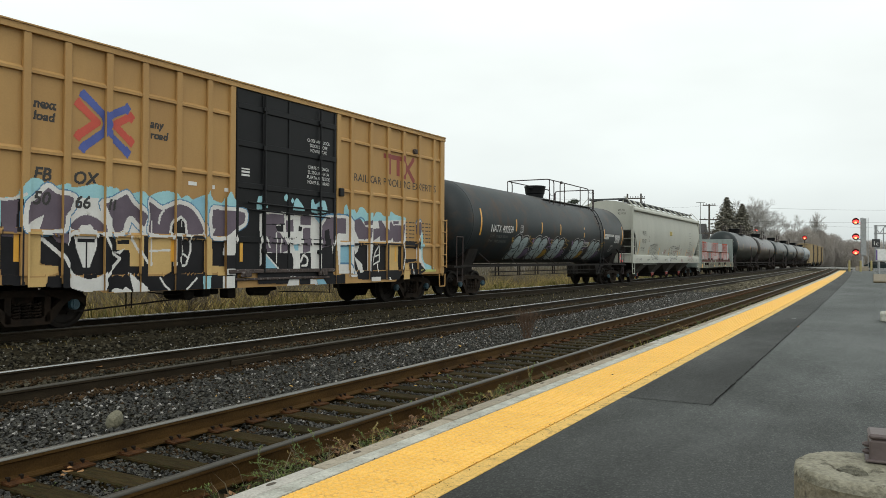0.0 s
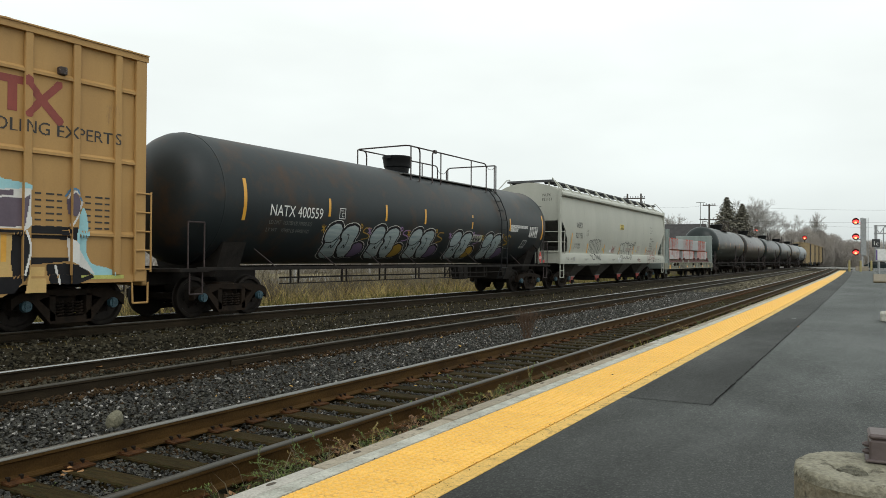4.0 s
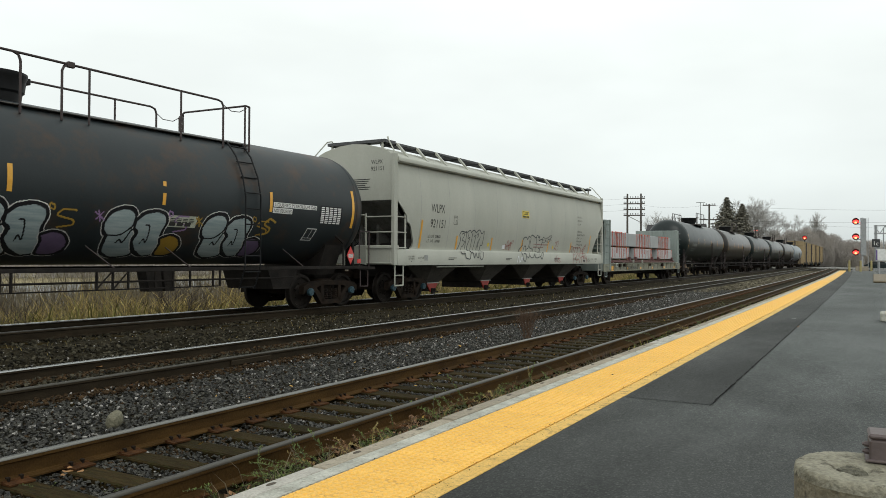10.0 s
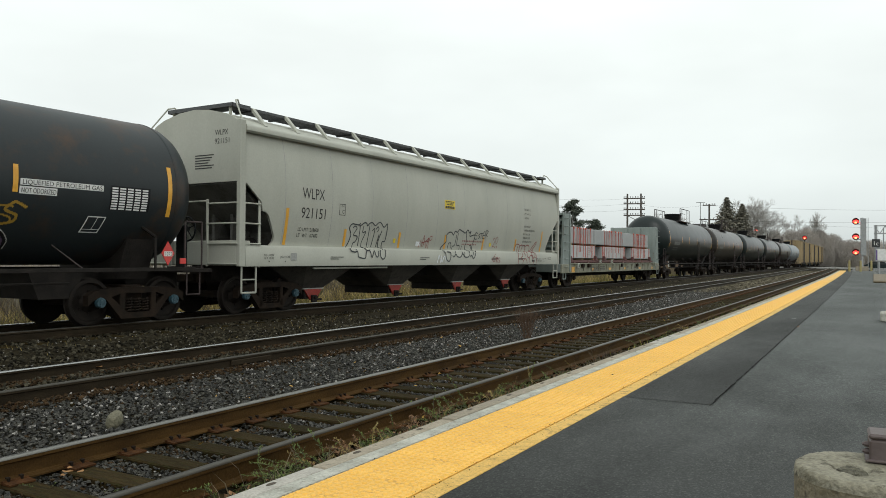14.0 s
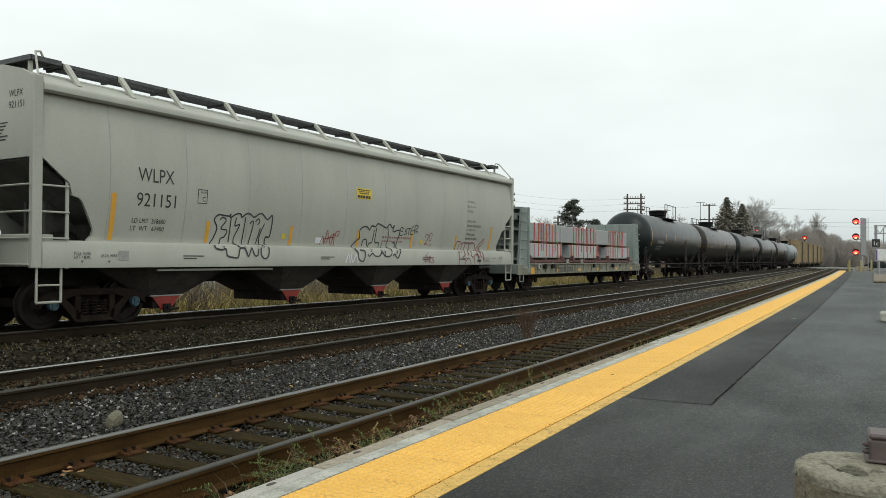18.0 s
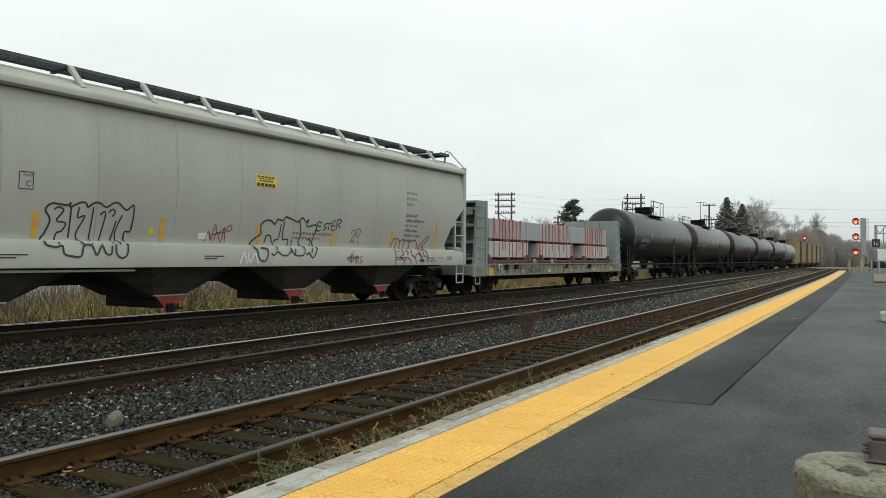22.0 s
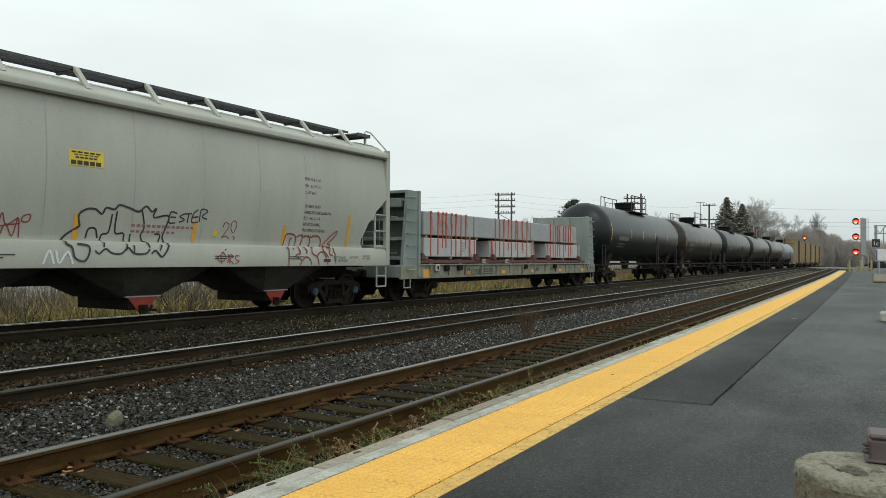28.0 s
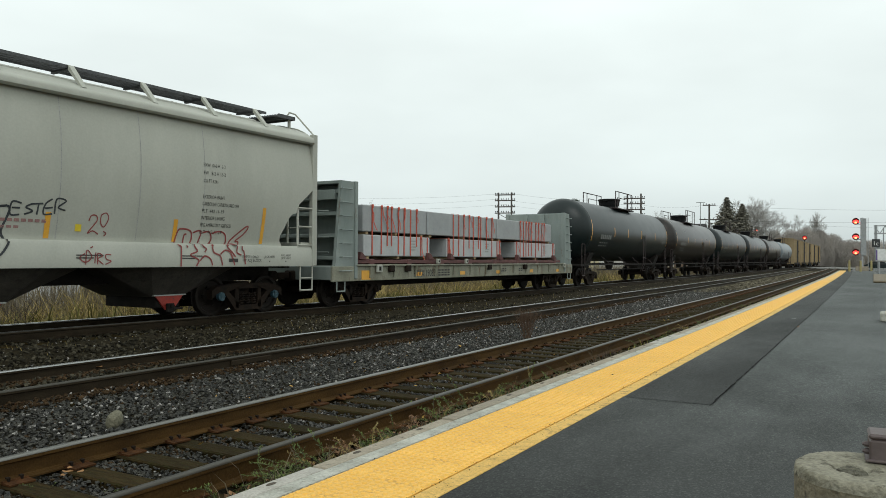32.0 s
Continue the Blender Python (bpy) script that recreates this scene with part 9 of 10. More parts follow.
def litter(name, n, x0, x1, o0, o1, z, seed, label, material, size=0.026):
    r = np.random.RandomState(seed)
    x, o = r.uniform(x0, x1, n), r.uniform(o0, o1, n)
    y = np.array([y1(t) for t in x]) + o
    a = r.uniform(0, 6.283, n)
    s = size * r.uniform(0.5, 1.3, n)
    v = np.zeros((n, 4, 3))
    for k, (p, q) in enumerate(((-1, 0), (0, -0.55), (1, 0), (0, 0.55))):
        v[:, k] = np.stack([x + s * (p * np.cos(a) - q * np.sin(a)), y + s * (p * np.sin(a) + q * np.cos(a)), z + r.uniform(0, 0.05, n)], 1)
    sheet(name, v.reshape(-1, 3), np.arange(4 * n).reshape(-1, 4), material, label, "leaves")


litter("fallen_leaves", 1700, 3.0, 12.0, -1.62, -0.9, -0.215, 3, "brown fallen leaves along the platform edge", M_DEADLEAF)
litter("yellow_leaves", 60, 2.5, 22.0, -0.9, 3.0, -0.16, 8, "few yellow leaves on the ballast", mat("yellow_leaf", (0.42, 0.24, 0.05), (0.55, 0.34, 0.08), 8, 0.8, vary=0.3, island=True), 0.035)


# dark grit caught along the yellow strip and line
rg = np.random.RandomState(31)
gx = 1.5 + 22 * rg.uniform(0, 1, 900) ** 1.5
go = np.where(rg.uniform(0, 1, 900) < 0.72, rg.normal(2.428, 0.022, 900), np.where(rg.uniform(0, 1, 900) < 0.7, rg.uniform(2.27, 2.43, 900), rg.uniform(2.45, 3.25, 900)))
gs = 0.002 + 0.006 * rg.uniform(0, 1, 900) ** 2.2
strew("grit", M_CRACK, np.stack([gx, go + np.array([bend(t) for t in gx]), PLAT + 0.007 + 0.2 * gs, gs], 1), "dark grit caught along the yellow strip", "grit", 32)


# ---- distance: signals, poles, trees, houses ----
M_DARKSTEEL = mat("signal_black", (0.02, 0.02, 0.021), (0.035, 0.035, 0.036), 4, 0.6)
M_POLE = mat("pole_wood", (0.055, 0.047, 0.041), (0.095, 0.082, 0.072), 3, 0.9, 0, 0.3, 30, stretch=(3, 3, 0.3))
LENS_RED = glow("lens_red", (1.0, 0.030, 0.026), 5.0)
LENS_CORE = glow("lens_core", (1.0, 0.17, 0.06), 7.0)


def head(parent, y, z, r=0.52):
    h = part("signal_head", Geo().cyl((-0.14, y, z), (0.25, y, z), r, r, 20), M_DARKSTEEL, parent, "black signal head with a hood")
    g = Geo()
    for k in range(9):
        a0, a1 = math.pi * k / 9, math.pi * (k + 1) / 9
        g.quad((-0.14, y + r * math.cos(a0), z + r * math.sin(a0)), (-0.14, y + r * math.cos(a1), z + r * math.sin(a1)), (-0.62, y + r * math.cos(a1), z + r * math.sin(a1)), (-0.62, y + r * math.cos(a0), z + r * math.sin(a0)))
    part("hood", g, M_DARKSTEEL, h)
    # lens drawn oversized: the lamp's halo put into the width of the disc
    part("lens", Geo().cyl((-0.17, y, z - 0.12), (-0.145, y, z - 0.10), 0.42, 0.42, 18), LENS_RED, h, "lit red lens")
    part("lamp", Geo().lathe([(-0.24, 0.03), (-0.22, 0.13), (-0.172, 0.2)], "x", 14, (0, y, z - 0.14)), LENS_CORE, h, "bright orange-red lamp")


s = base("railway_signal", pose(138, 1.55, -0.2), "tall railway signal with three lit red lamps", "signal")
part("mast", Geo().cyl((0, 0.0, 0), (0, 0.0, 8.6), 0.22, seg=12), M_GALV, s)
part("cabinet", Geo().box(-0.35, 0.35, -0.62, 0.18, 2.6, 8.5, 0.04), M_GALV, s, "grey equipment housing up the mast")
part("foot", Geo().box(-0.8, 0.8, -0.9, 0.9, 0, 0.9, 0.05), M_CONCRETE_OLD, s)
part("ladder", Geo().cyl((0.3, -0.85, 0.4), (0.3, -0.85, 8.6), 0.05, seg=6), M_GALV, s)
for z in (8.05, 5.62, 3.16):
    head(s, 0.86, z)
    part("arm", Geo().box(-0.06, 0.06, 0.15, 0.9, z - 0.5, z - 0.38), M_GALV, s)
s = base("railway_signal", pose(232, 16.43, -0.7), "far railway signal with one lit red lamp", "signal")
part("mast", Geo().cyl((0, 0, 0), (0, 0, 8.9), 0.16, seg=10), M_DARKSTEEL, s)
head(s, 0.0, 8.62, 0.6)


s = base("railway_signal", pose(198.5, 24.7, -0.7), "far railway signal with one dim red lamp", "signal")
part("mast", Geo().cyl((0, 0, 0), (0, 0, 9.9), 0.12, seg=8), M_DARKSTEEL, s)
head(s, 0.0, 9.75, 0.34)


def wood_pole(x, y, h, arms, label, lean=0.0):
    k = base("utility_pole", pose(x, y, -0.75, 0, lean, 18), label, "utility pole")
    part("pole", Geo().cyl((0, 0, 0), (0, 0, h + 0.75), 0.19, 0.13, 8), M_POLE, k)
    for z, w in arms:
        a = part("crossarm", Geo().box(-0.07, 0.07, -w, w, z + 0.75 - 0.08, z + 0.75 + 0.08, 0.01), M_POLE, k)
        for q in (-w + 0.15, -w * 0.45, w * 0.45, w - 0.15):
            part("insulator", Geo().cyl((0, q, z + 0.83), (0, q, z + 1.05), 0.05, seg=6), M_DARKSTEEL, a)
    return k


def h_frame(x, y, h, gap, arms, label):
    k = base("pole_frame", pose(x, y, -0.75, 0, 0, 15), label, "utility pole")
    for s in (-1, 1):
        part("pole", Geo().cyl((0, s * gap / 2, 0), (0, s * gap / 2, h + 0.75), 0.2, 0.14, 8), M_POLE, k)
    for z in arms:
        a = part("crossarm", Geo().box(-0.10, 0.10, -gap / 2 - 0.65, gap / 2 + 0.65, z + 0.64, z + 0.83, 0.01), M_POLE, k)
        for q in (-gap / 2 - 0.55, -gap / 2 - 0.25, -gap * 0.28, -gap * 0.1, gap * 0.1, gap * 0.28, gap / 2 + 0.25, gap / 2 + 0.55):
            part("insulator", Geo().lathe([(z + 0.83, 0.03), (z + 0.93, 0.035), (z + 0.95, 0.09), (z + 1.07, 0.08), (z + 1.12, 0.03)], "z", 6, (0, q, 0)), M_DARKSTEEL, a)
    part("brace", Geo().cyl((0, -gap / 2, h - 4.2), (0, gap / 2, h - 3.0), 0.05, seg=5), M_POLE, k)
    return k


h_frame(130.2, 35.7, 12.9, 2.25, (12.1, 11.2, 10.2, 9.2), "wooden two-pole frame with four crossarms")
h_frame(122.6, 56.5, 13.3, 2.3, (12.9, 11.9, 10.8, 9.7), "wooden two-pole frame with four crossarms")
wood_pole(128.0, 22.96, 10.6, ((10.4, 1.0), (8.1, 1.5), (5.9, 1.2)), "weathered wooden utility pole with crossarms")
wood_pole(149.5, 14.9 + 4.5, 7.6, ((7.3, 1.5),), "weathered wooden utility pole with one crossarm")
wood_pole(121, 46, 8.8, ((8.5, 0.8), (7.8, 0.8)), "weathered wooden utility pole with crossarms")
k = base("antenna_mast", pose(147.4, 28.0, -0.75), "thin metal antenna mast", "antenna")
part("mast", Geo().cyl((0, 0, 0), (0, 0, 13.1), 0.09, 0.06, 6), M_GALV, k)
part("aerial", Geo().box(-0.05, 0.05, -0.8, 0.8, 13.0, 13.1), M_GALV, k)


def wire(a, b, sag, r=0.012):
    n = 14
    pts = []
    for i in range(n + 1):
        t = i / n
        pts.append((a[0] + (b[0] - a[0]) * t, a[1] + (b[1] - a[1]) * t, a[2] + (b[2] - a[2]) * t - 4 * sag * t * (1 - t)))
    tagged(part("overhead_wire", Geo().tube(pts, r, 4), M_DARKSTEEL, None, "thin dark wire strung between the poles"), "", "wire", "overhead wires")


for q, z in ((-0.8, 12.2), (0.8, 11.2), (0.0, 10.2)):
    wire((122.6, 56.5 + q, z + 1.0), (130.2, 35.7 + q, z), 0.8)
    wire((122.6, 56.5 + q, z + 1.0), (108, 96 + q, z + 1.0), 0.8)
wire((130.2, 35.7, 11.2), (128, 22.96, 10.5), 0.6)
wire((128.0, 22.96, 10.4), (190, -30, 13.0), 1.0, 0.016)
wire((128.0, 22.96, 8.1), (190, -30, 11.0), 1.0, 0.016)
wire((128.0, 23.9, 8.1), (150, -25, 6.5), 0.5, 0.012)

# bark, spruce needles and thicket paled: aerial haze put into their colours
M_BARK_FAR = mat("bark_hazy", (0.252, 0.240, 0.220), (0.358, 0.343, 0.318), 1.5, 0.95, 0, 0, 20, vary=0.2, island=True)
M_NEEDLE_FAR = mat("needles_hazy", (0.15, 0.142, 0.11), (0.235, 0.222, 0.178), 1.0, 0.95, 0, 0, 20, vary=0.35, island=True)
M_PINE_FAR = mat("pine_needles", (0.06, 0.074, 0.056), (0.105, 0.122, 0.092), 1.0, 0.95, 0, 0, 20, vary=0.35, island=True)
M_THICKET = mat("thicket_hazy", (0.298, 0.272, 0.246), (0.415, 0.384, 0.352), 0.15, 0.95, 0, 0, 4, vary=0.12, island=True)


def bare_tree(x, y, h, seed, label, spread=0.75, thick=0.013, depth=6, name="bare_tree"):
    """Tapered trunk, forking limbs, a crown of fine twigs."""
    r = random.Random(seed)
    k = base(name, pose(x, y, -0.75), label, "tree")
    limbs, twigs = Geo(), Geo()

    def grow(p, d, length, rad, n):
        q = p + d * length
        (limbs if n > 2 else twigs).cyl(tuple(p), tuple(q), rad, rad * 0.7, 5 if n > 2 else 3, False)
        if n:
            for _ in range(3 if n > 2 else 4 if n > 1 else 6):
                e = (d * 0.9 + Vector((r.uniform(-1, 1), r.uniform(-1, 1), r.uniform(-0.15, 0.7))) * spread).normalized()
                grow(p + d * length * r.uniform(0.55, 1.0), e, length * r.uniform(0.56, 0.80), rad * 0.60, n - 1)

    trunk = h * 0.24
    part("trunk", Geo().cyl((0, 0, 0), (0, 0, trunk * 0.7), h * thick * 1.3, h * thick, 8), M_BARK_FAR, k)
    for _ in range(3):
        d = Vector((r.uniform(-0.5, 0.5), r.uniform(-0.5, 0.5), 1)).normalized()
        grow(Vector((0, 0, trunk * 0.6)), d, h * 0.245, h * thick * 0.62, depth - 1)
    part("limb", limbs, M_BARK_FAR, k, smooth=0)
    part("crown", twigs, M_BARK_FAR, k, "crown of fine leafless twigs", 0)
    return k


def conifer(x, y, h, seed, label, wide=0.40):
    """Straight trunk with tiers of drooping needle sprays."""
    r = random.Random(seed)
    k = base("conifer", pose(x, y, -0.75), label, "tree")
    part("trunk", Geo().cyl((0, 0, 0), (0, 0, h * 0.96), h * 0.022, 0.02, 6), M_BARK_FAR, k)
    g = Geo()
    n = 84
    for i in range(n):
        t = i / n
        z = h * (0.06 + 0.93 * t)
        reach = (h * wide * (1 - t) ** 0.86) * r.uniform(0.78, 1.1) + 0.08
        for j in range(30):
            a = r.uniform(0, 6.283)
            q = reach * r.uniform(0.55, 1.05)
            tip = Vector((math.cos(a) * q, math.sin(a) * q, z - q * r.uniform(0.10, 0.42)))
            root = Vector((0, 0, z))
            for m in range(4):
                p = root.lerp(tip, 0.22 + 0.26 * m)
                u = Vector((r.uniform(-1, 1), r.uniform(-1, 1), r.uniform(-0.5, 0.35))) * (0.20 + 0.16 * reach)
                w = Vector((r.uniform(-1, 1), r.uniform(-1, 1), r.uniform(-0.6, 0.1))) * (0.18 + 0.14 * reach)
                g.quad(tuple(p), tuple(p + u), tuple(p + u * 0.6 + w))
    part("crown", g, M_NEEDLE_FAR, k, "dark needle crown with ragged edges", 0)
    return k


def pine(x, y, h, seed, label):
    """An open pine: bare lower trunk, long uneven boughs that end in tufts of needles."""
    r = random.Random(seed)
    k = base("pine", pose(x, y, -0.75), label, "tree")
    part("trunk", Geo().cyl((0, 0, 0), (0.2, 0, h * 0.97), h * 0.02, 0.03, 7), M_BARK_FAR, k)
    limbs, tufts = Geo(), Geo()
    for i in range(80):
        t = 0.25 + 0.75 * i / 80
        a = r.uniform(0, 6.283)
        q = (0.5 + 0.56 * h * (1.02 - t) ** 0.85) * r.uniform(0.5, 1.1)
        root = Vector((0, 0, h * t))
        tip = root + Vector((math.cos(a) * q, math.sin(a) * q, q * r.uniform(-0.1, 0.3)))
        limbs.cyl(tuple(root), tuple(tip), 0.06, 0.02, 4, False)
        for m in range(8):
            c = root.lerp(tip, r.uniform(0.35, 1.05)) + Vector((r.uniform(-0.3, 0.3), r.uniform(-0.3, 0.3), r.uniform(-0.1, 0.3)))
            for _ in range(22):
                u = Vector((r.uniform(-1, 1), r.uniform(-1, 1), r.uniform(-0.35, 0.8))).normalized() * r.uniform(0.2, 0.5)
                w = u.cross(Vector((r.uniform(-1, 1), r.uniform(-1, 1), r.uniform(-1, 1)))).normalized() * 0.07
                b = c + Vector((r.uniform(-0.3, 0.3), r.uniform(-0.3, 0.3), r.uniform(-0.12, 0.12)))
                tufts.quad(tuple(b), tuple(b + u + w), tuple(b + u - w))
    part("limb", limbs, M_BARK_FAR, k, smooth=0)
    part("crown", tufts, M_PINE_FAR, k, "dark green needle tufts with gaps", 0)
    return k


conifer(138.3, 21.9, 13.4, 1, "tall dark spruce behind the railway", 0.47)
conifer(138.6, 19.5, 12.2, 2, "slender dark spruce behind the railway", 0.38)
conifer(136.5, 22.8, 7.8, 4, "small dark spruce behind the railway")
bare_tree(143.8, 18.9, 17.5, 11, "large leafless tree behind the railway", 0.8, 0.012, 7)
bare_tree(148.0, 16.4, 16.5, 12, "spreading leafless tree behind the railway", 0.95, 0.011, 7)
bare_tree(151.0, 19.2, 14.0, 13, "leafless tree behind the railway", 0.95, 0.011, 7)
bare_tree(252.0, 19.2, 21.0, 14, "upright leafless tree beyond the crossing", 0.42, 0.010, 7)
pine(139.0, 50.0, 13.4, 15, "broad dark pine with layered boughs behind the field")
pine(141.5, 46.4, 9.6, 16, "small dark pine behind the field")
bare_tree(129.8, 52.6, 14.0, 16, "leafless tree behind the field", 0.9)
bare_tree(131.5, 48.0, 12.4, 17, "leafless tree behind the field", 0.9)
bare_tree(167, 39.0, 17.5, 18, "leafless tree behind the brown house", 0.85)
bare_tree(169, 37.4, 15.5, 21, "leafless tree behind the brown house", 0.85)
bare_tree(74, 51.5, 12.2, 19, "leafless tree behind the field", 0.85)
bare_tree(66, 56, 10.2, 20, "leafless tree behind the field", 0.85)


def thicket(name, spots, seed, label):
    """A far wood of bare twigs: upright slivers that thin out towards the top."""
    r = np.random.RandomState(seed)
    vs = []
    for x, y, h, w, n in spots:
        n *= 2
        a, q = r.uniform(0, 6.283, n), np.sqrt(r.uniform(0, 1, n)) * w
        px, py = x + q * np.cos(a) * 1.3, y + q * np.sin(a)
        top = h * np.sqrt(np.clip(1 - (q / w) ** 2 * 0.75, 0.05, 1)) * r.uniform(0, 1, n) ** 0.45
        length = r.uniform(0.5, 1.5, n)
        b = r.uniform(0, 6.283, n)
        t = r.uniform(0.02, 0.05, n)
        lean = r.uniform(-0.9, 0.9, (n, 2))
        v = np.zeros((n, 3, 3))
        v[:, 0] = np.stack([px - np.cos(b) * t, py - np.sin(b) * t, top - length - 0.75], 1)
        v[:, 1] = np.stack([px + np.cos(b) * t, py + np.sin(b) * t, top - length - 0.75], 1)
        v[:, 2] = np.stack([px + lean[:, 0], py + lean[:, 1], top - 0.75], 1)
        vs.append(v.reshape(-1, 3))
    v = np.concatenate(vs)
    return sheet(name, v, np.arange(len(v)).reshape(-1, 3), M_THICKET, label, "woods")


rr = random.Random(30)
thicket("far_woods", [(246, 21.0, 12.0, 4.4, 8000), (248, 17.3, 12.6, 4.6, 9000), (253, 14.0, 12.2, 4.0, 8000), (262, 10.8, 11.2, 4.0, 7000), (240, 25.0, 11.8, 3.6, 6000), (260, 6.0, 9.2, 7.0, 8000), (262, 0.5, 9.0, 6.0, 6000)], 7, "hazy brown leafless woods beyond the crossing")
thicket("far_woods", [(235 + rr.uniform(-15, 25), 24 + 3.2 * i + rr.uniform(-2, 2), rr.uniform(8.5, 11.5), 6.5, 4500) for i in range(8)], 1, "hazy brown leafless woods beyond the crossing")
thicket("far_woods", [(330 + rr.uniform(-30, 30), -14 + 7.0 * i, rr.uniform(8, 11.5), 10, 6000) for i in range(7)], 2, "hazy brown leafless woods at the end of the line")
thicket("hedgerow", [(95 + 3.5 * i, 74 - 1.2 * i + rr.uniform(-3, 3), rr.uniform(4.5, 6.8), 5.0, 2600) for i in range(16)], 3, "brown leafless hedgerow behind the field")
thicket("hedgerow", [(10 + 7 * i, 82 + rr.uniform(-4, 4), rr.uniform(3.6, 5.6), 6.0, 2200) for i in range(13)], 4, "brown leafless hedgerow behind the field")
thicket("hedgerow", [(166 + 6 * i, 30 + rr.uniform(-3, 3), rr.uniform(5, 7.5), 5.0, 2200) for i in range(10)], 5, "brown leafless hedgerow beside the railway")

# grey gravel lot and a low house behind the field
tagged(part("gravel_lot", Geo().box(-60, 140, 34, 58, -0.80, -0.735), mat("gravel_grey", (0.15, 0.15, 0.14), (0.23, 0.23, 0.22), 0.6, 0.95, 0, 0.3, 6), None, "pale grey gravel lot behind the grass"), "", "ground", "", "structure")


def house(x, y, w, d, h, roof, turn, label, wall_m, roof_m):
    k = base("house", pose(x, y, -0.75, 0, 0, turn), label, "house")
    for a, b, c_, e in ((-w / 2, w / 2, -d / 2, -d / 2 + 0.2), (-w / 2, w / 2, d / 2 - 0.2, d / 2), (-w / 2, -w / 2 + 0.2, -d / 2 + 0.2, d / 2 - 0.2), (w / 2 - 0.2, w / 2, -d / 2 + 0.2, d / 2 - 0.2)):
        part("wall", Geo().box(a, b, c_, e, 0, h), wall_m, k)
    g = Geo().prism([(-d / 2 - 0.4, h), (d / 2 + 0.4, h), (0, h + roof)], "x", -w / 2 - 0.4, w / 2 + 0.4)
    part("roof", g, roof_m, k)
    for i in range(3):
        u = -w / 2 + (i + 0.5) * w / 3
        f = part("window", Geo().box(u - 0.55, u + 0.55, -d / 2 - 0.04, -d / 2, 1.0, 2.2, 0.02), M_STENCIL, k)
        part("pane", Geo().box(u - 0.45, u + 0.45, -d / 2 - 0.06, -d / 2 - 0.042, 1.1, 2.1), M_SIGNBLACK, f)
    return k


M_BRICK = mat("brick_brown", (0.13, 0.085, 0.065), (0.19, 0.13, 0.10), 2, 0.9)
M_SIDING = mat("siding_pale", (0.42, 0.42, 0.41), (0.5, 0.5, 0.49), 1, 0.8)
M_SHINGLE = mat("shingle_dark", (0.030, 0.028, 0.029), (0.055, 0.052, 0.052), 1.5, 0.9)
house(152, 33.4, 10.4, 9, 5.2, 4.1, -90, "tall brown house with a long dark shingled roof", M_BRICK, M_SHINGLE)
house(176, 52, 12, 8, 3.6, 2.9, 21, "low pale house with a dark shingled roof", M_SIDING, M_SHINGLE)

# ---- beyond the platform: road crossing, parked car, gantry ----
tagged(part("crossing_road", Geo().box(196, 204, -60, 60, -0.30, 0.012), mat("crossing_asphalt", (0.30, 0.30, 0.28), (0.40, 0.40, 0.38), 1, 0.7), None, "worn pale asphalt road crossing the tracks"), "", "road", "", "structure")


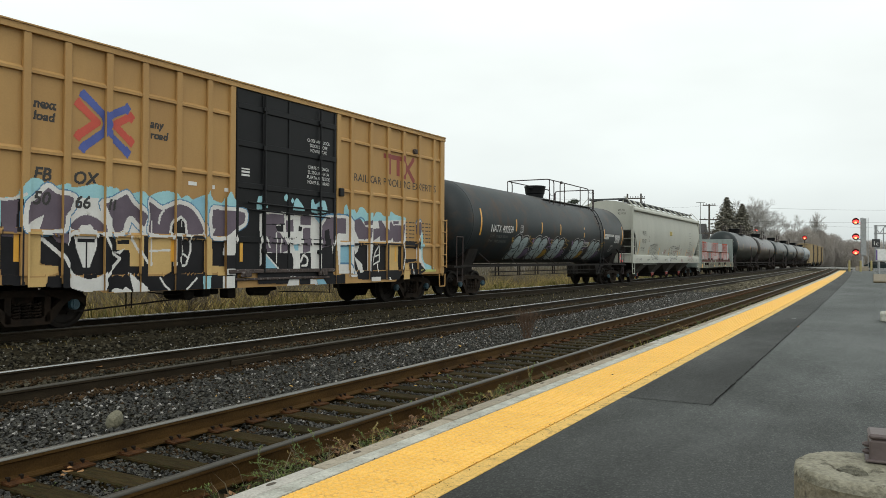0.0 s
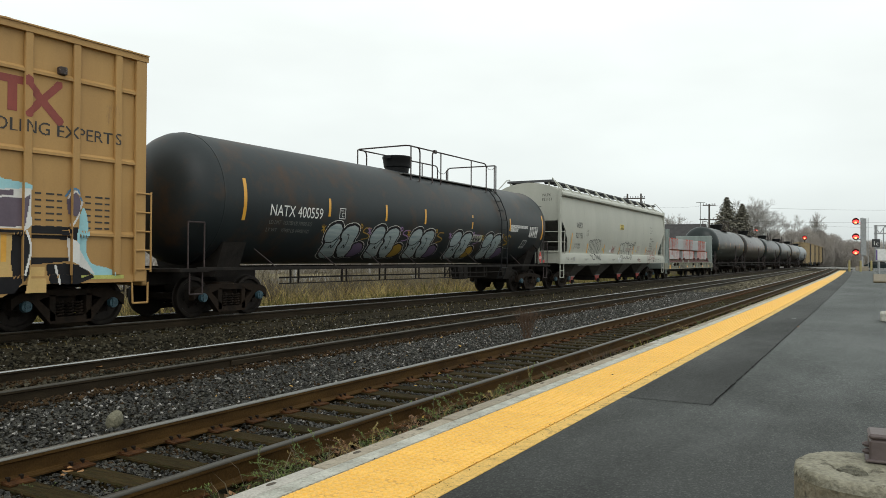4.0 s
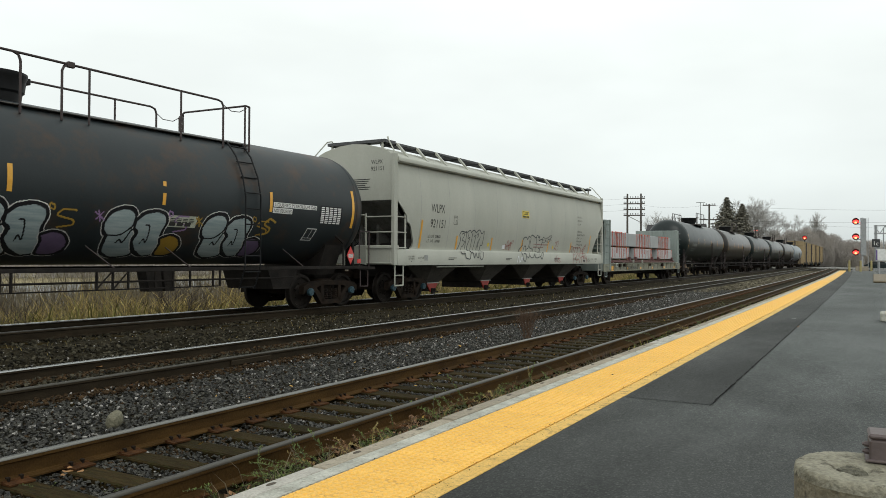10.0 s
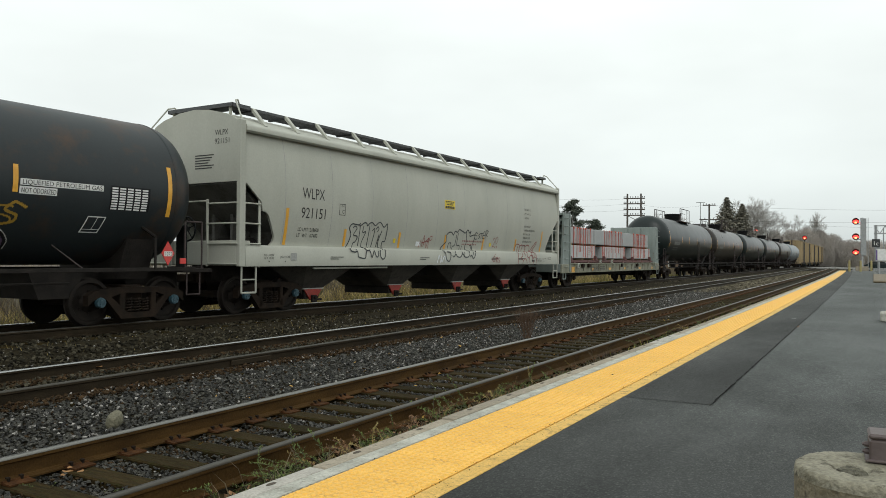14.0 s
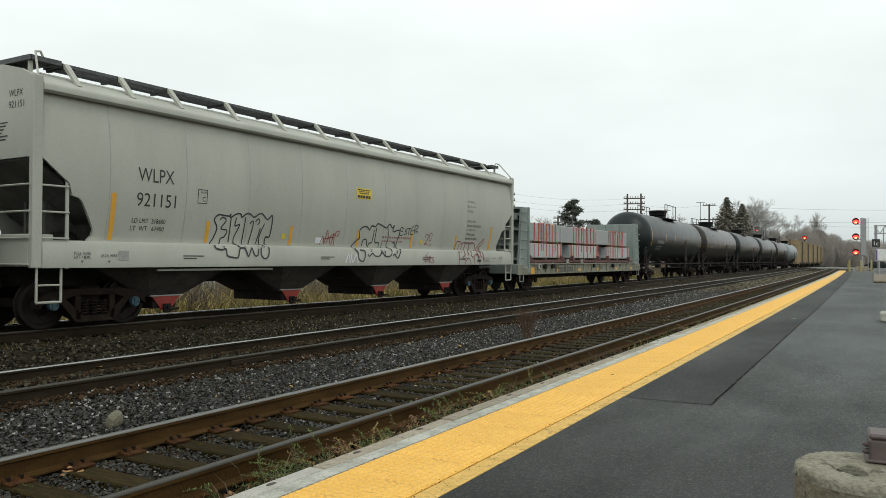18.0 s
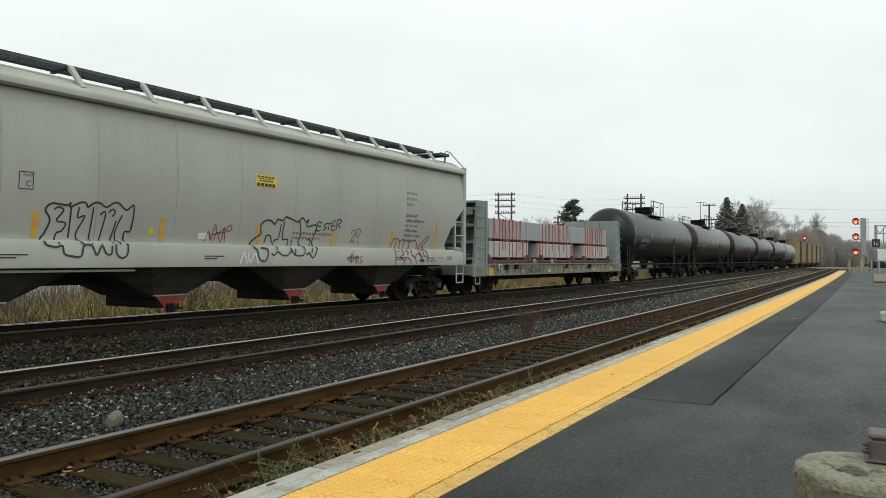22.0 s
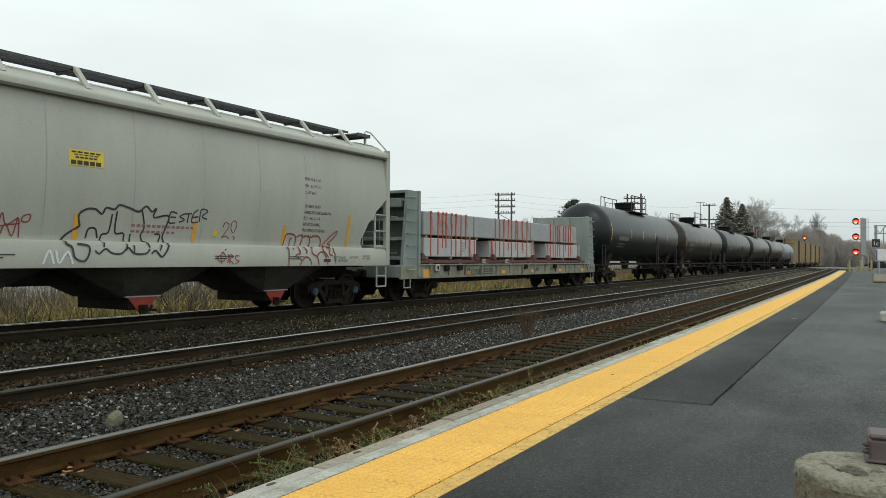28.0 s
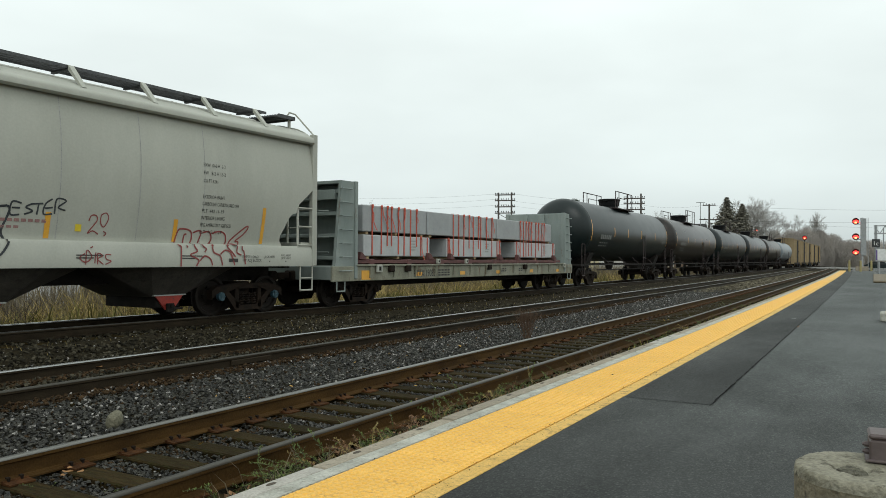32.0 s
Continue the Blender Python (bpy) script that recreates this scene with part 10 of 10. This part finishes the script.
def parked_car(x, y, turn, paint, label):
    c = base("parked_car", pose(x, y, -0.05, 0, 0, turn), label, "car")
    body = [(-2.2, 0.45), (-2.25, 0.85), (-1.9, 0.98), (-1.2, 1.05), (-0.6, 1.5), (1.2, 1.55), (2.0, 1.02), (2.25, 0.9), (2.25, 0.45)]
    part("body", Geo().prism(body, "y", -0.9, 0.9), paint, c)
    for s in (-1, 1):
        part("side_window", Geo().prism([(-1.0, 1.06), (-0.55, 1.42), (1.1, 1.46), (1.7, 1.06)], "y", *sorted((s * 0.9, s * 0.91))), M_SIGNBLACK, c, "dark glass")
        for u in (-1.4, 1.4):
            w = part("wheel", Geo().cyl((u, s * 0.72, 0.34), (u, s * 0.94, 0.34), 0.34, seg=18), M_SIGNBLACK, c)
            part("rim", Geo().cyl((u, s * 0.935, 0.34), (u, s * 0.95, 0.34), 0.2, seg=12), M_GALV, w)
    return c


tagged(part("parking_lot", Geo().box(131, 192, -45, 3.4, -0.8, -0.05, 0.03), mat("lot_asphalt", (0.05, 0.05, 0.048), (0.085, 0.085, 0.08), 0.5, 0.7, 0, 0.3, 20), None, "grey asphalt parking lot beyond the platform"), "", "pavement", "", "structure")
parked_car(144, -1.0, 84, mat("car_dark_green", (0.012, 0.020, 0.020), (0.02, 0.03, 0.03), 3, 0.35, spec=0.2), "dark green parked car beyond the platform")
k = base("sign_gantry", pose(150, -3.0, -0.7), "grey lattice sign gantry beyond the platform", "gantry")
part("post", Geo().cyl((0, 2.6, 0), (0, 2.6, 8.4), 0.22, seg=8), M_GALV, k)
for z in (6.9, 8.2):
    part("chord", Geo().box(-0.1, 0.1, -3.5, 2.9, z, z + 0.16), M_GALV, k)
for i in range(8):
    part("brace", Geo().cyl((0, 2.8 - 0.78 * i, 6.95 if i % 2 else 8.25), (0, 2.8 - 0.78 * (i + 1), 8.25 if i % 2 else 6.95), 0.07, seg=5), M_GALV, k)
for y, h in ((1.0, 8.2), (-0.2, 10.5), (0.25, 6.6)):
    part("thin_mast", Geo().cyl((6, y + 0.4, 0), (6, y + 0.4, h), 0.09, seg=6), M_GALV, k)


def motions():
    """The train rolls towards -x and slows down; its wheels turn with it."""
    times = [i * 0.8 for i in range(41)]
    for thing, x in CARS:
        rows = []
        for t in times:
            p = x - travel(t)
            rows.append((t, pose(p, y3(p), Z3, rz=math.degrees(math.atan(slope3(p))))))
        walk(thing, rows)
    for thing, x, m in RIDERS:
        walk(thing, [(t, pose(x - travel(t), y3(x - travel(t)), Z3, rz=math.degrees(math.atan(slope3(x - travel(t))))) @ m) for t in times])
    turns = [i * 0.2 for i in range(161)]
    for wheels, ax in ROLLING:
        walk(wheels, [(t, pose(ax, 0, 0.457, 0, -math.degrees(travel(t) / 0.457), 0)) for t in turns])


motions()
